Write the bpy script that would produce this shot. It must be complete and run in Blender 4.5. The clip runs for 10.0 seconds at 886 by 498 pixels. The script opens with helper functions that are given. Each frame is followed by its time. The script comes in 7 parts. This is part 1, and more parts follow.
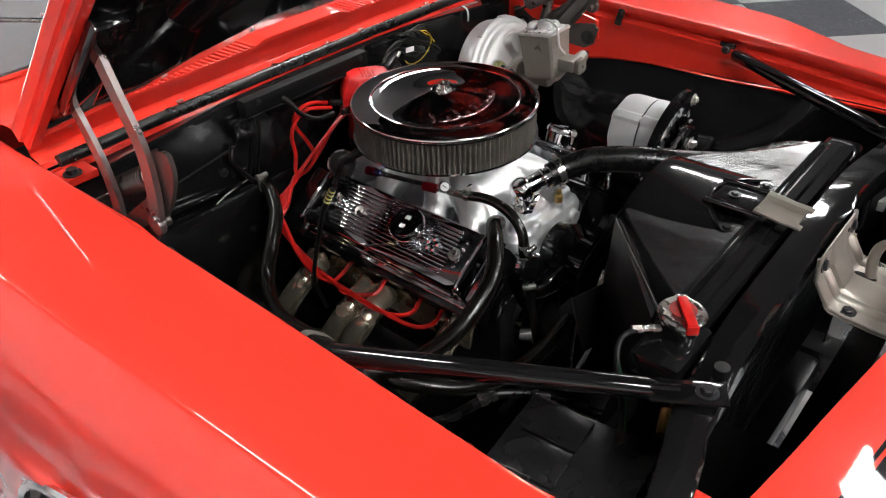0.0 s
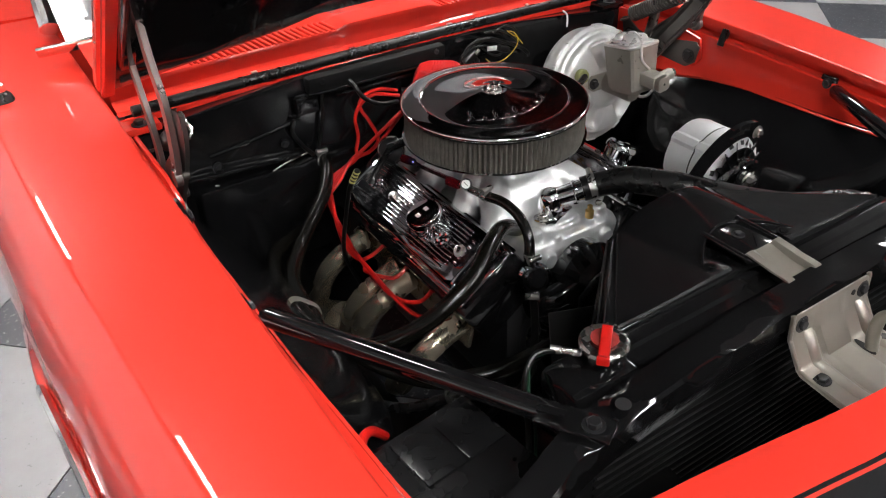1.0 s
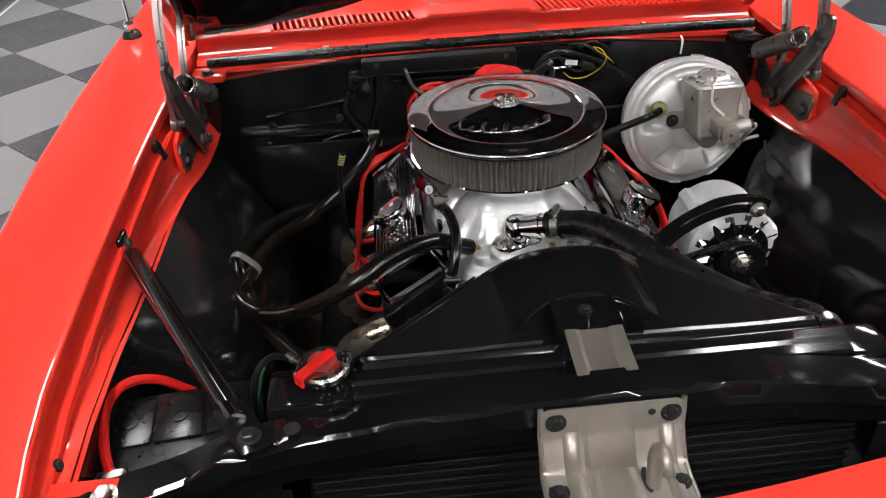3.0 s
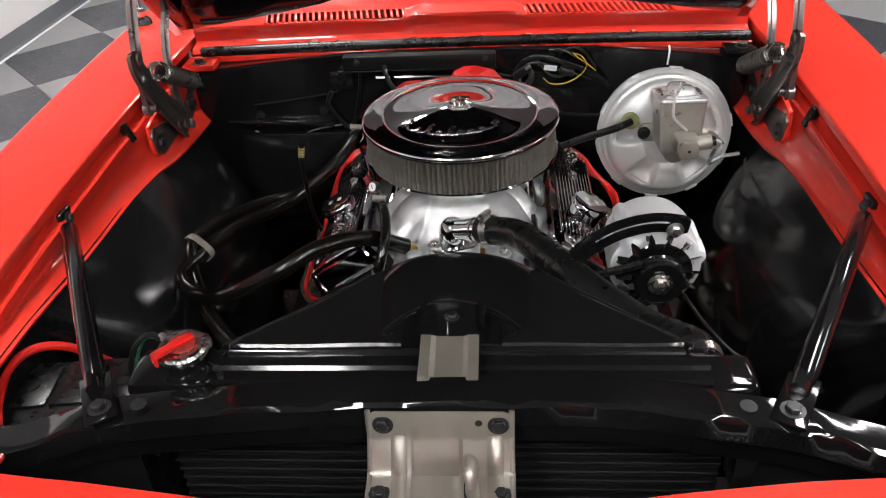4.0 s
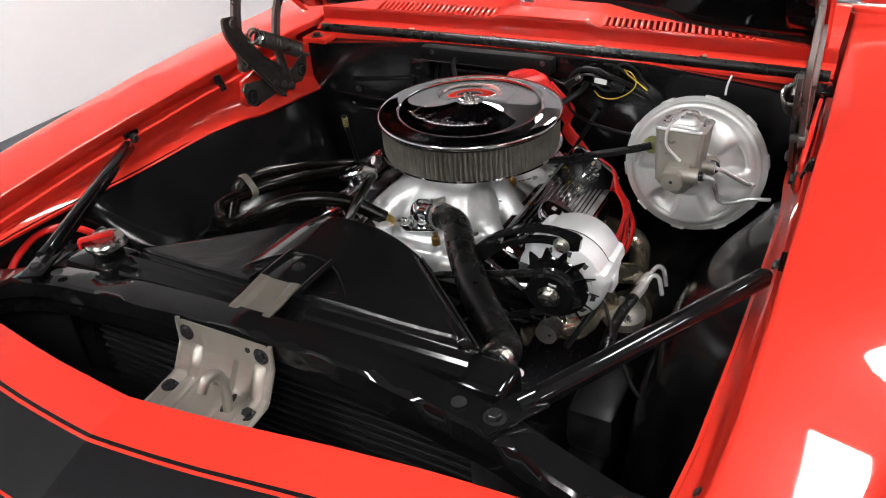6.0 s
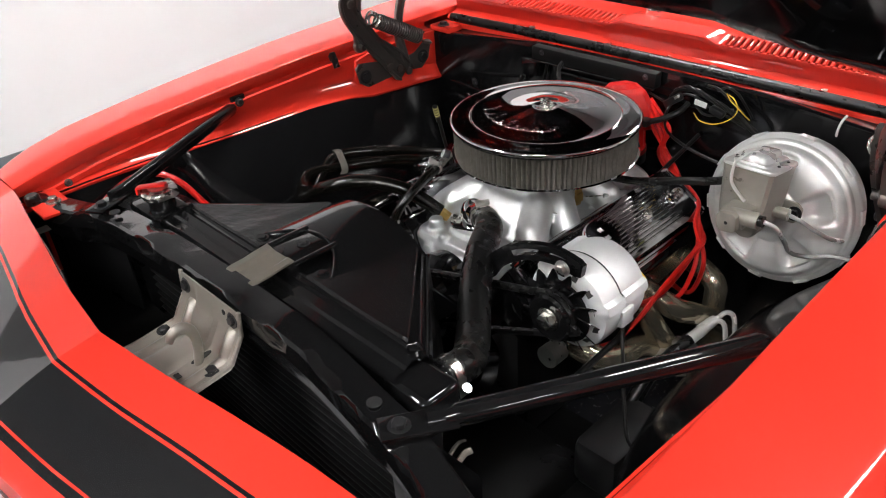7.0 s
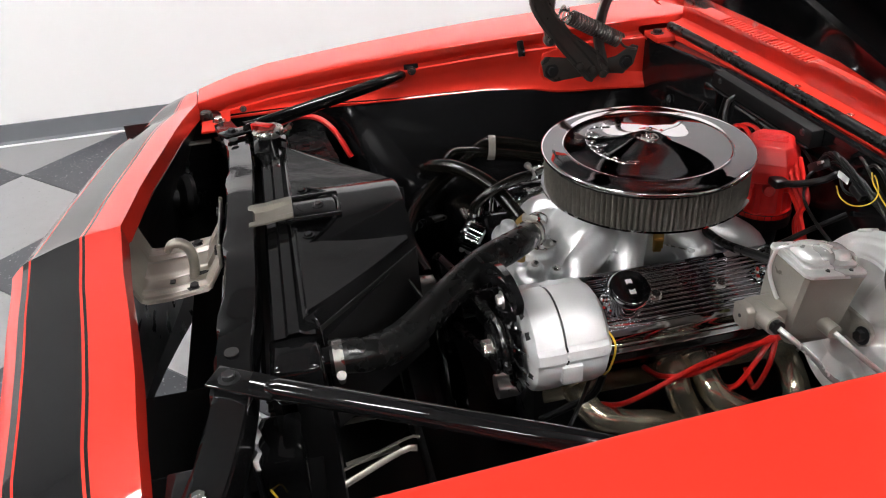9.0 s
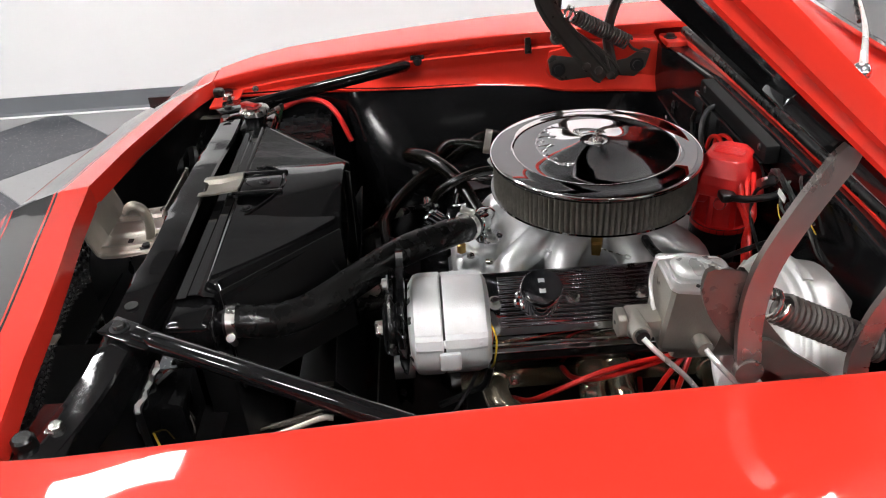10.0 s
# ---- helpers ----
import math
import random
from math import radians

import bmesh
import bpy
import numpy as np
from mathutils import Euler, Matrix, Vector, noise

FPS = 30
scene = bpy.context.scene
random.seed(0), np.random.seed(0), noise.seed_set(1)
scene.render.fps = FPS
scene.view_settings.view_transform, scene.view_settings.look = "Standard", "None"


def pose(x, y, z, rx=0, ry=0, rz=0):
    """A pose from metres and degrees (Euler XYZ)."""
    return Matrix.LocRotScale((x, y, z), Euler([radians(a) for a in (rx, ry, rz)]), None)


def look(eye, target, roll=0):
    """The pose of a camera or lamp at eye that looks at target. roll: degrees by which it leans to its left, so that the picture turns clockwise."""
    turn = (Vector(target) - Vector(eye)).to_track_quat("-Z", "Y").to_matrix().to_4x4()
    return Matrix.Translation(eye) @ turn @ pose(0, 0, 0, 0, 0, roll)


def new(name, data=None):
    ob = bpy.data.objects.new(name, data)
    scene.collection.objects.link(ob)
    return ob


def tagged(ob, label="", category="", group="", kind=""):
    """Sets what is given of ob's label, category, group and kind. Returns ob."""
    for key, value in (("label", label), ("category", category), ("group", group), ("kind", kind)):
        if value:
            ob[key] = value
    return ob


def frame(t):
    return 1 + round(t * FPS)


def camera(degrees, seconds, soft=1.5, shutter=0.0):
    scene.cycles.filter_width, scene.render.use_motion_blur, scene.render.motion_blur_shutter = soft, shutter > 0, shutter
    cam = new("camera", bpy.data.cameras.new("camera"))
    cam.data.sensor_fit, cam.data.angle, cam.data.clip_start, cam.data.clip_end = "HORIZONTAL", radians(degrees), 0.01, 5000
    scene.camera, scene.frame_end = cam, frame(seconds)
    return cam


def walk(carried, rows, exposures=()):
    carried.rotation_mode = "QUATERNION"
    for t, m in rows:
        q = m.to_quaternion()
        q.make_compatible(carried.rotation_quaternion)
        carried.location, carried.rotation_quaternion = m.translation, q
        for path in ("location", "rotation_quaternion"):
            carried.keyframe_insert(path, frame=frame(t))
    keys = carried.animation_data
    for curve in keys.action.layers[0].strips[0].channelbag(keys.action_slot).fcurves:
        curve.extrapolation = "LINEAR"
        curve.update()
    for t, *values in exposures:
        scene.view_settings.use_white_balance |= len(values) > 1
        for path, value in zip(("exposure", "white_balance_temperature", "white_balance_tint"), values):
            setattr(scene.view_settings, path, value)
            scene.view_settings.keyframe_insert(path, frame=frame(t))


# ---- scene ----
cam = camera(59.4, 10.0, soft=1.1)
PATH = [
    (0, (-1.023, -0.872, 1.473), (0.207, 0.207, 0.322), -2.1),
    (0.5, (-0.927, -0.978, 1.472), (0.149, 0.256, 0.323), -2.1),
    (1, (-0.809, -1.09, 1.467), (0.062, 0.307, 0.331), -2.2),
    (1.5, (-0.684, -1.176, 1.462), (-0.048, 0.347, 0.332), -2.3),
    (2, (-0.548, -1.228, 1.455), (-0.115, 0.369, 0.331), -2.4),
    (2.5, (-0.369, -1.258, 1.452), (-0.125, 0.378, 0.329), -2.6),
    (2.7, (-0.294, -1.269, 1.452), (-0.112, 0.376, 0.329), -2.9),
    (3.8, (0.021, -1.274, 1.46), (-0.089, 0.373, 0.331), -3.5),
    (4, (0.074, -1.284, 1.458), (-0.075, 0.362, 0.331), -3.6),
    (4.5, (0.19, -1.29, 1.458), (-0.096, 0.36, 0.366), -3.8),
    (5, (0.351, -1.284, 1.453), (-0.12, 0.327, 0.367), -4.1),
    (5.2, (0.415, -1.281, 1.453), (-0.133, 0.306, 0.366), -4.1),
    (6.3, (0.725, -1.187, 1.446), (-0.264, 0.181, 0.373), -4.7),
    (6.5, (0.767, -1.15, 1.445), (-0.311, 0.151, 0.374), -4.4),
    (7, (0.867, -1.047, 1.436), (-0.392, 0.086, 0.373), -4.2),
    (7.5, (0.945, -0.94, 1.435), (-0.463, 0.002, 0.372), -4.0),
    (8, (1.011, -0.821, 1.434), (-0.511, -0.075, 0.373), -3.8),
    (8.5, (1.067, -0.696, 1.43), (-0.548, -0.172, 0.375), -3.7),
    (9, (1.113, -0.567, 1.431), (-0.556, -0.244, 0.377), -3.6),
    (9.5, (1.162, -0.421, 1.432), (-0.529, -0.262, 0.377), -3.7),
    (10, (1.199, -0.272, 1.435), (-0.498, -0.252, 0.378), -3.8),
]
walk(cam, [(t, look(eye, target, roll)) for t, eye, target, roll in PATH])


# ---------------------------------------------------------------- world and light
world = bpy.data.worlds.new("world")
scene.world = world
world.use_nodes = True
world.node_tree.nodes["Background"].inputs[0].default_value = (0.8, 0.9, 1.0, 1)
world.node_tree.nodes["Background"].inputs[1].default_value = 0.004


# ---------------------------------------------------------------- materials
def mat(name, color, rough=0.5, metal=0.0, coat=0.0, vary=0.06, scale=30.0, bump=0.0, bscale=200.0, rvar=0.0, spec=0.5, obvary=0.0, speck=None, noise_detail=4.0, emit=0.0):
    m = bpy.data.materials.new(name)
    m.use_nodes = True
    nt = m.node_tree
    b = nt.nodes["Principled BSDF"]
    b.inputs["Metallic"].default_value = metal
    b.inputs["Roughness"].default_value = rough
    b.inputs["Specular IOR Level"].default_value = spec
    if coat:
        b.inputs["Coat Weight"].default_value = coat
        b.inputs["Coat Roughness"].default_value = 0.03
    tc = nt.nodes.new("ShaderNodeTexCoord")
    n1 = nt.nodes.new("ShaderNodeTexNoise")
    n1.inputs["Scale"].default_value = scale
    n1.inputs["Detail"].default_value = noise_detail
    n2 = nt.nodes.new("ShaderNodeTexNoise")
    n2.inputs["Scale"].default_value = scale * 0.17
    n2.inputs["Detail"].default_value = 2.0
    nt.links.new(tc.outputs["Object"], n1.inputs["Vector"])
    nt.links.new(tc.outputs["Object"], n2.inputs["Vector"])
    add = nt.nodes.new("ShaderNodeMath")
    add.operation = "ADD"
    nt.links.new(n1.outputs["Fac"], add.inputs[0])
    nt.links.new(n2.outputs["Fac"], add.inputs[1])
    mr = nt.nodes.new("ShaderNodeMapRange")
    mr.inputs["From Min"].default_value = 0.6
    mr.inputs["From Max"].default_value = 1.4
    mr.inputs["To Min"].default_value = 1 - vary
    mr.inputs["To Max"].default_value = 1 + vary
    nt.links.new(add.outputs[0], mr.inputs["Value"])
    mul = nt.nodes.new("ShaderNodeVectorMath")
    mul.operation = "SCALE"
    mul.inputs[0].default_value = color
    last = mr.outputs["Result"]
    if obvary:
        oi = nt.nodes.new("ShaderNodeObjectInfo")
        om = nt.nodes.new("ShaderNodeMapRange")
        om.inputs["To Min"].default_value = 1 - obvary
        om.inputs["To Max"].default_value = 1 + obvary
        nt.links.new(oi.outputs["Random"], om.inputs["Value"])
        mm = nt.nodes.new("ShaderNodeMath")
        mm.operation = "MULTIPLY"
        nt.links.new(last, mm.inputs[0])
        nt.links.new(om.outputs["Result"], mm.inputs[1])
        last = mm.outputs[0]
    nt.links.new(last, mul.inputs["Scale"])
    colour = mul.outputs["Vector"]
    if speck:
        vo = nt.nodes.new("ShaderNodeTexNoise")
        vo.inputs["Scale"].default_value = speck[0]
        vo.inputs["Detail"].default_value = 3.0
        nt.links.new(tc.outputs["Object"], vo.inputs["Vector"])
        lim = nt.nodes.new("ShaderNodeMapRange")
        lim.inputs["From Min"].default_value = speck[1]
        lim.inputs["From Max"].default_value = speck[1] + 0.06
        nt.links.new(vo.outputs["Fac"], lim.inputs["Value"])
        mix = nt.nodes.new("ShaderNodeMix")
        mix.data_type = "RGBA"
        nt.links.new(lim.outputs["Result"], mix.inputs["Factor"])
        nt.links.new(colour, mix.inputs["A"])
        mix.inputs["B"].default_value = (*speck[2], 1)
        colour = mix.outputs["Result"]
    nt.links.new(colour, b.inputs["Base Color"])
    if rvar:
        rr = nt.nodes.new("ShaderNodeMapRange")
        rr.inputs["From Min"].default_value = 0.6
        rr.inputs["From Max"].default_value = 1.4
        rr.inputs["To Min"].default_value = max(0.0, rough - rvar)
        rr.inputs["To Max"].default_value = rough + rvar
        nt.links.new(add.outputs[0], rr.inputs["Value"])
        nt.links.new(rr.outputs["Result"], b.inputs["Roughness"])
    if bump:
        n3 = nt.nodes.new("ShaderNodeTexNoise")
        n3.inputs["Scale"].default_value = bscale
        n3.inputs["Detail"].default_value = 3.0
        nt.links.new(tc.outputs["Object"], n3.inputs["Vector"])
        bp = nt.nodes.new("ShaderNodeBump")
        bp.inputs["Strength"].default_value = bump
        bp.inputs["Distance"].default_value = 0.002
        nt.links.new(n3.outputs["Fac"], bp.inputs["Height"])
        nt.links.new(bp.outputs["Normal"], b.inputs["Normal"])
    if emit:
        b.inputs["Emission Color"].default_value = (1, 0.985, 0.965, 1)
        b.inputs["Emission Strength"].default_value = emit
    return m


RED = mat("red_paint", (0.68, 0.034, 0.020), 0.35, coat=1.0, vary=0.03, scale=6, bump=0.012, bscale=60, spec=0.08)
BLACK = mat("black_gloss_paint", (0.0058, 0.0058, 0.0062), 0.10, coat=0.2, vary=0.3, scale=14, bump=0.03, bscale=60, rvar=0.04, spec=0.42)
BLACKW = mat("black_wavy_paint", (0.0055, 0.0055, 0.006), 0.15, vary=0.3, scale=14, bump=0.035, bscale=14, rvar=0.05, spec=0.34)
RAILM = mat("black_rail_paint", (0.0058, 0.0058, 0.0062), 0.09, coat=0.2, vary=0.3, scale=14, bump=0.26, bscale=26, rvar=0.04, spec=0.5)
SATIN = mat("black_satin", (0.008, 0.008, 0.0085), 0.34, vary=0.3, scale=25, bump=0.08, bscale=120, rvar=0.1)
STRIPE = mat("black_stripe_paint", (0.006, 0.006, 0.007), 0.45, coat=1.0, vary=0.1, scale=10, spec=0.05)
RUBBER = mat("black_rubber", (0.0065, 0.0065, 0.0065), 0.28, vary=0.2, scale=60, bump=0.12, bscale=350, rvar=0.06, spec=0.42)
HOSE = mat("heater_hose_rubber", (0.005, 0.0045, 0.0035), 0.20, vary=0.2, scale=60, bump=0.1, bscale=420, rvar=0.05)
CHROME = mat("chrome", (0.90, 0.90, 0.91), 0.035, metal=1.0, vary=0.03, scale=20, rvar=0.02)
STEEL = mat("zinc_steel", (0.62, 0.61, 0.58), 0.28, metal=1.0, vary=0.15, scale=60, bump=0.1, bscale=300, rvar=0.1)
CAST = mat("cast_aluminium", (0.70, 0.71, 0.715), 0.36, metal=0.75, vary=0.12, scale=50, bump=0.25, bscale=420, rvar=0.08)
ALT = mat("alternator_aluminium", (0.72, 0.73, 0.74), 0.38, metal=0.35, vary=0.06, scale=50, bump=0.2, bscale=500, rvar=0.08)
SILVER = mat("silver_plated_steel", (0.80, 0.80, 0.795), 0.28, metal=0.52, vary=0.08, scale=14, bump=0.03, bscale=50, rvar=0.06)
ZINC = mat("zinc_plated_shell", (0.68, 0.68, 0.672), 0.36, metal=0.42, vary=0.07, scale=14, bump=0.03, bscale=50, rvar=0.06)
IRON = mat("bare_iron_paint", (0.33, 0.31, 0.275), 0.32, metal=0.45, vary=0.1, scale=40, bump=0.25, bscale=380, rvar=0.08)
LATCH = mat("grey_steel_paint", (0.35, 0.325, 0.285), 0.36, metal=0.55, vary=0.12, scale=25, bump=0.06, bscale=120, rvar=0.08)
STRAP = mat("worn_zinc_strap", (0.27, 0.248, 0.212), 0.34, metal=0.6, vary=0.15, scale=30, bump=0.08, bscale=140, rvar=0.1)
HINGE = mat("phosphate_steel", (0.10, 0.092, 0.085), 0.32, metal=0.6, vary=0.2, scale=40, bump=0.12, bscale=240, rvar=0.1)
HEADER = mat("heat_tinted_steel", (0.50, 0.435, 0.33), 0.24, metal=0.85, vary=0.3, scale=16, bump=0.06, bscale=150, rvar=0.1)
REDWIRE = mat("red_silicone", (0.62, 0.014, 0.010), 0.33, vary=0.1, scale=60)
REDCAP = mat("red_plastic", (0.55, 0.012, 0.011), 0.36, vary=0.1, scale=40, bump=0.05, bscale=200)
FILTER = mat("filter_gauze", (0.085, 0.078, 0.066), 0.75, vary=0.3, scale=300, bump=0.5, bscale=900)
BOLT = mat("black_bolt", (0.03, 0.03, 0.032), 0.35, metal=0.5, vary=0.2, scale=90)
# the same chrome, its base darkened for the dark surroundings it mirrors
CHROME_D = mat("chrome_dark_reflections", (0.50, 0.50, 0.515), 0.07, metal=1.0, vary=0.05, scale=20, rvar=0.02)
REDANO = mat("red_anodised", (0.26, 0.006, 0.014), 0.22, metal=0.9, vary=0.06)
REDPRINT = mat("faded_red_print", (0.30, 0.035, 0.03), 0.4, vary=0.5, scale=120)
BRASS = mat("brass", (0.55, 0.36, 0.13), 0.3, metal=1.0, vary=0.1, scale=60)
PALEY = mat("pale_yellow_band", (0.50, 0.46, 0.16), 0.5, vary=0.1)
YELLOW = mat("yellow_wire", (0.65, 0.42, 0.03), 0.45, vary=0.05)
GREEN = mat("green_wire", (0.006, 0.05, 0.022), 0.45, vary=0.05)
OLIVE = mat("olive_grommet", (0.30, 0.32, 0.13), 0.45, vary=0.1)
BLUE = mat("blue_anodised", (0.02, 0.028, 0.10), 0.25, metal=0.9, vary=0.05)
WHITE = mat("white_print", (0.75, 0.75, 0.73), 0.5, vary=0.04)
DARKWIRE = mat("wire_loom", (0.005, 0.005, 0.005), 0.30, vary=0.2, scale=80, bump=0.2, bscale=300, spec=0.35)
BATTERY = mat("battery_plastic", (0.008, 0.008, 0.0085), 0.27, vary=0.25, scale=30, bump=0.08, bscale=140, rvar=0.08, spec=0.28)
TILE_D = mat("dark_floor_tile", (0.044, 0.047, 0.055), 0.35, vary=0.2, scale=18, rvar=0.1, obvary=0.06, speck=(110.0, 0.635, (0.30, 0.30, 0.31)))
TILE_L = mat("light_floor_tile", (0.25, 0.25, 0.255), 0.35, vary=0.1, scale=18, rvar=0.1, obvary=0.05, speck=(90.0, 0.67, (0.17, 0.17, 0.175)))
WALLM = mat("white_wall_paint", (0.83, 0.83, 0.84), 0.6, vary=0.015, scale=4, bump=0.03, bscale=90)
BASEM = mat("grey_vinyl_base", (0.15, 0.16, 0.175), 0.4, vary=0.06, scale=12)
CEILM = mat("ceiling_paint", (0.20, 0.20, 0.20), 0.8, vary=0.05, scale=4)
LAMP = mat("lamp_diffuser", (0.9, 0.9, 0.9), 0.5, emit=57.0)
TRIM = mat("bright_trim", (0.80, 0.80, 0.80), 0.12, metal=1.0, vary=0.03)
# glass: grey base paints in the reflected room and the lit cabin behind
GLASS_REFLECT = mat("windshield_reflection_grey", (0.15, 0.155, 0.16), 0.03, coat=0.4, vary=0.05)
ARM = mat("hood_arm_steel", (0.22, 0.19, 0.18), 0.30, metal=0.75, vary=0.12, scale=30, bump=0.08, bscale=160, rvar=0.08)
MATTE = mat("matte_black", (0.004, 0.004, 0.0042), 0.6, vary=0.2, scale=40, spec=0.15)
DECK = mat("black_pressed_sheet_paint", (0.0065, 0.0065, 0.007), 0.20, vary=0.3, scale=14, bump=0.55, bscale=26, rvar=0.06, spec=0.5)
PLASTIC = mat("black_moulded_plastic", (0.014, 0.0137, 0.014), 0.38, vary=0.25, scale=30, bump=0.12, bscale=180, rvar=0.1, spec=0.40)
# cabin interior; also thin dark pieces that paint the shade inside openings
INTERIOR = mat("dark_interior_and_hole_shade", (0.012, 0.012, 0.013), 0.6, vary=0.2)
TYRE = mat("tyre_rubber", (0.012, 0.012, 0.012), 0.6, vary=0.2, bump=0.2, bscale=120)


# ---------------------------------------------------------------- mesh helpers
ORIGIN = {}


def thing(name, at, label, category, group="", kind=""):
    ob = new(name)
    ob.location = at
    ob.empty_display_size = 0.02
    ORIGIN[ob.name] = Vector(at)
    return tagged(ob, label, category, group, kind)


def finish(bm, name, smooth=True, angle=0.6):
    bmesh.ops.recalc_face_normals(bm, faces=bm.faces)
    for f in bm.faces:
        f.smooth = smooth
    if smooth:
        for e in bm.edges:
            if len(e.link_faces) == 2 and e.calc_face_angle(0) > angle:
                e.smooth = False
    me = bpy.data.meshes.new(name)
    bm.to_mesh(me)
    bm.free()
    return me


def part(name, bm, material, parent=None, label="", smooth=True, angle=0.6):
    """Links a bmesh, made in world metres, as one mesh object under a thing or a part."""
    me = finish(bm, name, smooth, angle)
    for m in material if isinstance(material, (list, tuple)) else (material,):
        me.materials.append(m)
    ob = new(name, me)
    if parent is not None:
        ob.parent = parent
        if parent.name in ORIGIN:
            ob.matrix_parent_inverse = Matrix.Translation(-ORIGIN[parent.name])
    if label:
        ob["label"] = label
    return ob


def single(name, bm, material, label, category, group="", kind="", smooth=True, angle=0.6):
    return tagged(part(name, bm, material, None, "", smooth, angle), label, category, group, kind)


def box(c, s, bevel=0.0, m=None, bm=None, seg=2):
    own = bmesh.new()
    bmesh.ops.create_cube(own, size=1.0)
    bmesh.ops.scale(own, vec=s, verts=own.verts)
    if bevel:
        bmesh.ops.bevel(own, geom=list(own.edges), offset=bevel, segments=seg, profile=0.5, affect="EDGES")
    if m is not None:
        bmesh.ops.transform(own, matrix=m, verts=own.verts)
    bmesh.ops.translate(own, vec=c, verts=own.verts)
    return join(bm, own)


def join(bm, own):
    if bm is None:
        return own
    me = bpy.data.meshes.new("tmp")
    own.to_mesh(me)
    own.free()
    bm.from_mesh(me)
    bpy.data.meshes.remove(me)
    return bm


def axis(at, direction, spin=0.0):
    """A matrix that lays local z along a direction, at a place."""
    q = Vector(direction).normalized().to_track_quat("Z", "Y")
    return Matrix.Translation(at) @ q.to_matrix().to_4x4() @ Matrix.Rotation(spin, 4, "Z")


def lathe(profile, m=None, n=40, bm=None, wave=None):
    """A turned body: (radius, height) rows round local z."""
    own = bmesh.new()
    rings = []
    for r, z in profile:
        if r < 1e-6:
            rings.append([own.verts.new((0, 0, z))])
        else:
            ring = []
            for k in range(n):
                a = 2 * math.pi * k / n
                rr, zz = (r, z) if wave is None else wave(r, z, a)
                ring.append(own.verts.new((rr * math.cos(a), rr * math.sin(a), zz)))
            rings.append(ring)
    for a, b in zip(rings, rings[1:]):
        for k in range(n):
            q = [a[k % len(a)], a[(k + 1) % len(a)], b[(k + 1) % len(b)], b[k % len(b)]]
            f = []
            for v in q:
                if v not in f:
                    f.append(v)
            if len(f) > 2:
                own.faces.new(f)
    if m is not None:
        own.transform(m)
    return join(bm, own)


def smooth_path(pts, per=6):
    p = [Vector(q) for q in pts]
    if len(p) < 3:
        return p
    e = [2 * p[0] - p[1]] + p + [2 * p[-1] - p[-2]]
    out = []
    for i in range(1, len(e) - 2):
        for k in range(per):
            t = k / per
            a, b, c, d = e[i - 1:i + 3]
            out.append(0.5 * (2 * b + (c - a) * t + (2 * a - 5 * b + 4 * c - d) * t * t + (3 * b - a - 3 * c + d) * t ** 3))
    return out + [p[-1]]


def tube(pts, r, n=12, per=6, bm=None, flat=1.0, bend=True):
    """A round bar, hose or wire along a path; r: one radius or one for each given point."""
    path = smooth_path(pts, per) if bend else [Vector(q) for q in pts]
    own = bmesh.new()
    rings = []
    up = None
    for i, c in enumerate(path):
        d = (path[min(i + 1, len(path) - 1)] - path[max(i - 1, 0)]).normalized()
        if up is None:
            up = d.orthogonal().normalized()
        up = (up - d * up.dot(d)).normalized()
        side = d.cross(up)
        if isinstance(r, (list, tuple)):
            g = i / max(1, len(path) - 1) * (len(r) - 1)
            j = min(int(g), len(r) - 2)
            rad = r[j] + (r[j + 1] - r[j]) * (g - j)
        else:
            rad = r
        rings.append([own.verts.new(c + rad * (math.cos(2 * math.pi * k / n) * up * flat + math.sin(2 * math.pi * k / n) * side)) for k in range(n)])
    for a, b in zip(rings, rings[1:]):
        for k in range(n):
            own.faces.new((a[k], a[(k + 1) % n], b[(k + 1) % n], b[k]))
    own.faces.new(rings[0][::-1])
    own.faces.new(rings[-1])
    return join(bm, own)


def grid(rows, thick=0.0, bm=None, mats=None, wrap=False):
    """A sheet through rows of points. mats: a material index for each column of faces."""
    own = bmesh.new()
    vs = [[own.verts.new(p) for p in row] for row in rows]
    for a, b in zip(vs, vs[1:]):
        for k in range(len(a) - 1):
            f = own.faces.new((a[k], a[k + 1], b[k + 1], b[k]))
            if mats:
                f.material_index = mats[k]
    if thick:
        bmesh.ops.recalc_face_normals(own, faces=own.faces)
        bmesh.ops.solidify(own, geom=list(own.faces), thickness=thick)
    return join(bm, own)


def prism(outline, depth, m, bevel=0.0, bm=None):
    """A flat outline of (x, y) points raised by depth along local z."""
    own = bmesh.new()
    f = own.faces.new([own.verts.new((x, y, 0)) for x, y in outline])
    r = bmesh.ops.extrude_face_region(own, geom=[f])
    bmesh.ops.translate(own, vec=(0, 0, depth), verts=[v for v in r["geom"] if isinstance(v, bmesh.types.BMVert)])
    if bevel:
        bmesh.ops.bevel(own, geom=list(own.edges), offset=bevel, segments=2, profile=0.5, affect="EDGES")
    own.transform(m)
    return join(bm, own)


def hexbolt(at, direction, r=0.008, h=0.007, bm=None, washer=True):
    m = axis(at, direction)
    prof = [(0, 0), (r * 1.55, 0), (r * 1.55, 0.0015), (r, 0.0016)] if washer else [(0, 0), (r, 0)]
    bm = lathe(prof + [(r * 0.999, 0.002)], m, 16, bm)
    own = lathe([(r, 0.0015), (r, h - 0.001), (r * 0.85, h), (0, h)], m, 6)
    return join(bm, own)


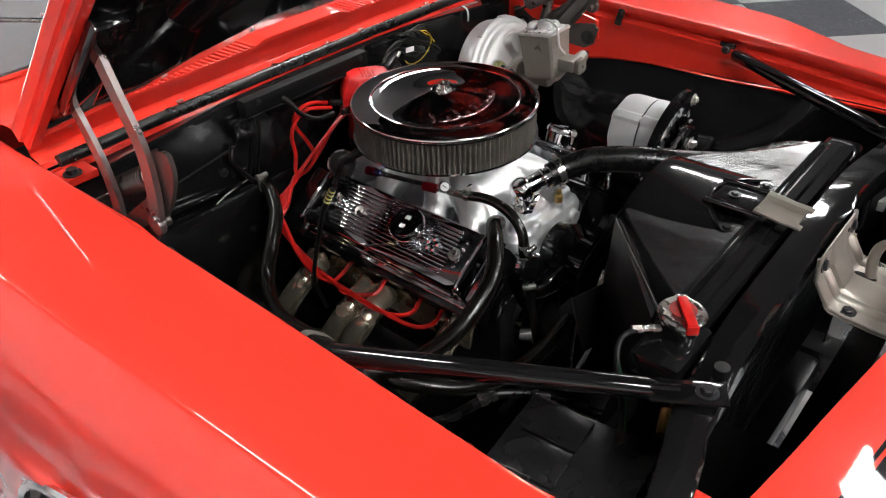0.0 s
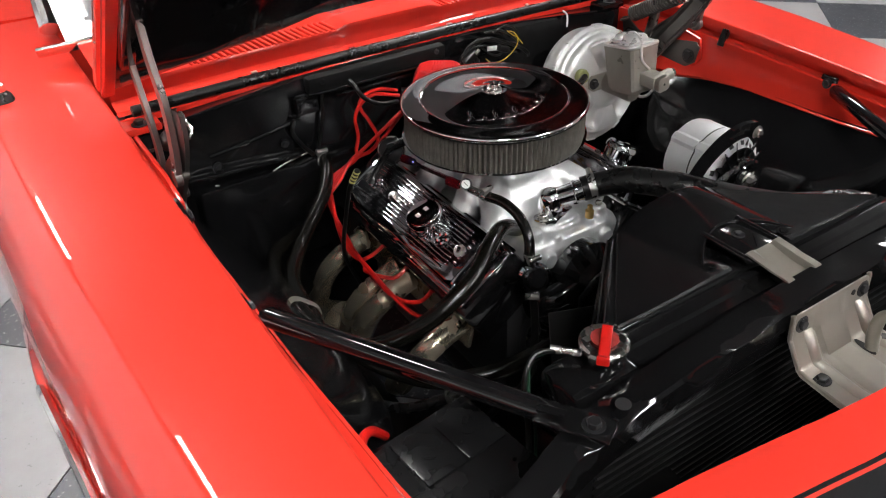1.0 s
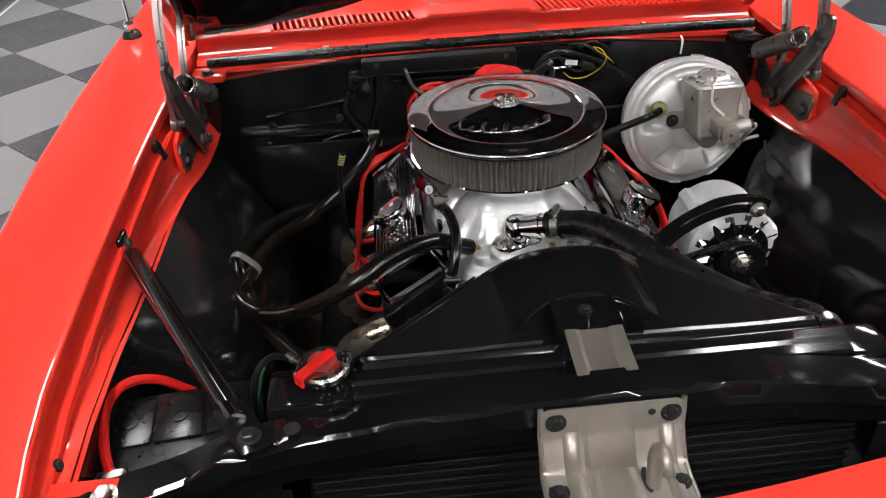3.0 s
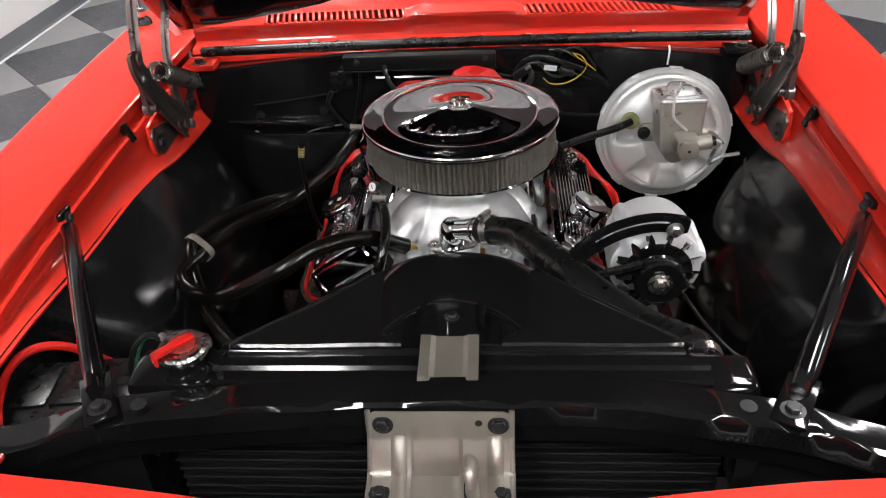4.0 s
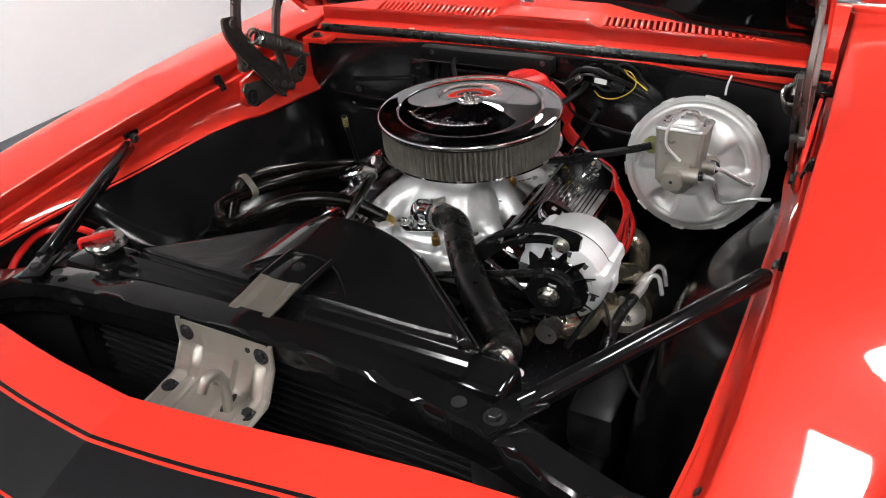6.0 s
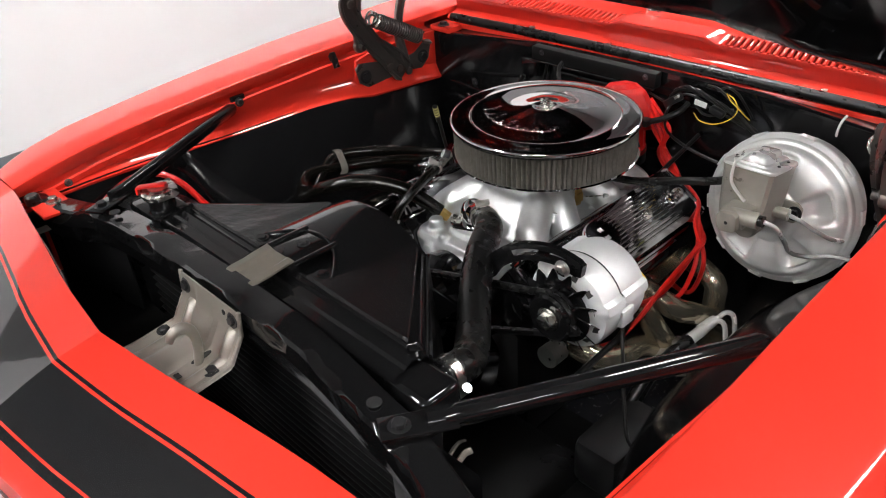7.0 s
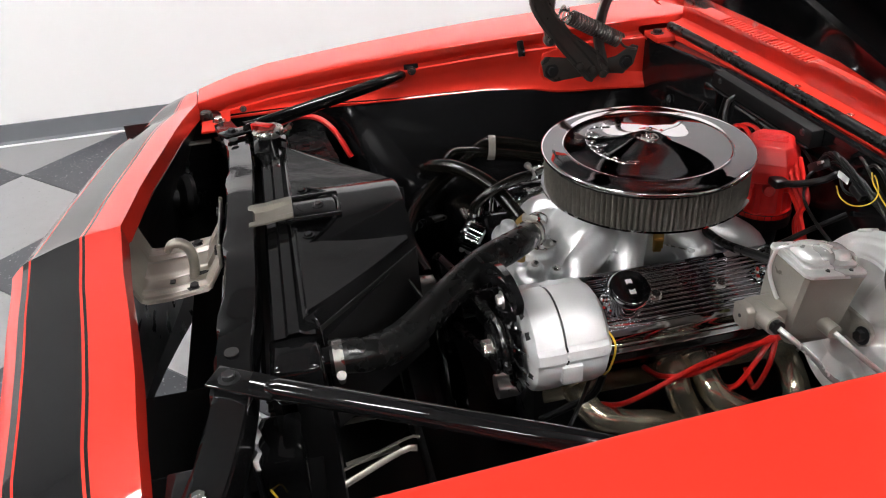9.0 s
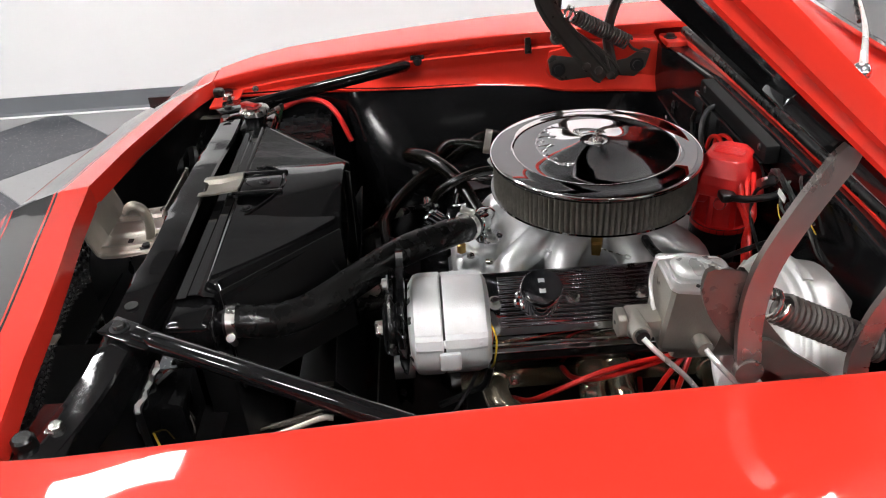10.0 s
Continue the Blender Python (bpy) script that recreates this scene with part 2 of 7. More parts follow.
def clamp_band(at, direction, r, w=0.012, screw=(0, 0, 1)):
    """A worm-drive hose clamp: a band with its screw housing."""
    bm = lathe([(r, -w / 2), (r + 0.0015, -w / 2), (r + 0.0015, w / 2), (r, w / 2), (r, -w / 2)], axis(at, direction), 28)
    d = Vector(direction).normalized()
    s = Vector(screw)
    s = (s - d * s.dot(d)).normalized()
    c = Vector(at) + s * (r + 0.006)
    t = d.cross(s)
    bm = lathe([(0, -0.011), (0.005, -0.011), (0.005, 0.008), (0.0065, 0.008), (0.0065, 0.013), (0, 0.013)], axis(c, t), 10, bm)
    return bm


def lerp_rows(table, y):
    for (a, *va), (b, *vb) in zip(table, table[1:]):
        if y <= b or (b, *vb) == tuple(table[-1]):
            g = max(0.0, min(1.0, (y - a) / (b - a)))
            return [p + (q - p) * g for p, q in zip(va, vb)]


def steps(a, b, n):
    return [a + (b - a) * k / n for k in range(n + 1)]


# ---------------------------------------------------------------- the showroom
X0, X1, Y0, Y1, HIGH = -2.735, 7.5, -7.0, 9.0, 3.4
floor = single("floor", box(((X0 + X1) / 2, (Y0 + Y1) / 2, -0.06), (X1 - X0, Y1 - Y0, 0.1)), BASEM, "showroom floor under checkered grey vinyl tiles", "floor", kind="structure")
# unseen wall above the white one, added grey to darken chrome and paint reflections
DARKW = mat("upper_wall_reflection_grey", (0.16, 0.16, 0.165), 0.7, vary=0.05, scale=3)
GREYW = mat("grey_wall_paint", (0.085, 0.085, 0.088), 0.6, vary=0.03, scale=3)
for nm, c, s in (("wall_west", (X0 - 0.06, 1, 0.845), (0.12, Y1 - Y0, 1.79)), ("wall_west_upper", (X0 - 0.06, 1, 2.643), (0.12, Y1 - Y0, 1.802)), ("wall_east", (X1 + 0.06, 1, 1.7), (0.12, Y1 - Y0, 3.5)),
                 ("wall_south", (2.4, Y0 - 0.06, 1.7), (X1 - X0 + 0.24, 0.12, 3.5)), ("wall_north", (2.4, Y1 + 0.06, 1.7), (X1 - X0 + 0.24, 0.12, 3.5))):
    single(nm, box(c, s), WALLM if nm == "wall_west" else (DARKW if nm == "wall_west_upper" else GREYW), "plain white painted showroom wall" if nm == "wall_west" else ("unseen upper wall, added in grey to darken reflections" if nm == "wall_west_upper" else "plain grey showroom wall"), "wall", kind="structure")
single("ceiling", box((2.4, 1, HIGH + 0.1), (X1 - X0 + 0.3, Y1 - Y0 + 0.3, 0.1)), CEILM, "plain grey showroom ceiling with lamp panels", "ceiling", kind="structure")
single("baseboard", grid([[(X0 + 0.012, y, 0.10), (X0 + 0.012, y, 0.012), (X0 + 0.03, y, 0.0)] for y in (Y0 + 0.01, Y1 - 0.01)], 0.008), BASEM, "grey vinyl baseboard along the white wall", "baseboard", kind="structure")
single("trim", box((X0 + 0.04, 1, 0.003), (0.02, Y1 - Y0 - 0.1, 0.006), 0.002), WALLM, "pale strip at the foot of the baseboard", "trim", kind="structure")


def ceiling_lamp(x, y, w, l):
    t = thing("ceiling_lamp", (x, y, HIGH + 0.05), "white rectangular lamp panel on the ceiling", "ceiling lamp", "ceiling lamps")
    part("lamp_frame", box((x, y, HIGH + 0.03), (w + 0.06, l + 0.06, 0.05), 0.006), WALLM, t)
    part("diffuser", box((x, y, HIGH - 0.004), (w, l, 0.02), 0.004), LAMP, t, "glowing white diffuser")


for lx, ly in ((-1.06, -6.0), (-1.06, -2.65), (-1.06, 0.76), (-1.06, 4.12), (1.66, -6.0), (1.66, -2.65), (1.66, 0.76), (5.25, -2.65), (5.25, 0.95), (4.36, 4.0)):
    ceiling_lamp(lx, ly, 0.40, 1.22)


# ---------------------------------------------------------------- the car's body
car = thing("car", (0, 0.9, 0.0), "glossy red muscle car with black nose stripe and raised hood", "car")

# inner edge of a fender's top: y, half-width, height, width of the top outward
EDGE = [(-0.765, 0.590, 0.832, 0.100), (-0.70, 0.602, 0.842, 0.126), (-0.60, 0.610, 0.855, 0.140), (-0.42, 0.614, 0.869, 0.150), (-0.25, 0.615, 0.879, 0.160),
        (-0.07, 0.616, 0.886, 0.172), (0.15, 0.616, 0.890, 0.180), (0.30, 0.614, 0.892, 0.186), (0.60, 0.612, 0.893, 0.192), (1.0, 0.61, 0.895, 0.195)]
# top boundary of the black inner fender
BLACKTOP = [(-0.765, 0.798), (-0.70, 0.801), (-0.49, 0.794), (-0.38, 0.786), (-0.30, 0.782), (-0.12, 0.779), (0.0, 0.768), (0.06, 0.757), (0.20, 0.750), (0.30, 0.738)]
WHEEL_Y, WHEEL_Z, WHEEL_R = -0.20, 0.33, 0.36


def fender(s):
    rows = []
    ys = steps(-0.765, 1.0, 44)
    for y in ys:
        xi, z, w = lerp_rows(EDGE, y)
        # flat top, sharp crease, slanted band, rounded flank
        sec = [(0, -0.016), (0.0004, -0.003), (0.0012, -0.0012), (0.003, 0.0), (0.008, 0.0004), (w * 0.35, 0.0012), (w * 0.7, 0.0008), (w - 0.010, 0.0), (w - 0.003, -0.0002),
               (w, -0.0012), (w + 0.0022, -0.0034), (w + 0.009, -0.0105), (w + 0.030, -0.034), (w + 0.046, -0.057), (w + 0.056, -0.080), (w + 0.066, -0.12), (w + 0.074, -0.17), (w + 0.078, -0.22)]
        # the driver-side top falls slightly outward towards the nose
        fall = 0.14 * min(1.0, max(0.0, (-0.34 - y) / 0.15)) if s > 0 else 0.0
        row = [(s * (xi + dx), y, z + dz - fall * min(dx, w)) for dx, dz in sec]
        # the side below, cut by the wheel opening
        arch = WHEEL_Z + math.sqrt(max(0.0, WHEEL_R ** 2 - (y - WHEEL_Y) ** 2)) if abs(y - WHEEL_Y) < WHEEL_R else 0.22
        top = z - 0.22
        arch = min(arch, top - 0.01)
        for k in range(1, 6):
            g = k / 5
            row.append((s * (xi + w + 0.078 + 0.012 * math.sin(g * 2.6)), y, top + (arch - top) * g))
        rows.append(row)
    f = part("fender", grid(rows, 0.0), RED, car, angle=0.9)
    # wheel lip
    pts = []
    for k in range(25):
        a = math.pi * k / 24
        y = WHEEL_Y - WHEEL_R * math.cos(a)
        xi, z, w = lerp_rows(EDGE, y)
        pts.append((s * (xi + w + 0.086), y, WHEEL_Z + WHEEL_R * math.sin(a)))
    part("wheel_lip_trim", tube(pts, 0.008, 8, 1, bend=False), TRIM, f, "bright chrome wheel-opening trim")
    # red flange and drip gutter inside the opening
    rows = []
    for y in steps(-0.765, 0.288, 33):
        xi, z, w = lerp_rows(EDGE, y)
        zb = lerp_rows(BLACKTOP, y)[0]
        bulge = math.exp(-((y - 0.17) / 0.13) ** 2)
        sec = [(0.0, -0.014), (0.007, -0.015), (0.013, -0.019), (0.013, -0.031), (0.006, -0.034), (-0.008, -0.033), (-0.012, -0.036), (-0.012, -0.046 + 0.006 * bulge)]
        row = [(s * (xi + dx), y, z + dz) for dx, dz in sec]
        zs = z - 0.046
        row += [(s * (xi - 0.012 + 0.007 * math.sin(math.pi * g) - 0.022 * g ** 1.6 - 0.014 * bulge * g), y, zs + (zb - zs) * g) for g in (0.15, 0.3, 0.45, 0.6, 0.75, 0.88, 0.95)]
        row.append((s * (xi - 0.036 - 0.014 * bulge), y, zb + 0.0005))
        row.append((s * (xi - 0.034 - 0.014 * bulge), y, zb - 0.005))
        rows.append(row)
    g = part("fender_flange", grid(rows, 0.0), RED, f, "red inner flange with a drip gutter")
    for y in (-0.671,):
        xi, z, w = lerp_rows(EDGE, y)
        part("flange_hole_plug", hexbolt((s * (xi - 0.012), y, z - 0.04), (-s, 0, 0.4), 0.005, 0.004), BOLT, f)
    return f


fender(-1)
fender(1)


def inner_fender(s):
    rows = []
    for y in steps(-0.74, 0.305, 56):
        zb = lerp_rows(BLACKTOP, y)[0]
        xi = lerp_rows(EDGE, y)[0] - 0.030
        d = (y + 0.10) / 0.36
        b = max(0.0, 1 - abs(d) ** 4.5) ** 0.62 if abs(d) < 1 else 0.0
        if s > 0:
            b = max(0.0, 1 - min(1.0, abs((y + 0.17) / 0.34)) ** 3.0) ** 0.75
        row = []
        for k in range(31):
            v = (k / 30) ** 1.5
            z = zb + 0.004 - (zb - 0.28) * v
            # the wheelhouse: a rounded box pushed into the bay
            reach = 0.15 * math.sin(math.pi / 2 * min(1.0, v / 0.46)) if s < 0 else 0.148 * (1 - math.exp(-(v / 0.18) ** 1.25))
            inward = reach * b + 0.02 * v
            row.append((s * (xi - inward), y, z))
        rows.append(row)
    part("inner_fender", grid(rows, 0.0), BLACKW, car, "black painted wheelhouse panel")


inner_fender(-1)
inner_fender(1)

# header panel of the nose: inner edge (half-width, y, height) and depth of the panel
NOSE = [(0.0, -0.848, 0.862, 0.163), (0.13, -0.830, 0.8605, 0.163), (0.237, -0.811, 0.858, 0.163), (0.353, -0.793, 0.854, 0.163), (0.45, -0.782, 0.849, 0.161), (0.513, -0.773, 0.844, 0.154),
        (0.588, -0.766, 0.833, 0.130), (0.65, -0.768, 0.834, 0.098), (0.69, -0.772, 0.828, 0.068), (0.72, -0.776, 0.806, 0.035)]
BAND = [0.0, 0.03, 0.315, 0.333, 0.360, 0.385, 0.60, 0.65, 0.68, 0.71, 0.74, 0.78, 0.835, 0.860, 0.880, 0.94, 1.0]
BANDMAT = [0, 0, 0, 1, 0, 1, 1, 1, 1, 1, 1, 1, 1, 0, 1, 0]


def nose_drop(g):
    """Fall of the crowned panel towards its front, as a share of its depth."""
    fall = 0.24 * g
    for a, b, more in ((0.29, 0.38, 0.12), (0.88, 0.95, 0.42)):
        h = min(g, b)
        if h > a:
            fall += more * ((h - a) ** 2 / (2 * (b - a)) + max(0.0, g - b))
    return fall


rows = []
NX = [0.0, 0.004, 0.009, 0.016] + steps(0.028, 0.72, 25)
for x in [-v for v in NX][::-1] + NX[1:]:
    y, z, d = lerp_rows(NOSE, abs(x))
    row = []
    for g in BAND:
        row.append((x, y - d * g - 0.008 * max(0.0, min(1.0, -x / 0.2, (0.58 + x) / 0.2)), z - d * nose_drop(g) + 0.011 * math.exp(-abs(x) / 0.07) * min(1.0, 0.25 + 1.4 * g)))
    ylast, zlast = row[-1][1], row[-1][2]
    row += [(x, ylast - 0.012, zlast - 0.012), (x, ylast - 0.016, zlast - 0.035), (x, ylast - 0.012, zlast - 0.075)]
    row = [(x, row[0][1] + 0.004, z - 0.034), (x, row[0][1] + 0.001, z - 0.004)] + row
    rows.append(row)
nose = part("nose_panel", grid(rows, 0.0, None, [0, 0] + BANDMAT + [0, 0, 0]), [RED, STRIPE], car, "red nose panel with a pinstriped black band", angle=0.13)
# grille behind the nose, seen from inside the bay
bm = bmesh.new()
for r in range(12):
    for c in range(64):
        x = -0.55 + 0.0172 * c + (0.0086 if r % 2 else 0)
        z = 0.545 + 0.017 * r
        y = -0.95 + 0.16 * (abs(x) / 0.6) ** 1.5
        bm = lathe([(0.0062, -0.003), (0.0088, -0.003), (0.0088, 0.003), (0.0062, 0.003), (0.0062, -0.003)], axis((x, y, z), (0, 1, 0)), 6, bm)
grille = part("grille_mesh", bm, SATIN, car, "black honeycomb grille insert", smooth=False)
for x in (-0.52, -0.2, 0.3, 0.52):
    part("grille_bracket", box((x, -0.90 + 0.16 * (abs(x) / 0.6) ** 1.5, 0.77), (0.022, 0.05, 0.003), 0.001), LATCH, grille)
part("front_valance", grid([[(x, -1.0 + 0.2 * (abs(x) / 0.75) ** 1.6, 0.55), (x, -0.97 + 0.2 * (abs(x) / 0.75) ** 1.6, 0.35)] for x in steps(-0.72, 0.72, 20)], 0.003), SATIN, car)
for xa, xb, ya, yb in ((-0.62, -0.20, -0.96, -0.66), (0.125, 0.30, -0.99, -0.738), (0.30, 0.62, -0.96, -0.60), (-0.20, 0.125, -1.0, -0.885), (-0.20, 0.125, -0.798, -0.745)):
    part("front_baffle", box(((xa + xb) / 2, (ya + yb) / 2, 0.625), (xb - xa - 0.002, yb - ya - 0.002, 0.004), 0.001), MATTE, car, "black air baffle ahead of the radiator")
sp = [(-0.47 + 0.014 * math.cos(k * math.pi / 4), -0.845 + 0.0013 * k, 0.66 + 0.014 * math.sin(k * math.pi / 4)) for k in range(57)]
part("horn_spring", tube(sp, 0.003, 6, 1, bend=False), SATIN, car, "small black coil spring in the nose")
part("horn", lathe([(0.0, 0.0), (0.045, 0.0), (0.047, 0.008), (0.042, 0.02), (0.02, 0.03), (0.016, 0.05), (0, 0.05)], axis((-0.43, -0.80, 0.69), (0.3, -0.9, 0.2)), 28), SATIN, car, "black horn inside the nose")
for s in (-1, 1):
    part("nose_side_panel", grid([[(s * 0.60, y, 0.80), (s * 0.60, y, 0.60)] for y in (-0.93, -0.85, -0.74)], 0.003), SATIN, car)
part("nose_liner", grid([[(x, lerp_rows(NOSE, abs(x))[0] - 0.004, lerp_rows(NOSE, abs(x))[1] - 0.030), (x, lerp_rows(NOSE, abs(x))[0] - 0.05, 0.70), (x, lerp_rows(NOSE, abs(x))[0] - 0.06, 0.50)] for x in steps(-0.58, 0.0, 12)], 0.002), SATIN, car, "black liner inside the nose")

# cowl: red panel with louvres, black gutter, rubber seal
GR = (0.135, 0.445)
COWL = [(0.352, 0.876), (0.357, 0.8835), (0.364, 0.8855), (0.376, 0.8870), (0.384, 0.8890), (0.3882, 0.8935), (0.3890, 0.902), (0.3884, 0.914), (0.3886, 0.9200), (0.3902, 0.9232), (0.394, 0.924)]
COWLB = [(0.446, 0.927), (0.458, 0.926), (0.478, 0.920), (0.53, 0.930), (0.62, 0.942)]


def cowl_lift(x):
    return -0.006 * (abs(x) / 0.6) ** 2 + 0.009 * min(1.0, max(0.0, (0.128 - abs(x)) / 0.022))


xs = steps(-0.605, 0.605, 66)
front = part("cowl_panel", grid([[(x, y, z + (cowl_lift(x) if z > 0.892 else cowl_lift(max(abs(x), 0.13)))) for y, z in COWL] for x in xs], 0.0), RED, car, "red cowl panel with two louvred vents")
part("cowl_rear", grid([[(x, y, z + cowl_lift(x)) for y, z in COWLB] for x in xs], 0.0), RED, front)
for a, b in ((-0.605, -GR[1]), (-GR[0], GR[0]), (GR[1], 0.605)):
    mid = grid([[(x, y, z + cowl_lift(x) ) for y, z in ((0.394, 0.924), (0.420, 0.9262), (0.446, 0.927))] for x in steps(a, b, 20)], 0.0)
    part("cowl_bridge", mid, RED, front)
for s in (-1, 1):
    n = 23
    for k in range(n + 1):
        x = s * (GR[0] + (GR[1] - GR[0]) * k / n)
        z = 0.926 + cowl_lift(x)
        b = box((0, 0, 0), (0.0068, 0.060, 0.010), 0.0022, Matrix.Translation((x, 0.420, z - 0.002)) @ Matrix.Rotation(0.08, 4, "X") @ Matrix.Rotation(0.18, 4, "Z"))
        part("louvre_bar", b, RED, front)
part("cowl_plenum", box((0, 0.42, 0.84), (1.15, 0.12, 0.06)), INTERIOR, front, "dark plenum under the vents")


def ledge(x):
    """Rise of the gutter's front edge from the corners to the middle."""
    return 0.017 * min(1.0, max(0.0, (0.57 - abs(x)) / 0.30))


part("cowl_gutter", grid([[(x, y, z - 0.016 * (abs(x) / 0.6) ** 2 + ledge(x) * min(1.0, max(0.0, (0.345 - y) / 0.03))) for y, z in ((0.300, 0.848), (0.301, 0.862), (0.304, 0.8645), (0.318, 0.8640), (0.333, 0.8625), (0.340, 0.866), (0.352, 0.870), (0.354, 0.876))] for x in xs], 0.0), BLACK, front, "black gutter flange along the firewall")
part("cowl_seal", tube([(x, 0.3475, 0.8822 + cowl_lift(max(abs(x), 0.13))) for x in steps(-0.58, 0.60, 20)], 0.0120, 14, 2, flat=0.9), RUBBER, front, "black rubber weather seal")
part("cowl_flange", grid([[(x, y, z + cowl_lift(max(abs(x), 0.13))) for y, z in ((0.3412, 0.8600), (0.3408, 0.8690), (0.3415, 0.8715), (0.3430, 0.8725), (0.347, 0.8725))] for x in xs], 0.0), RED, front, "red welded flange under the seal")
for x in (-0.33, -0.11, 0.04, 0.14, 0.36):
    part("seal_clip", box((x, 0.367, 0.8872 + cowl_lift(0.13)), (0.013, 0.008, 0.003), 0.001), STEEL, front)
for s in (-1, 1):
    part("cowl_corner", box((s * 0.578, 0.325, 0.858), (0.07, 0.06, 0.014), 0.003), RED if s < 0 else BLACK, front)
    part("corner_bolt", hexbolt((s * 0.578, 0.312, 0.865), (0, 0, 1), 0.010, 0.009), BOLT, front)

# firewall with its pressings
bm = grid([[(x, 0.300 - 0.012 * (1 if abs(x) > 0.5 else 0), z) for z in steps(0.25, 0.850 + ledge(x), 8)] for x in steps(-0.60, 0.60, 24)], 0.0)
fire = part("firewall", bm, BLACKW, car, "black painted firewall with ribs")
part("firewall_rib", tube([(-0.19, 0.297, 0.826), (0.10, 0.297, 0.826), (0.20, 0.299, 0.828)], 0.005, 8, 4), BLACK, fire)
part("block_off_panel", box((-0.33, 0.285, 0.60), (0.36, 0.022, 0.22), 0.008), BLACKW, fire, "black heater block-off panel")
part("firewall_ledge", box((0, 0, 0), (0.24, 0.024, 0.010), 0.004, Matrix.Translation((-0.41, 0.290, 0.731)) @ Matrix.Rotation(0.05, 4, "Y")), BLACK, fire)
part("upper_crease", tube([(-0.47, 0.298, 0.770), (-0.388, 0.298, 0.779), (-0.288, 0.298, 0.794), (-0.275, 0.298, 0.80)], 0.005, 8, 4), BLACK, fire)
part("panel_bracket", box((-0.262, 0.288, 0.828), (0.05, 0.022, 0.04), 0.005), BLACK, fire)
part("draped_cable", tube([(-0.29, 0.290, 0.80), (-0.30, 0.285, 0.775), (-0.285, 0.284, 0.745), (-0.262, 0.285, 0.715)], 0.005, 8, 5), DARKWIRE, fire)
part("harness_cover", box((-0.094, 0.288, 0.864), (0.324, 0.026, 0.034), 0.005), MATTE, fire, "black harness channel")
part("channel_lip", box((-0.094, 0.272, 0.8505), (0.324, 0.008, 0.005), 0.002), BLACK, fire)
for x in (-0.225, 0.045):
    part("channel_screw", hexbolt((x, 0.275, 0.870), (0, -1, 0), 0.004, 0.003), BOLT, fire)
for x, z in ((-0.46, 0.745), (-0.315, 0.752)):
    part("firewall_bolt", hexbolt((x, 0.297, z), (0, -1, 0), 0.006, 0.005), BOLT, fire)
part("firewall_wire", tube([(-0.475, 0.286, 0.712), (-0.43, 0.280, 0.696), (-0.38, 0.279, 0.700), (-0.33, 0.281, 0.716), (-0.27, 0.285, 0.724)], 0.0016, 6, 5), LATCH, fire, "thin bare wire looped on the firewall")
part("firewall_wire", tube([(-0.40, 0.284, 0.690), (-0.375, 0.282, 0.655), (-0.33, 0.281, 0.632), (-0.27, 0.281, 0.630)], 0.0026, 6, 5), DARKWIRE, fire)
part("floor_pan", grid([[(x, 0.30 + 0.3 * k, 0.25) for k in range(3)] for x in steps(-0.6, 0.6, 4)], 0.0), SATIN, fire)

# body behind: cabin front, pillars, windscreen, doors
part("windshield", grid([[(x, 0.580 + 0.58 * g + 0.05 * (x / 0.6) ** 2, 0.955 + 0.42 * g - 0.03 * (abs(x) / 0.6) ** 2) for g in steps(0, 1, 6)] for x in steps(-0.62, 0.62, 16)], 0.006), GLASS_REFLECT, car, "windshield glass with room reflections painted in as grey")
part("windshield_trim", tube([(x, 0.570 + 0.05 * (x / 0.6) ** 2, 0.953 - 0.02 * (abs(x) / 0.6) ** 2) for x in steps(-0.68, 0.68, 14)], 0.016, 10, 2, flat=0.5), TRIM, car, "bright windshield surround")
for s in (-1, 1):
    part("pillar", tube([(s * 0.63, 0.77, 0.93), (s * 0.60, 1.05, 1.14), (s * 0.55, 1.33, 1.34)], 0.022, 10, 4), TRIM, car, "bright trimmed windshield pillar")
    part("door", grid([[(s * 0.88, 1.005 + 1.1 * k, 0.88 - 0.62 * g) for g in steps(0, 1, 4)] for k in (0, 1)], 0.03), RED, car)
    part("door_top", grid([[(s * x, 1.005 + 1.1 * k, 0.90 + 0.004 * (x > 0.7)) for x in steps(0.62, 0.88, 5)] for k in (0, 1)], 0.01), RED, car)
    part("fender_top_extension", grid([[(s * x, y, 0.945 - 0.055 * (0.0 if x < 0.5 else 1.0)) for x in (0.46, 0.61)] for y in (0.72, 0.73)], 0.004), RED, car)
part("roof", grid([[(x, 1.30 + 0.9 * g, 1.36 + 0.03 * math.sin(g * 3) - 0.05 * (x / 0.6) ** 2) for g in steps(0, 1, 5)] for x in steps(-0.58, 0.58, 8)], 0.02), RED, car)
part("dashboard", box((0, 0.98, 0.86), (1.1, 0.3, 0.10), 0.03), INTERIOR, car)


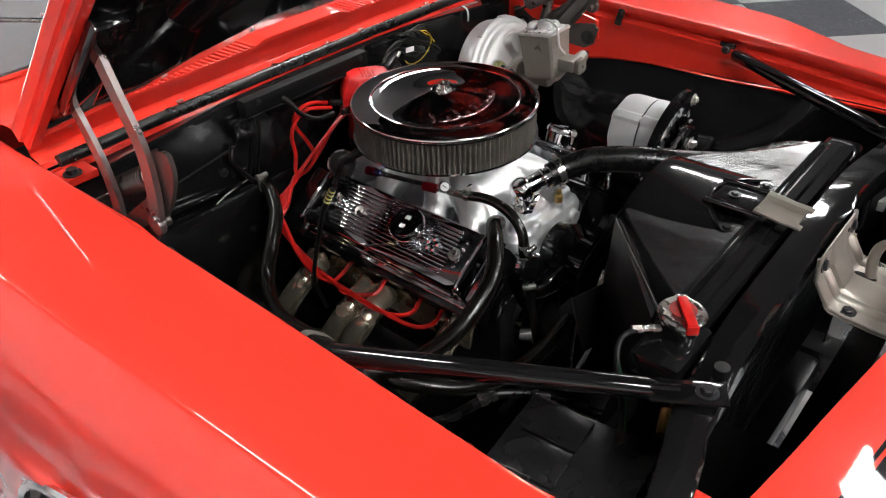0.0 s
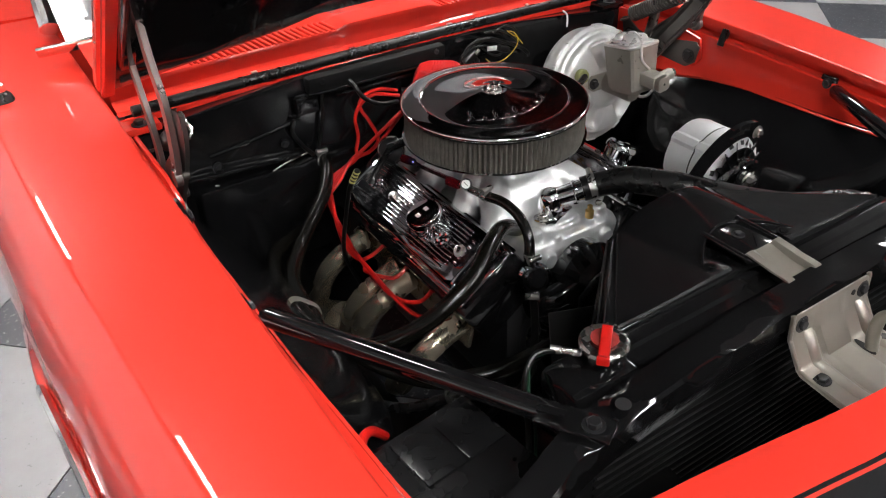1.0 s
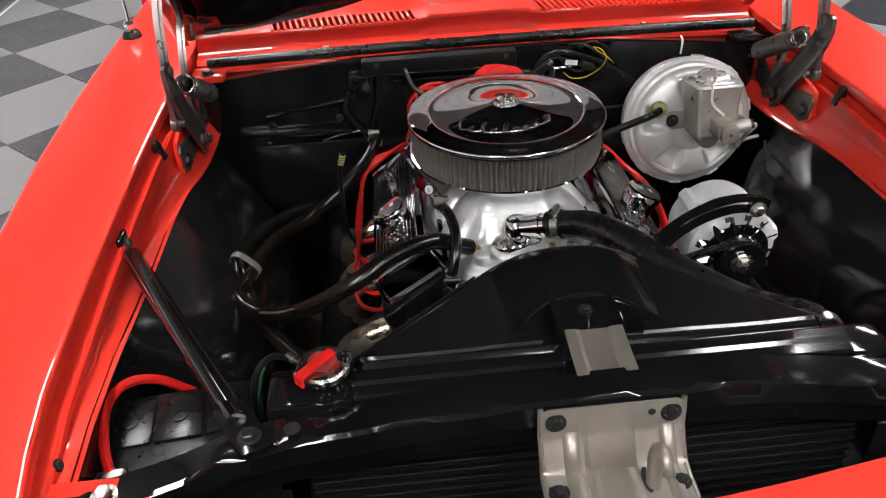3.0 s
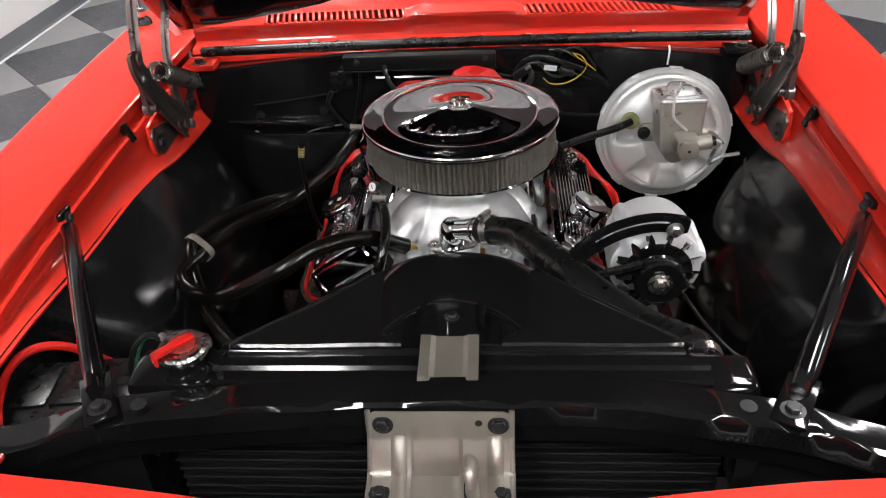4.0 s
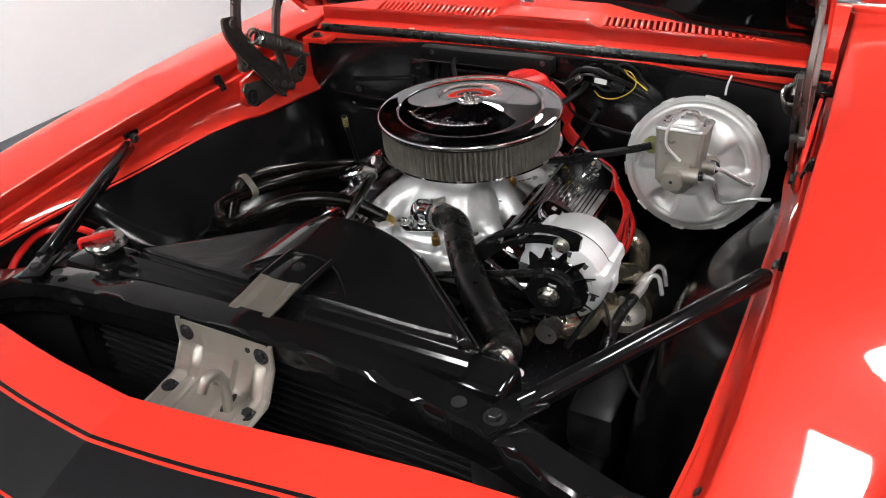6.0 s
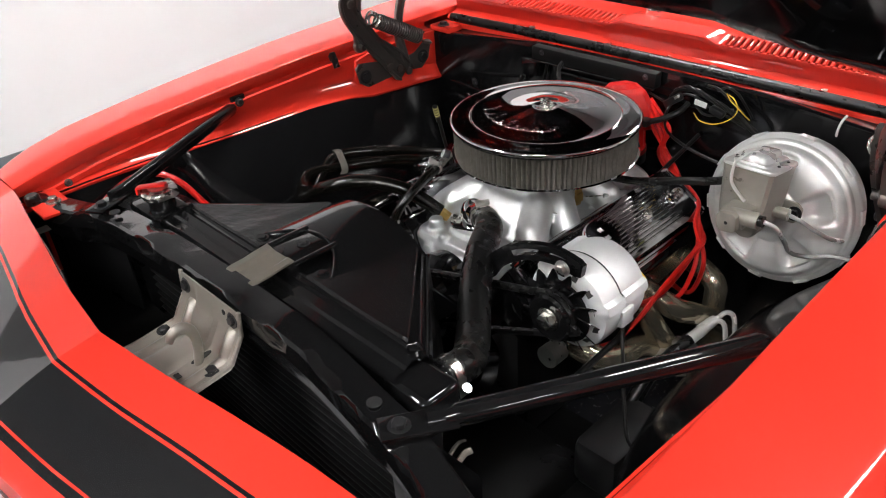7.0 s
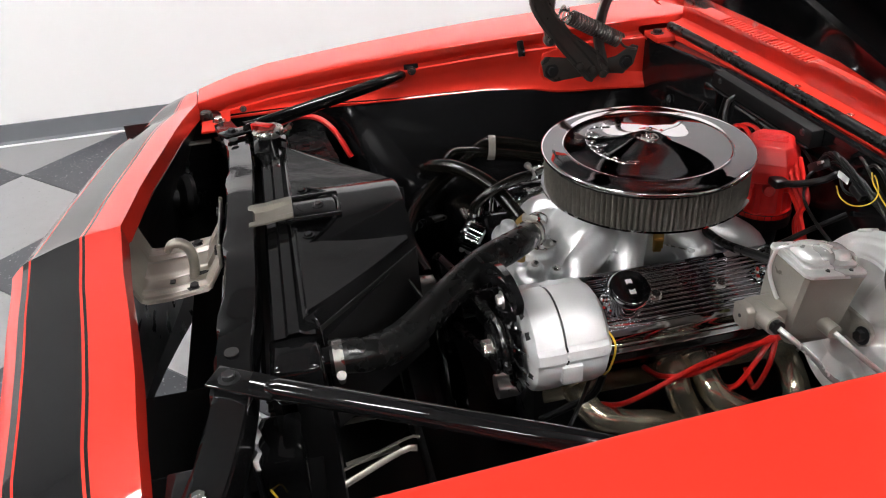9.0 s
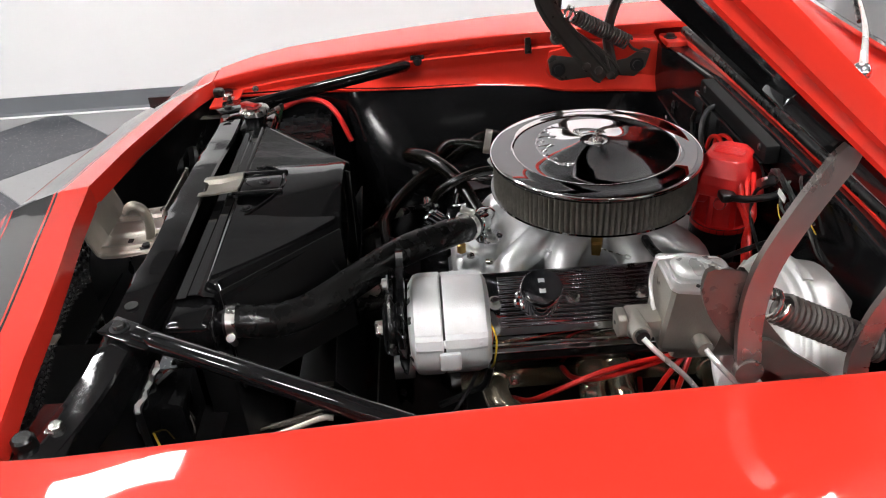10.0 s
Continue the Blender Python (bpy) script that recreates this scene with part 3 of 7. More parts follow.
def wiper(x, d):
    arm = [(x, 0.493, 0.952), (x + d * 0.02, 0.502, 0.963), (x + d * 0.11, 0.545, 0.984), (x + d * 0.24, 0.592, 1.006), (x + d * 0.34, 0.628, 1.022)]
    w = part("wiper_arm", tube(arm, [0.011, 0.010, 0.007, 0.005, 0.004], 10, 4, flat=0.55), SILVER, car, "brushed wiper arm")
    part("wiper_pivot", lathe([(0, 0), (0.019, 0), (0.018, 0.010), (0.013, 0.020), (0.006, 0.024), (0, 0.025)], axis((x, 0.493, 0.932), (0, -0.2, 1)), 24), CHROME, w)
    part("wiper_blade", tube([(x + d * 0.16, 0.560, 0.978), (x + d * 0.34, 0.625, 1.012), (x + d * 0.50, 0.680, 1.05)], 0.0045, 8, 4), RUBBER, w, "black wiper blade")


wiper(-0.08, -1)
wiper(0.40, -1)

# wheels
for s in (-1, 1):
    w = part("wheel", lathe([(0, -0.02), (0.17, -0.03), (0.18, -0.06), (0.19, 0.02), (0.19, -0.09)], axis((s * 0.78, WHEEL_Y, WHEEL_Z), (s, 0, 0)), 40), SILVER, car, "bright steel wheel")
    part("tyre", lathe([(0.19, -0.1), (0.28, -0.11), (0.325, -0.09), (0.33, 0.0), (0.325, 0.07), (0.28, 0.09), (0.19, 0.08)], axis((s * 0.74, WHEEL_Y, WHEEL_Z), (s, 0, 0)), 48), TYRE, w, "black rubber tyre")
    w2 = part("rear_wheel", lathe([(0, -0.02), (0.17, -0.03), (0.18, -0.06), (0.19, 0.02), (0.19, -0.09)], axis((s * 0.78, 2.55, WHEEL_Z), (s, 0, 0)), 40), SILVER, car)
    part("tyre", lathe([(0.19, -0.1), (0.28, -0.11), (0.325, -0.09), (0.33, 0.0), (0.325, 0.07), (0.28, 0.09), (0.19, 0.08)], axis((s * 0.74, 2.55, WHEEL_Z), (s, 0, 0)), 48), TYRE, w2)
part("rear_body", box((0, 2.5, 0.62), (1.74, 2.0, 0.5), 0.08), RED, car)
for s in (-1, 1):
    part("frame_rail", box((s * 0.36, -0.25, 0.33), (0.07, 1.15, 0.11), 0.01), SATIN, car, "black steel frame rail")
for pts in (((0.262, -0.602, 0.518), (0.265, -0.583, 0.530), (0.224, -0.475, 0.530), (0.225, -0.452, 0.529)), ((0.297, -0.590, 0.530), (0.248, -0.487, 0.530), (0.247, -0.460, 0.529))):
    part("lower_bracket", tube(pts, 0.0055, 8, 3, flat=0.45), LATCH, car, "thin grey steel bracket low in the bay")
part("crossmember", box((0, -0.30, 0.26), (0.66, 0.24, 0.10), 0.02), SATIN, car, "black front crossmember")
part("steering_box", box((0.36, -0.22, 0.43), (0.09, 0.16, 0.10), 0.02), SATIN, car)

part("splash_pan", box((0, -0.33, 0.20), (1.10, 0.62, 0.02), 0.004), SATIN, car, "black splash pan under the engine")
for s in (-1, 1):
    part("splash_side", grid([[(s * 0.56, y, 0.32), (s * 0.50, y, 0.20)] for y in (-0.68, -0.3, 0.3)], 0.002), SATIN, car)

# hood, standing open on its hinges
HY, HZ, HA = 0.391, 0.924, radians(42.5)


def hoodpt(x, u, h):
    """u along the hood from its rear edge, h below its skin."""
    return (x - 0.022 * max(0.0, 1 - u / 1.1), HY - u * math.cos(HA) - h * math.sin(HA), HZ + u * math.sin(HA) - h * math.cos(HA))


HW = [(0.0, 0.604), (0.35, 0.606), (0.8, 0.602), (1.08, 0.590), (1.14, 0.585)]
HF = [-1, -0.985, -0.95, -0.85, -0.7, -0.57, -0.45, -0.37, -0.2, 0, 0.2, 0.37, 0.45, 0.57, 0.7, 0.85, 0.95, 0.985, 1]
# rear edge of the hood: share of the half-width, distance up the hood
REAR = [(0.0, 0.178), (0.37, 0.172), (0.45, 0.146), (0.57, 0.120), (0.83, 0.072), (1.0, 0.045)]


def hoodu(g, k):
    """Along the hood: its rear edge is hollow, its front edge pointed."""
    u0, u1 = lerp_rows(REAR, abs(g))[0], 1.10 + 0.06 * (1 - g * g)
    return u0 + (u1 - u0) * k


rows = []
for k in steps(0.0, 1.0, 16):
    w = lerp_rows(HW, 1.12 * k)[0]
    rows.append([hoodpt(-w + 0.022, hoodu(1, k), 0.042), hoodpt(-w + 0.003, hoodu(1, k), 0.044), hoodpt(-w, hoodu(1, k), 0.040), hoodpt(-w + 0.001, hoodu(1, k), 0.030), hoodpt(-w - 0.004, hoodu(1, k), 0.026), hoodpt(-w - 0.003, hoodu(1, k), 0.006)] + [hoodpt(w * g, hoodu(g, k), -0.014 * (1 - g * g)) for g in HF] + [hoodpt(w + 0.003, hoodu(1, k), 0.006), hoodpt(w + 0.004, hoodu(1, k), 0.026), hoodpt(w - 0.001, hoodu(1, k), 0.030), hoodpt(w, hoodu(1, k), 0.040), hoodpt(w - 0.003, hoodu(1, k), 0.044), hoodpt(w - 0.022, hoodu(1, k), 0.042)])
hood = part("hood", grid(rows, 0.0), RED, car, "raised red hood with a black underside", angle=0.5)
rows = []
for k in steps(0.002, 0.995, 16):
    w = lerp_rows(HW, 1.12 * k)[0] - 0.018
    row = []
    for g in HF:
        deep = 0.040 if abs(g) > 0.96 else (0.046 if abs(g) > 0.8 else 0.024)
        if k < 0.1 or k > 0.93:
            deep = 0.042 if abs(g) < 0.96 else 0.040
        if k < 0.03:
            deep = 0.034
        row.append(hoodpt(w * g, hoodu(g, k), deep))
    rows.append(row)
part("hood_inner_panel", grid(rows, 0.0), BLACK, hood, "black painted underside", angle=0.4)
for s in (-1, 1):
    part("hood_diagonal_brace", tube([hoodpt(s * 0.42, 0.32, 0.030), hoodpt(s * 0.05, 0.95, 0.030)], [0.04, 0.04], 10, 1, flat=0.35, bend=False), BLACK, hood)
    part("hinge_mount", box((0, 0, 0), (0.05, 0.24, 0.02), 0.005, Matrix.Translation(hoodpt(s * 0.560, 0.30, 0.052)) @ Matrix.Rotation(-HA, 4, "X")), BLACK, hood)


# ---------------------------------------------------------------- radiator support, braces, latch
RAIL = [(-0.60, -0.738, 0.806), (-0.47, -0.704, 0.812), (-0.378, -0.682, 0.828), (-0.223, -0.673, 0.840), (-0.074, -0.673, 0.850), (0.085, -0.673, 0.853), (0.205, -0.674, 0.850), (0.321, -0.684, 0.840), (0.385, -0.688, 0.830), (0.48, -0.708, 0.814), (0.60, -0.740, 0.808)]
path = smooth_path(RAIL, 5)
rows = []
for i, p in enumerate(path):
    wob = 0.0014 * math.sin(i * 1.7) + 0.0013 * math.sin(i * 0.9 + 1)
    x, y, z = p
    rows.append([(x, y + 0.024, z - 0.050), (x, y + 0.024, z - 0.004), (x, y + 0.021, z), (x, y, z + 0.002 + wob), (x, y - 0.018, z + 0.001 + wob), (x, y - 0.0225 + wob, z - 0.003), (x, y - 0.0235, z - 0.030), (x, y - 0.018, z - 0.034), (x, y - 0.016, z - 0.062)])
support = part("radiator_support", grid(rows, 0.0), RAILM, car, "black pressed-steel radiator support")
for s in (-1, 1):
    # flat dark disc paints the shade of a hole in the rail
    part("support_hole", lathe([(0, 0), (0.009, 0), (0.009, 0.0015), (0, 0.0015)], axis((s * 0.333, -0.685, 0.8415), (0, 0, 1)), 16), INTERIOR, support)
    part("support_side", grid([[(s * x, -0.68 - 0.05 * max(0, (x - 0.36) / 0.24), z) for z in (0.80, 0.6, 0.35)] for x in steps(0.36, 0.595, 5)], 0.003), SATIN, support)
    b = part("corner_bracket", box((s * 0.535, -0.728, 0.806), (0.11, 0.06, 0.006), 0.002), RED if s < 0 else BLACK, support)
    part("bracket_bolt", hexbolt((s * 0.528, -0.722, 0.809), (0, 0, 1), 0.009, 0.010), STEEL, support)
    part("rubber_stop", lathe([(0, 0), (0.014, 0), (0.013, 0.014), (0.010, 0.017), (0, 0.017)], axis((s * 0.552, -0.748, 0.809), (0, 0, 1)), 16), RUBBER, support)
part("lower_tie", box((0, -0.66, 0.34), (1.1, 0.06, 0.06), 0.01), SATIN, support)


def brace_rod(s):
    a, b = Vector((s * 0.378, -0.688, 0.836)), Vector((s * 0.606, -0.286, 0.836))
    t = thing("brace_rod", a, "black tubular brace from radiator support to fender", "brace", "fender braces")
    d = (b - a).normalized()
    part("tube", tube([a + d * 0.05, a + d * 0.065, b - d * 0.030, b - d * 0.02], [0.009, 0.0135, 0.0135, 0.009], 16, 1, bend=False), BLACK, t)
    side = Vector((0, 0, 1)).cross(d)
    ang = math.atan2(d.y, d.x)
    part("flat_end", box((0, 0, 0), (0.085, 0.036, 0.005), 0.0015, Matrix.Translation(a + d * 0.02) @ Matrix.Rotation(ang, 4, "Z") @ Matrix.Rotation(0.05, 4, "Y")), BLACK, t)
    part("neck", tube([a + d * 0.03 + Vector((0, 0, 0.002)), a + d * 0.062], [0.014, 0.0135], 14, 1, flat=0.6, bend=False), BLACK, t)
    part("fender_tab", box(b + Vector((s * 0.004, 0.004, 0.0)), (0.008, 0.034, 0.036), 0.002), BLACK, t)
    part("rod_bolt", hexbolt(a + Vector((0, 0, 0.003)), (0, 0, 1), 0.0085, 0.008), BOLT, t)
    part("tab_bolt", hexbolt(b + Vector((-s * 0.002, 0.004, 0.004)), (-s, 0, 0.2), 0.0065, 0.006), BOLT, t)


brace_rod(-1)
brace_rod(1)


def latch():
    t = thing("hood_latch_plate", (0.005, -0.778, 0.778), "grey pressed-steel hood latch plate with striker loop", "hood latch")
    xa, xb = -0.073, 0.085
    prof = [(-0.7025, 0.851), (-0.7038, 0.846), (-0.7062, 0.818), (-0.7088, 0.812), (-0.7262, 0.785), (-0.733, 0.7795), (-0.788, 0.773), (-0.824, 0.773), (-0.832, 0.779), (-0.842, 0.812), (-0.846, 0.830)]
    # two narrow beads and a broad raised panel between them: x, rise, first station
    cols = [(xa, 0.0, 3), (xa + 0.003, 0.0, 3), (xa + 0.010, 0.0, 3)]
    for c in (-0.039, 0.0655):
        cols += [(c - 0.0075, 0.0, 3), (c - 0.0045, 0.0038, 3), (c, 0.0050, 3), (c + 0.0045, 0.0038, 3), (c + 0.0075, 0.0, 3)]
    cols += [(-0.0245, 0.0, 2), (-0.0205, 0.0042, 2), (-0.012, 0.0045, 2), (0.003, 0.0046, 2), (0.017, 0.0045, 2), (0.0250, 0.0042, 2), (0.0290, 0.0, 2), (xb - 0.010, 0.0, 3), (xb - 0.003, 0.0, 3), (xb, 0.0, 3)]
    rows = []
    for x, rise, first in sorted(cols):
        e = min(x - xa, xb - x)
        round_off = 0.012 if e < 0.001 else (0.004 if e < 0.005 else 0.0)
        lip = -0.004 if e < 0.001 else 0.0
        rows.append([(x, y - (rise if first <= k <= 4 else 0), z + (rise if first <= k <= 7 else 0) - (round_off if k in (0, 10) else (round_off * 0.7 if k == 1 else 0)) + lip * (1 if 2 <= k <= 8 else 0)) for k, (y, z) in enumerate(prof)])
    p = part("plate", grid(rows, 0.0025), LATCH, t, angle=0.8)
    for x, y, z, d in ((-0.055, -0.7065, 0.835, (0, -1, 0.16)), (0.069, -0.7065, 0.835, (0, -1, 0.16)), (-0.059, -0.753, 0.779, (0, 0, 1)), (0.071, -0.753, 0.779, (0, 0, 1))):
        part("plate_bolt", hexbolt((x, y, z), d, 0.0075, 0.006), BOLT, t)
    loop = [(0.041, -0.756, 0.772), (0.041, -0.750, 0.806), (0.041, -0.753, 0.830), (0.041, -0.765, 0.842), (0.041, -0.777, 0.840), (0.041, -0.785, 0.829)]
    part("striker_loop", tube(loop, [0.0085, 0.0085, 0.0085, 0.008, 0.007, 0.005], 14, 6, flat=0.75), LATCH, t, "bent steel striker loop")
    # openings of the plate: dark pieces laid on it paint their shaded depth
    part("latch_hole", lathe([(0, 0), (0.011, 0), (0.011, 0.0012), (0, 0.0012)], Matrix.Translation((0.006, -0.777, 0.7765)) @ Matrix.Diagonal((1.5, 1, 1, 1)), 24), INTERIOR, t, "dark oblong opening")
    part("latch_notch", box((0.043, -0.788, 0.7770), (0.011, 0.008, 0.0012)), INTERIOR, t, "small dark square notch")
    part("loop_slot", lathe([(0, 0), (0.0052, 0), (0.0052, 0.0014), (0, 0.0014)], Matrix.Translation((0.0365, -0.748, 0.7795)) @ Matrix.Rotation(0.12, 4, "X") @ Matrix.Diagonal((1.0, 3.0, 1, 1)), 20), INTERIOR, t, "dark slot beside the loop")
    for x in (xa + 0.002, xb - 0.002):
        part("edge_bead", tube([(x, y, z + 0.001) for y, z in prof], 0.0032, 8, 3), LATCH, t)
    part("plate_hole", lathe([(0, 0), (0.004, 0), (0.004, 0.001), (0, 0.001)], axis((0.048, -0.7068, 0.838), (0, -1, 0.16)), 14), INTERIOR, t)


latch()


# ---------------------------------------------------------------- cooling: radiator, shroud, hoses
def radiator():
    t = thing("radiator", (0, -0.61, 0.36), "black radiator with a chrome and red pressure cap", "radiator")
    part("core", box((0.01, -0.600, 0.56), (0.62, 0.045, 0.42), 0.004), SATIN, t)
    rows = []
    for x in steps(-0.33, 0.31, 12):
        rows.append([(x, -0.638, 0.775), (x, -0.638, 0.826), (x, -0.634, 0.831), (x, -0.620, 0.832), (x, -0.616, 0.836), (x, -0.602, 0.837), (x, -0.596, 0.832), (x, -0.582, 0.830), (x, -0.578, 0.820), (x, -0.578, 0.775)])
    part("top_tank", grid(rows, 0.0), BLACK, t)
    part("tank_end", box((-0.318, -0.616, 0.812), (0.10, 0.068, 0.050), 0.010), BLACK, t)
    part("outlet_tank", box((0.326, -0.611, 0.794), (0.080, 0.066, 0.062), 0.013, None, None, 3), BLACK, t, "rounded black outlet tank")
    part("outlet_neck", tube([(0.319, -0.590, 0.794), (0.319, -0.548, 0.794)], 0.019, 20, 1, bend=False), BLACK, t)
    part("filler_neck", lathe([(0.022, -0.03), (0.022, 0.018), (0.026, 0.020), (0.026, 0.024), (0, 0.024)], axis((-0.300, -0.616, 0.836), (0, -0.05, 1)), 28), BLACK, t)
    c = (-0.300, -0.616, 0.858)

    def lobes(r, z, a):
        return (r + (0.004 if r > 0.0265 and math.cos(2 * a) > 0.90 else 0) - (0.0 if r < 0.03 else 0.001 * math.cos(12 * a)), z)

    cap = part("pressure_cap", lathe([(0.0, 0.0), (0.0285, 0.0), (0.0295, 0.003), (0.0295, 0.008), (0.027, 0.011), (0.023, 0.012), (0.0215, 0.0115), (0.0, 0.0130)], axis(c, (0, -0.05, 1), 0.5), 60, None, lobes), STEEL, t, "bright steel pressure cap")
    part("cap_label", lathe([(0.0, 0.0), (0.0165, 0.0), (0.0165, 0.001), (0.0, 0.0015)], axis((c[0], c[1] - 0.0005, c[2] + 0.0127), (0, -0.05, 1)), 32), REDPRINT, cap, "faded red print ring")
    part("cap_lever", box((0, 0, 0), (0.013, 0.050, 0.005), 0.002, Matrix.Translation((c[0] - 0.006, c[1] - 0.008, c[2] + 0.0170)) @ Matrix.Rotation(radians(-48), 4, "Z") @ Matrix.Rotation(0.1, 4, "X")), REDWIRE, cap, "red pressure-release lever")
    part("lever_hook", box((0, 0, 0), (0.015, 0.004, 0.013), 0.0015, Matrix.Translation((c[0] - 0.0245, c[1] - 0.0247, c[2] + 0.009)) @ Matrix.Rotation(radians(-48), 4, "Z")), REDWIRE, cap)
    part("overflow_nipple", tube([(-0.318, -0.60, 0.845), (-0.345, -0.575, 0.848)], 0.005, 10, 1, bend=False), STEEL, t)
    part("overflow_hose", tube([(-0.335, -0.583, 0.847), (-0.365, -0.572, 0.846), (-0.388, -0.582, 0.82), (-0.392, -0.598, 0.76), (-0.39, -0.60, 0.66)], 0.0036, 10, 6), DARKWIRE, t, "thin black overflow hose")


radiator()


def shroud():
    t = thing("fan_shroud", (0, -0.5, 0.80), "black fan shroud arching over the fan", "fan shroud")
    CX = 0.014
    own = bmesh.new()

    def v(x, y, z):
        return own.verts.new((CX + x, y, z))

    # level deck, cut off on a slant at both ends, over steep side plates
    for sd in (-1, 1):
        f0, f1, r1, r0 = v(0, -0.592, 0.842), v(sd * 0.268, -0.592, 0.842), v(sd * 0.112, -0.425, 0.8265), v(0, -0.425, 0.8265)
        e1 = v(sd * 0.276, -0.580, 0.841)
        d0, d1, d2 = v(sd * 0.128, -0.412, 0.640), v(sd * 0.120, -0.421, 0.820), v(sd * 0.285, -0.576, 0.828)
        d3, d4 = v(sd * 0.292, -0.572, 0.66), v(sd * 0.276, -0.594, 0.838)
        own.faces.new((f0, f1, e1, r1, r0))
        own.faces.new((e1, d2, d1, r1))
        own.faces.new((f1, d4, d2, e1))
        own.faces.new((d4, v(sd * 0.30, -0.600, 0.75), d3, d2))
        own.faces.new((f1, f0, v(0, -0.602, 0.826), v(sd * 0.27, -0.602, 0.826)))
        own.faces.new((d0, d1, v(sd * 0.10, -0.416, 0.75), v(sd * 0.11, -0.408, 0.62)))
    bmesh.ops.remove_doubles(own, verts=own.verts, dist=0.0005)
    bmesh.ops.bevel(own, geom=[e for e in own.edges if len(e.link_faces) == 2 and e.calc_face_angle(0) > 0.3], offset=0.0060, segments=3, profile=0.5, affect="EDGES")
    part("shroud_shell", own, BLACK, t, angle=0.5)
    # upright side plates of moulded plastic
    for sd in (-1, 1):
        corners = [Vector((CX + sd * x, y, z)) for x, y, z in ((0.120, -0.421, 0.824), (0.285, -0.576, 0.832), (0.128, -0.412, 0.640), (0.292, -0.572, 0.660))]
        rows = []
        for g in steps(0, 1, 8):
            a, b = corners[0].lerp(corners[1], g), corners[2].lerp(corners[3], g)
            rows.append([a.lerp(b, k) for k in steps(0, 1, 8)])
        part("side_plate", grid(rows, 0.002), PLASTIC, t, "black moulded side plate")
    # dished sheet of the deck, its rim turned down
    for sd in (-1, 1):
        rows = []
        for k in range(13):
            y = -0.5885 + 0.1605 * k / 12
            far = 0.266 - 0.158 * k / 12
            row = []
            for x in steps(0.06, far, 18):
                q = max(x, 0.12) - 0.2
                row.append((CX + sd * x, y, 0.8392 - 0.10 * (y + 0.54) + 0.43 * (y + 0.54) ** 2 + 0.31 * q * q))
            row.append((row[-1][0] + sd * 0.003, y, row[-1][2] - 0.002))
            row.append((row[-1][0] + sd * 0.001, y, row[-1][2] - 0.014))
            rows.append(row)
        front = [(x, y - 0.003, z - 0.003) for x, y, z in rows[0]]
        rows = [[(x, y - 0.001, z - 0.012) for x, y, z in front], front] + rows
        part("shroud_deck", grid(rows, 0.0), DECK, t, angle=0.5)
    # arched dome running back from the strap pocket
    rows = []
    for k in range(29):
        g = 2 * k / 28 - 1
        yf = -0.516 - 0.062 * g * g
        drop = 1 - (1 - abs(g) ** 2.3)
        zf, zr = 0.8535 - 0.0125 * drop, 0.862 - 0.040 * drop
        xf, xr = CX + 0.098 * g, CX + 0.118 * g
        row = [(xf, yf - 0.004, 0.838), (xf, yf - 0.003, zf - 0.003), (xf, yf, zf)]
        row += [(xf + (xr - xf) * q, yf + (-0.420 - yf) * q, zf + (zr - zf) * q) for q in (0.05, 0.35, 0.7, 0.97)]
        row += [(xr, -0.4185, zr - 0.002), (xr, -0.417, zr - 0.012), (xr, -0.416, zr - 0.08)]
        rows.append(row)
    part("shroud_dome", grid(rows, 0.0), BLACK, t, angle=0.6)
    # pocket with the strap bracket
    part("strap_pocket", box((0.013, -0.562, 0.850), (0.070, 0.080, 0.010), 0.004), BLACK, t)
    for s in (-1, 1):
        part("pocket_rib", box((0.013 + s * 0.036, -0.555, 0.8545), (0.009, 0.078, 0.007), 0.003), BLACK, t)
    part("pocket_bolt", hexbolt((0.013, -0.550, 0.8555), (0, 0, 1), 0.006, 0.005), BOLT, t)
    part("pocket_lip", tube([(-0.082, -0.577, 0.843), (-0.062, -0.554, 0.8475), (-0.03, -0.529, 0.852), (0.014, -0.517, 0.8535), (0.058, -0.529, 0.852), (0.090, -0.554, 0.8475), (0.110, -0.577, 0.843)], [0.001, 0.0022, 0.003, 0.003, 0.003, 0.0022, 0.001], 8, 5), BLACK, t, "raised curved lip")
    for x in (-0.064, 0.085):
        part("shroud_screw", hexbolt((x, -0.572, 0.8452), (0, 0, 1), 0.0065, 0.004), BLACK, t)
    # fan inside
    f = thing("cooling_fan", (0, -0.40, 0.62), "black engine cooling fan behind the radiator", "fan")
    part("fan_hub", lathe([(0, -0.03), (0.05, -0.03), (0.05, 0.05), (0, 0.05)], axis((0, -0.42, 0.622), (0, 1, 0)), 24), STEEL, f)
    for k in range(6):
        m = Matrix.Translation((0, -0.43, 0.622)) @ Matrix.Rotation(k * math.pi / 3 + 0.3, 4, "Y") @ Matrix.Translation((0.135, 0, 0)) @ Matrix.Rotation(0.5, 4, "X")
        part("fan_blade", box((0, 0, 0), (0.18, 0.003, 0.085), 0.001, m), SATIN, f)
    part("fan_shaft", lathe([(0, 0), (0.04, 0), (0.04, 0.16), (0, 0.16)], axis((0, -0.40, 0.622), (0, 1, 0)), 24), SATIN, f)


shroud()


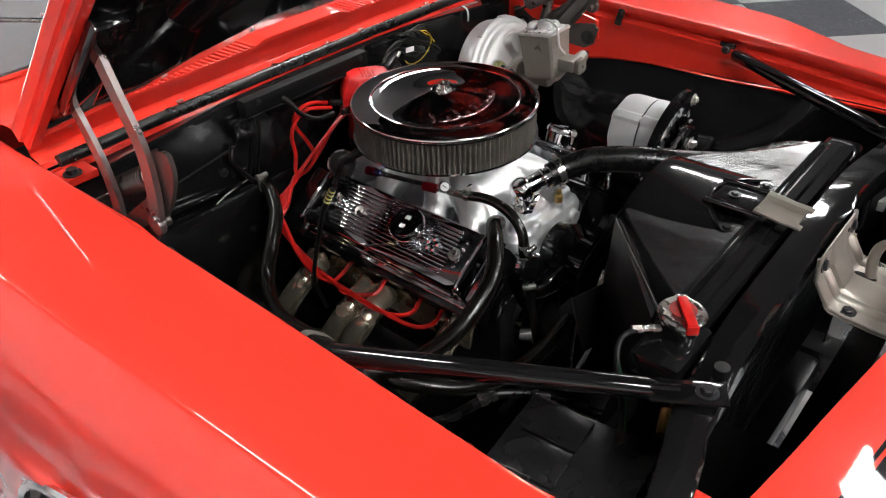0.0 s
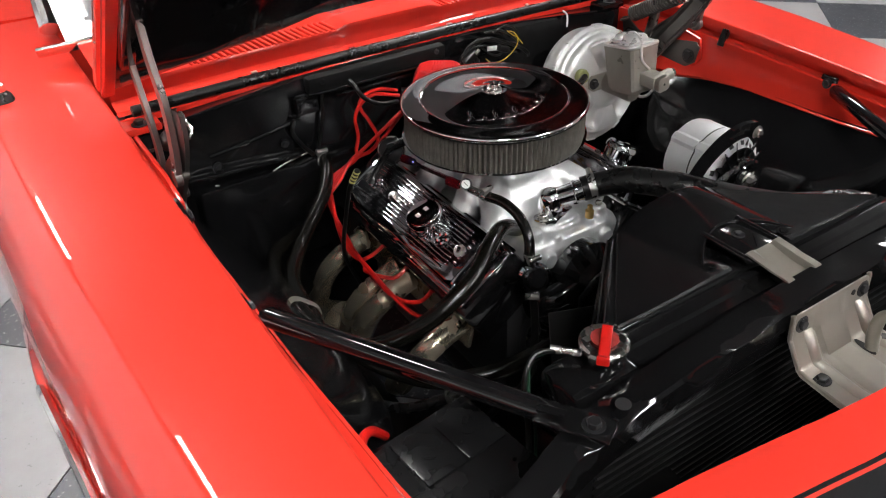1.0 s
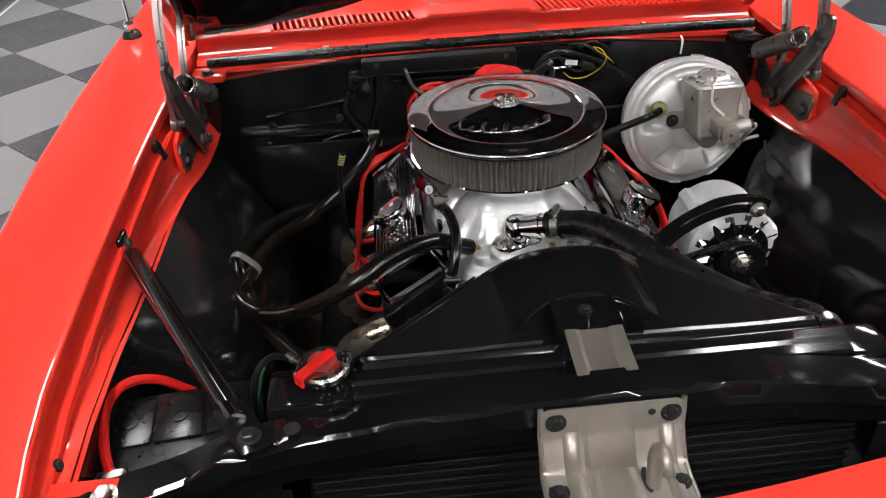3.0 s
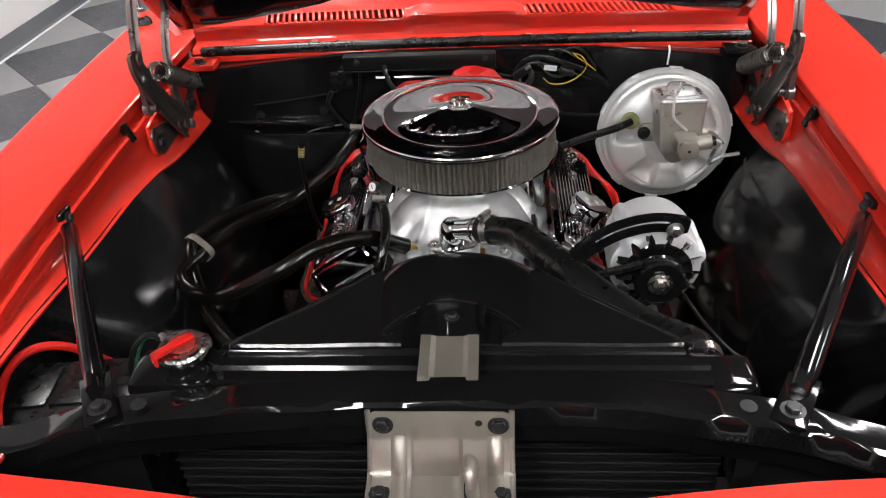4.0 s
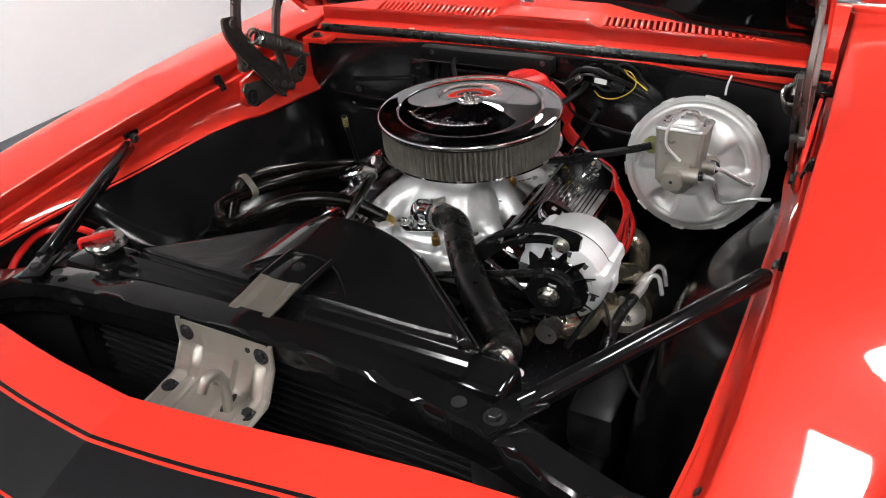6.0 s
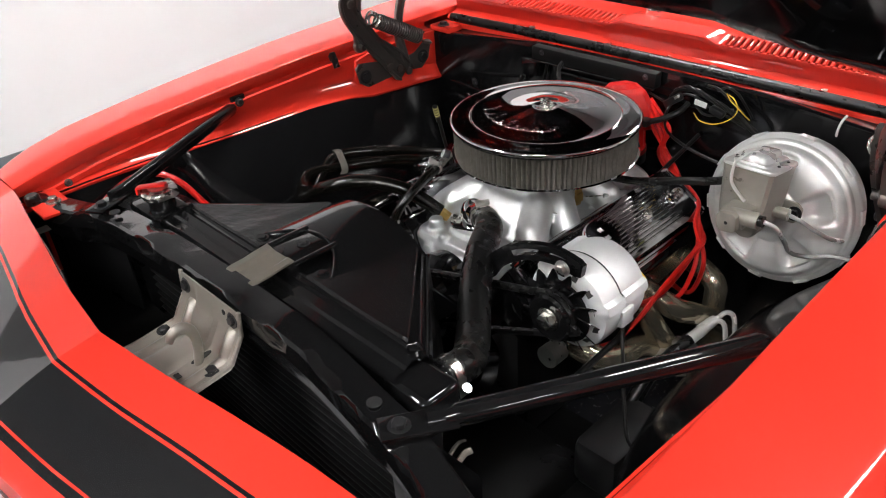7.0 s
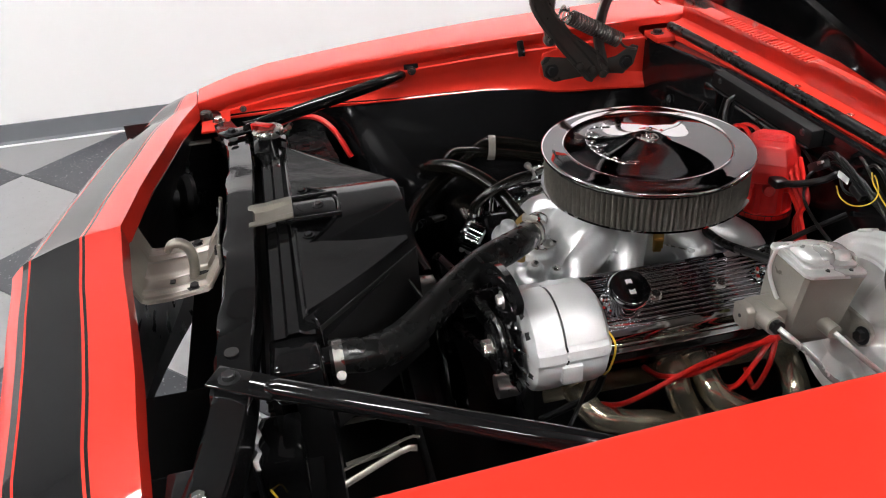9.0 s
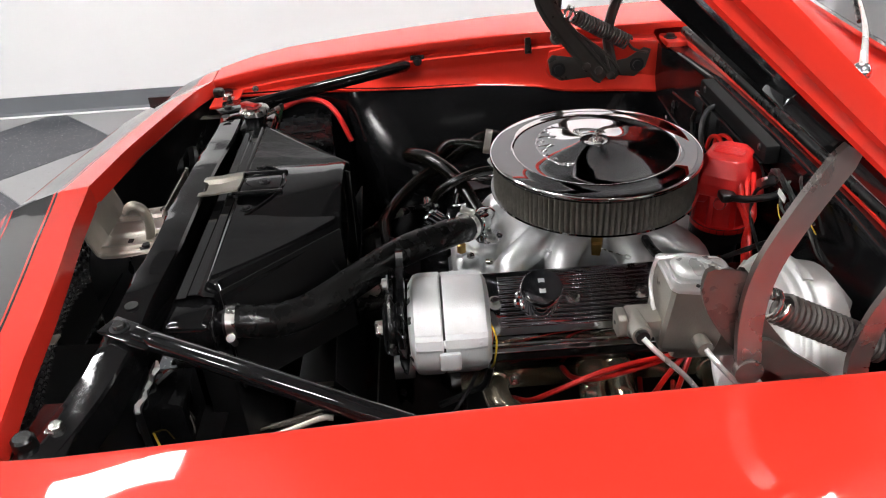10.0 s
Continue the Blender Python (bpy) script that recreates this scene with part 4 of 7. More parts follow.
def strap():
    t = thing("radiator_strap", (0.013, -0.64, 0.85), "grey steel strap holding the radiator top", "bracket")
    prof = [(-0.590, 0.861), (-0.618, 0.858), (-0.630, 0.856), (-0.646, 0.8555), (-0.656, 0.8545), (-0.6615, 0.851), (-0.664, 0.845), (-0.664, 0.836)]
    rows = []
    for x in (-0.021, -0.009, -0.003, 0.005, 0.021, 0.029, 0.035, 0.047):
        low = 0.0065 if -0.004 < x < 0.030 else 0.0
        rows.append([(x, y, z - low * (1 if 0 < i < 5 else 0.4)) for i, (y, z) in enumerate(prof)])
    part("strap_plate", grid(rows, 0.003), STRAP, t)


strap()


def upper_hose():
    t = thing("upper_radiator_hose", (0.2, -0.4, 0.76), "thick black rubber upper radiator hose with steel clamps", "radiator hose")
    pts = [(0.040, -0.206, 0.758), (0.070, -0.225, 0.768), (0.105, -0.258, 0.779), (0.150, -0.325, 0.782), (0.205, -0.395, 0.772), (0.262, -0.458, 0.766), (0.295, -0.496, 0.774), (0.314, -0.524, 0.786), (0.319, -0.550, 0.793), (0.319, -0.570, 0.794)]
    part("hose", tube(pts, [0.0225, 0.0225, 0.024, 0.0245, 0.0245, 0.0245, 0.0245, 0.0235, 0.0225, 0.0225], 22, 6), RUBBER, t)
    part("hose_clamp", clamp_band((0.319, -0.559, 0.794), (0, -1, 0), 0.0232, 0.013, (0.9, 0, -0.6)), STEEL, t, "bright worm-drive clamp")
    part("hose_clamp", clamp_band((0.056, -0.216, 0.763), (0.8, -0.5, 0.3), 0.0232, 0.013, (-0.3, 0.2, 1)), STEEL, t)


upper_hose()


# ---------------------------------------------------------------- the engine
engine = thing("engine", (0, 0.0, 0.3), "V8 engine block and heads in the bay", "engine")
part("block", box((0, 0.02, 0.50), (0.30, 0.52, 0.28), 0.02), SATIN, engine, "dark painted engine block")
part("oil_pan", box((0, 0.05, 0.30), (0.24, 0.46, 0.12), 0.03), SATIN, engine)
for s in (-1, 1):
    m = Matrix.Translation((s * 0.160, 0.0, 0.622)) @ Matrix.Rotation(s * radians(36), 4, "Y")
    part("cylinder_head", box((0, 0, 0), (0.145, 0.49, 0.10), 0.008, m), BLACK, engine, "black painted cylinder head")
part("timing_cover", lathe([(0, 0), (0.12, 0), (0.12, 0.02), (0.10, 0.04), (0, 0.04)], axis((0, -0.24, 0.50), (0, -1, 0)), 40), CHROME, engine, "chrome timing cover")
part("water_pump", lathe([(0, 0), (0.06, 0), (0.065, 0.03), (0.045, 0.05), (0.04, 0.10), (0, 0.10)], axis((0, -0.25, 0.63), (0, -1, 0)), 30), BLACK, engine)
for s in (-1, 1):
    part("pump_leg", tube([(0, -0.29, 0.63), (s * 0.07, -0.28, 0.61), (s * 0.10, -0.245, 0.58)], 0.026, 14, 4), BLACK, engine)
for x, z, r in ((0, 0.622, 0.075), (0, 0.43, 0.085)):
    part("pulley", lathe([(0, -0.02), (r * 0.9, -0.02), (r, -0.016), (r * 0.86, -0.005), (r, 0.006), (r * 0.9, 0.01), (0, 0.01)], axis((x, -0.355, z), (0, -1, 0)), 40), BLACK, engine)
part("drive_belt", tube([(0.075, -0.352, 0.622), (0.328, -0.341, 0.730), (0.341, -0.341, 0.752), (0.330, -0.341, 0.776), (0.302, -0.341, 0.786), (0.26, -0.345, 0.778), (-0.05, -0.352, 0.685), (-0.078, -0.352, 0.60), (-0.085, -0.352, 0.43), (0, -0.352, 0.345), (0.085, -0.352, 0.43)], 0.006, 8, 3), RUBBER, engine, "black rubber drive belt")


def cast(name, bm, material, parent, label="", voxel=0.004, rounds=5):
    """A casting: overlapping solids fused into one skin with soft fillets."""
    ob = part(name, bm, material, parent, label)
    fuse = ob.modifiers.new("fuse", "REMESH")
    fuse.mode = "VOXEL"
    fuse.voxel_size = voxel
    fuse.use_smooth_shade = True
    soft = ob.modifiers.new("soften", "SMOOTH")
    soft.factor = 0.5
    soft.iterations = rounds
    return ob


def loft(sections, bm=None):
    """A solid through closed rings of equal length."""
    own = bmesh.new()
    rings = [[own.verts.new(p) for p in ring] for ring in sections]
    n = len(rings[0])
    for a, b in zip(rings, rings[1:]):
        for k in range(n):
            own.faces.new((a[k], a[(k + 1) % n], b[(k + 1) % n], b[k]))
    own.faces.new(rings[0][::-1])
    own.faces.new(rings[-1])
    bmesh.ops.recalc_face_normals(own, faces=own.faces)
    return join(bm, own)


def rounded(hx, hy, cx, cy, z, power=4.0, n=28):
    """A rounded rectangle at one height."""
    out = []
    for k in range(n):
        a = 2 * math.pi * k / n
        c, q = math.cos(a), math.sin(a)
        out.append((cx + hx * math.copysign(abs(c) ** (2 / power), c), cy + hy * math.copysign(abs(q) ** (2 / power), q), z))
    return out


def intake():
    t = thing("intake_manifold", (0, 0.0, 0.63), "bright cast-aluminium intake manifold with curved runners", "intake manifold")
    # plenum that flares out smoothly towards the heads and the front
    bm = loft([rounded(0.092, 0.185, 0, -0.020, 0.640), rounded(0.090, 0.170, 0, -0.020, 0.672), rounded(0.086, 0.150, 0, -0.016, 0.702), rounded(0.080, 0.126, 0, -0.010, 0.732), rounded(0.075, 0.106, 0, -0.002, 0.756), rounded(0.072, 0.098, 0, 0.002, 0.777)])
    bm = loft([rounded(0.132, 0.232, 0, 0, 0.625, 8), rounded(0.134, 0.235, 0, 0, 0.655, 8), rounded(0.128, 0.230, 0, 0, 0.664, 8)], bm)
    for s in (-1, 1):
        for y0, y1 in ((-0.066, -0.150), (-0.026, -0.062), (0.040, 0.066), (0.080, 0.158)):
            bm = tube([(s * 0.030, y0, 0.738), (s * 0.074, y0 * 0.6 + y1 * 0.4, 0.733), (s * 0.108, y1, 0.706), (s * 0.132, y1, 0.668), (s * 0.140, y1, 0.645)], [0.026, 0.027, 0.0265, 0.026, 0.025], 18, 5, bm, flat=1.15)
        bm = box((0, 0, 0), (0.036, 0.45, 0.014), 0.004, Matrix.Translation((s * 0.136, 0, 0.660)) @ Matrix.Rotation(s * radians(35), 4, "Y"), bm)
        for y in (-0.205, -0.106, 0.0, 0.112):
            bm = lathe([(0, -0.02), (0.012, -0.02), (0.0115, 0.010), (0, 0.011)], axis((s * 0.128, y, 0.672), (s * 0.45, 0, 1)), 16, bm)
    # water crossover across the front, with its bosses
    bm = loft([rounded(0.112, 0.040, 0, -0.200, 0.640, 5), rounded(0.114, 0.042, 0, -0.202, 0.680, 5), rounded(0.108, 0.038, 0, -0.200, 0.694, 5), rounded(0.098, 0.030, 0, -0.196, 0.699, 5)], bm)
    bm = loft([rounded(0.046, 0.030, -0.004, -0.186, 0.680, 3), rounded(0.044, 0.028, -0.004, -0.186, 0.709, 3)], bm)
    for x, y, r, h in ((-0.072, -0.214, 0.014, 0.030), (0.078, -0.212, 0.015, 0.028), (0.044, -0.226, 0.010, 0.020), (-0.036, -0.230, 0.010, 0.016), (0.100, -0.182, 0.012, 0.028), (-0.100, -0.178, 0.013, 0.026)):
        bm = lathe([(0, -0.02), (r, -0.02), (r, h), (r * 0.75, h + 0.003), (0, h + 0.003)], axis((x, y, 0.686), (0, 0, 1)), 16, bm)
    for x, z in ((0.070, 0.668), (-0.062, 0.666), (0.018, 0.664)):
        bm = lathe([(0, -0.02), (0.015, -0.02), (0.014, 0.012), (0, 0.013)], axis((x, -0.240, z), (0, -1, 0.1)), 16, bm)
    cast("manifold_body", bm, CAST, t, "", 0.0033, 2)
    for s in (-1, 1):
        for y in (-0.205, -0.106, 0.0, 0.112):
            part("manifold_bolt", hexbolt((s * 0.1325, y, 0.682), (s * 0.45, 0, 1), 0.007, 0.008), STEEL, t)
    for x, y, z in ((0.078, -0.212, 0.7165), (-0.100, -0.178, 0.7145), (0.100, -0.182, 0.7165)):
        part("port_plug", hexbolt((x, y, z), (0, 0, 1), 0.007, 0.006, washer=False), STEEL, t)
    part("sender", lathe([(0, 0), (0.008, 0), (0.008, 0.014), (0.005, 0.016), (0.005, 0.024), (0, 0.024)], axis((0.044, -0.226, 0.708), (0, 0, 1)), 14), BRASS, t, "small brass sender")
    # raised strokes where the maker's lettering is cast
    for k in range(8):
        part("cast_mark", box((0, 0, 0), (0.0085 + 0.002 * (k % 3), 0.0032, 0.004), 0.001, Matrix.Translation((0.1000 + 0.0012 * (k % 2), -0.128 + 0.0092 * k, 0.7345 - 0.0005 * k)) @ Matrix.Rotation(0.75, 4, "Y") @ Matrix.Rotation(radians(18 + 14 * (k % 3)), 4, "Z")), CAST, t)


intake()


def thermostat():
    t = thing("thermostat_housing", (0, -0.18, 0.70), "chrome thermostat housing with a side outlet", "thermostat housing")
    part("flange", prism([(-0.044, -0.012), (-0.03, -0.025), (0.03, -0.025), (0.044, -0.012), (0.044, 0.012), (0.03, 0.025), (-0.03, 0.025), (-0.044, 0.012)], 0.007, Matrix.Translation((-0.006, -0.182, 0.711)) @ Matrix.Rotation(0.35, 4, "Z"), 0.002), CHROME, t)
    part("dome", lathe([(0.022, 0), (0.0235, 0.010), (0.0245, 0.020), (0.0230, 0.031), (0.0180, 0.040), (0.0100, 0.0455), (0, 0.047)], axis((-0.008, -0.178, 0.716), (0, 0, 1)), 32), CHROME, t)
    part("outlet", tube([(-0.006, -0.180, 0.741), (0.018, -0.193, 0.749), (0.050, -0.212, 0.761)], [0.0185, 0.0185, 0.0195], 24, 4), CHROME, t)
    part("outlet_bead", lathe([(0.018, -0.004), (0.0212, -0.002), (0.0212, 0.002), (0.018, 0.004)], axis((0.030, -0.200, 0.7535), (0.8, -0.5, 0.3)), 24), CHROME, t)
    for s in (-1, 1):
        part("flange_bolt", hexbolt((-0.006 + s * 0.033, -0.182 + s * 0.012, 0.718), (0, 0, 1), 0.007, 0.009), STEEL, t)


thermostat()


def valve_cover(s):
    """A chrome cover on a bank that leans outward."""
    label = "polished chrome valve cover with cast ribs and filler cap" if s > 0 else "polished chrome valve cover with cast ribs and breather cap"
    t = thing("valve_cover", (s * 0.225, 0.0, 0.66), label, "valve cover", "valve covers")
    rear = 0.172 if s < 0 else 0.195
    m = Matrix.Translation((s * 0.182, (rear - 0.228) / 2, 0.668)) @ Matrix.Rotation(s * radians(33), 4, "Y")
    rows = []
    sec = [(-0.066, 0.0), (-0.066, 0.006), (-0.060, 0.008), (-0.058, 0.040), (-0.053, 0.049), (-0.043, 0.053), (0.043, 0.053), (0.053, 0.049), (0.058, 0.040), (0.060, 0.008), (0.066, 0.006), (0.066, 0.0)]
    L = (rear + 0.228) / 2
    ends = [(-L, 1.0, 0.0), (-L, 1.0, 0.11), (-L + 0.006, 0.92, 0.15), (-L + 0.009, 0.9, 0.75), (-L + 0.016, 0.88, 0.93), (-L + 0.028, 0.87, 1.0)]
    ends += [(-y, a, b) for y, a, b in ends[::-1]]
    for y, a, b in ends:
        full = b >= 1.0
        rows.append([m @ Vector((x * (1.0 if full else (a if abs(x) < 0.0605 else 1.0)), y, min(h, 0.053 * b) if not full else h)) for x, h in sec])
    # darkened chrome paints in the dark hood that the cover mirrors
    cover = part("cover_shell", grid(rows, 0.0), CHROME_D, t, angle=0.5)
    for k in range(12):
        x = -0.0413 + 0.0075 * k
        rib = box((0, 0, 0), (0.0034, 2 * L - 0.10, 0.006), 0.0012, m @ Matrix.Translation((x, 0.0, 0.0545)))
        part("cover_rib", rib, CHROME_D, t)
    part("side_step", box((0, 0, 0), (0.010, 2 * L - 0.046, 0.014), 0.003, m @ Matrix.Translation((s * 0.058, 0.0, 0.020))), CHROME_D, t)
    for y in (0.043 - L, -0.045, 0.065, L - 0.043):
        part("cover_bolt", lathe([(0, 0), (0.011, 0), (0.011, 0.003), (0.007, 0.004), (0.007, 0.009), (0, 0.010)], m @ Matrix.Translation((0.0, y, 0.054)), 14), STEEL, t)
    lean = Vector((s * 0.46, 0, 1)).normalized()
    crown = Vector((-0.224, -0.088, 0.746) if s < 0 else (0.2315, -0.114, 0.753))
    base = crown - lean * 0.0482
    cap = part("filler_cap", lathe([(0.027, -0.014), (0.027, 0.002), (0.0300, 0.004), (0.0305, 0.034), (0.0330, 0.036), (0.0330, 0.043), (0.031, 0.0465), (0.0, 0.048)], axis(base, lean), 44), CHROME, t, "chrome filler cap")
    ax = axis(crown, lean)
    part("cap_disc", lathe([(0.0, 0.0), (0.0290, 0.0), (0.0290, 0.001), (0.0, 0.0024)], ax, 36), CHROME, cap, "mirror cap top")
    part("cap_badge", box((0, 0, 0), (0.010, 0.026, 0.0014), 0.0004, ax @ Matrix.Translation((0, 0, 0.0014))), SILVER, cap)
    for e in (-1, 1):
        part("end_rim", tube([m @ Vector(p) for p in ((-0.058, e * L, 0.008), (-0.054, e * (L - 0.008), 0.034), (-0.044, e * (L - 0.012), 0.047), (0.044, e * (L - 0.012), 0.047), (0.054, e * (L - 0.008), 0.034), (0.058, e * L, 0.008))], 0.0042, 8, 4), CHROME, t, "bright rounded end rim")
    part("lower_flange", box((0, 0, 0), (0.136, 2 * L + 0.008, 0.006), 0.002, m @ Matrix.Translation((0, 0, 0.003))), CHROME, t)
    for y in (0.088 - L, L - 0.075):
        for k in range(5):
            a = 2 * math.pi * k / 5
            part("knob_lobe", lathe([(0, 0), (0.0065, 0), (0.006, 0.008), (0.003, 0.010), (0, 0.010)], m @ Matrix.Translation((0.010 * math.cos(a), y + 0.010 * math.sin(a), 0.054)), 10), CHROME, t)
    for k in range(5):
        part("cover_mark", box((0, 0, 0), (0.006 + 0.003 * (k % 2), 0.004, 0.002), 0.0008, m @ Matrix.Translation((-0.02 + 0.012 * k, 0.033 - L, 0.055))), CHROME, t)


valve_cover(-1)
valve_cover(1)


def air_cleaner():
    t = thing("air_cleaner", (0, 0.012, 0.795), "round chrome open-element air cleaner on the carburettor", "air cleaner")
    ox, oy = 0.003, 0.010
    dome = [(0.1663, -0.0040), (0.1760, -0.0045), (0.1780, -0.0020), (0.1782, 0.0012), (0.1772, 0.0036), (0.1752, 0.0048), (0.1720, 0.0054), (0.1600, 0.0057), (0.1420, 0.0060), (0.1413, 0.0062), (0.1404, 0.0069), (0.1395, 0.0071), (0.1386, 0.0068), (0.1378, 0.0061), (0.1360, 0.0059), (0.1173, 0.0068), (0.0918, 0.0086), (0.0750, 0.0104), (0.0612, 0.0126), (0.0408, 0.0164), (0.0265, 0.0198), (0.0194, 0.0206), (0.0173, 0.0190), (0.0000, 0.0190)]
    lid = part("lid", lathe(dome, axis((ox, oy, 0.865), (0, 0, 1)), 128), CHROME, t, "mirror-chrome lid with an embossed script", angle=1.2)
    m = axis((ox + 0.002, oy + 0.003, 0.8838), (0, 0, 1))
    nut = part("wing_nut", lathe([(0, 0), (0.014, 0), (0.014, 0.0015), (0.0085, 0.002), (0.0075, 0.010), (0.003, 0.0115), (0.003, 0.017), (0, 0.017)], m, 18), STEEL, t, "steel wing nut")
    for s in (-1, 1):
        part("wing", box((0, 0, 0), (0.011, 0.0035, 0.009), 0.0014, Matrix.Translation((ox + 0.002 + s * 0.0105, oy + 0.003, 0.8905)) @ Matrix.Rotation(-s * 0.4, 4, "Y")), STEEL, nut)
    # an illegible embossed flourish: raised loops of varying height along a slanted line
    pts = []
    tall = (1.9, 0.7, 1.7, 0.7, 1.6, 0.75, 0.6, 0.65, 1.5)
    for k in range(9 * 20):
        g = k / (9 * 20 - 1)
        j = min(8, int(g * 9))
        a = 2 * math.pi * (g * 9)
        x = -0.098 + 0.168 * g
        low = -0.086 + 5.0 * (x + 0.010) ** 2
        up = 0.0165 * tall[j] * (0.5 - 0.5 * math.cos(a))
        x, y = x + 0.0070 * math.sin(a) + 0.35 * up, low + up
        r = math.hypot(x - ox, y - oy)
        pts.append((x, y, 0.865 + lerp_rows([(0.0265, 0.0198), (0.0408, 0.0164), (0.0612, 0.0126), (0.075, 0.0104), (0.0918, 0.0086), (0.1173, 0.0068), (0.136, 0.0059)], r)[0] - 0.0011))
    part("embossed_script", tube(pts, 0.0022, 12, 2), CHROME, lid)
    cen = (ox, oy)
    part("element_core", lathe([(0.156, 0.0), (0.156, 0.062)], axis((*cen, 0.802), (0, 0, 1)), 96), FILTER, t)
    own = bmesh.new()
    n = 116
    lo, hi = [], []
    for k in range(n):
        for j, r in enumerate((0.1635, 0.1704, 0.1722, 0.1704)):
            a = 2 * math.pi * (k + j * 0.27) / n
            wob = 0.0006 * math.sin(k * 2.3 + j)
            lean = 0.0012 * math.sin(k * 1.1)
            lo.append(own.verts.new((ox + (r + wob) * math.cos(a), oy + (r + wob) * math.sin(a), 0.8025)))
            hi.append(own.verts.new((ox + (r + wob) * math.cos(a + lean), oy + (r + wob) * math.sin(a + lean), 0.8635)))
    q = len(lo)
    for k in range(q):
        own.faces.new((lo[k], lo[(k + 1) % q], hi[(k + 1) % q], hi[k]))
    part("pleated_element", own, FILTER, t, "pleated brown-grey filter gauze", angle=0.9)
    part("rubber_seal", lathe([(0.155, 0), (0.1745, 0), (0.1745, 0.004), (0.155, 0.004), (0.155, 0)], axis((*cen, 0.8575), (0, 0, 1)), 96), RUBBER, t)
    part("base_pan", lathe([(0.05, -0.012), (0.12, -0.012), (0.146, -0.004), (0.166, -0.004), (0.1765, 0.0), (0.1770, 0.004), (0.170, 0.0055), (0.05, 0.002), (0.05, -0.012)], axis((*cen, 0.7985), (0, 0, 1)), 96), CHROME, t)


air_cleaner()


def carburettor():
    t = thing("carburettor", (0, 0, 0.775), "grey metal four-barrel carburettor under the air cleaner", "carburettor")
    part("main_body", box((0, 0.0, 0.785), (0.135, 0.17, 0.028), 0.006), STEEL, t)
    part("throttle_plate", box((0, 0.0, 0.773), (0.125, 0.165, 0.008), 0.002), CAST, t)
    for x, y in ((-0.06, -0.07), (0.06, -0.07), (-0.06, 0.07), (0.06, 0.07)):
        part("stud", hexbolt((x, y, 0.777), (0, 0, 1), 0.006, 0.008), STEEL, t)
    part("throttle_lever", prism([(-0.008, -0.03), (0.006, -0.032), (0.010, -0.01), (0.008, 0.028), (-0.006, 0.030), (-0.010, 0.0)], 0.004, Matrix.Translation((0.090, 0.001, 0.742)) @ Matrix.Rotation(radians(90), 4, "Z") @ Matrix.Rotation(radians(90), 4, "X"), 0.001), BRASS, t, "brass throttle lever")
    part("lever_step", box((0.094, 0.0, 0.728), (0.010, 0.016, 0.018), 0.002), BRASS, t)
    part("lever_pin", tube([(0.070, 0.0, 0.765), (0.098, 0.0, 0.765)], 0.004, 10, 1, bend=False), BRASS, t)
    part("throttle_rod", tube([(0.096, 0.004, 0.728), (0.117, 0.044, 0.721)], 0.0014, 6, 1, bend=False), STEEL, t)
    part("cable_sleeve", tube([(0.117, 0.044, 0.721), (0.119, 0.052, 0.719), (0.131, 0.106, 0.706)], [0.004, 0.0062, 0.0062], 12, 1, bend=False), SILVER, t, "silver throttle cable sleeve")
    part("cable_bracket", box((0, 0, 0), (0.030, 0.11, 0.003), 0.001, Matrix.Translation((0.120, 0.135, 0.700)) @ Matrix.Rotation(-0.15, 4, "Z")), STEEL, t, "grey cable bracket")
    part("bracket_ear", box((0.133, 0.108, 0.706), (0.022, 0.003, 0.024), 0.001), STEEL, t)
    part("cable_jacket", tube([(0.131, 0.106, 0.706), (0.145, 0.17, 0.715), (0.16, 0.24, 0.75), (0.165, 0.295, 0.77)], 0.0045, 8, 4), DARKWIRE, t)
    for y, r in ((-0.062, 0.013), (-0.036, 0.008), (0.036, 0.007)):
        part("vacuum_port", tube([(0.058, y, 0.776), (0.082, y - 0.006, 0.778)], r, 14, 1, bend=False), BRASS if r < 0.009 else RUBBER, t)


carburettor()


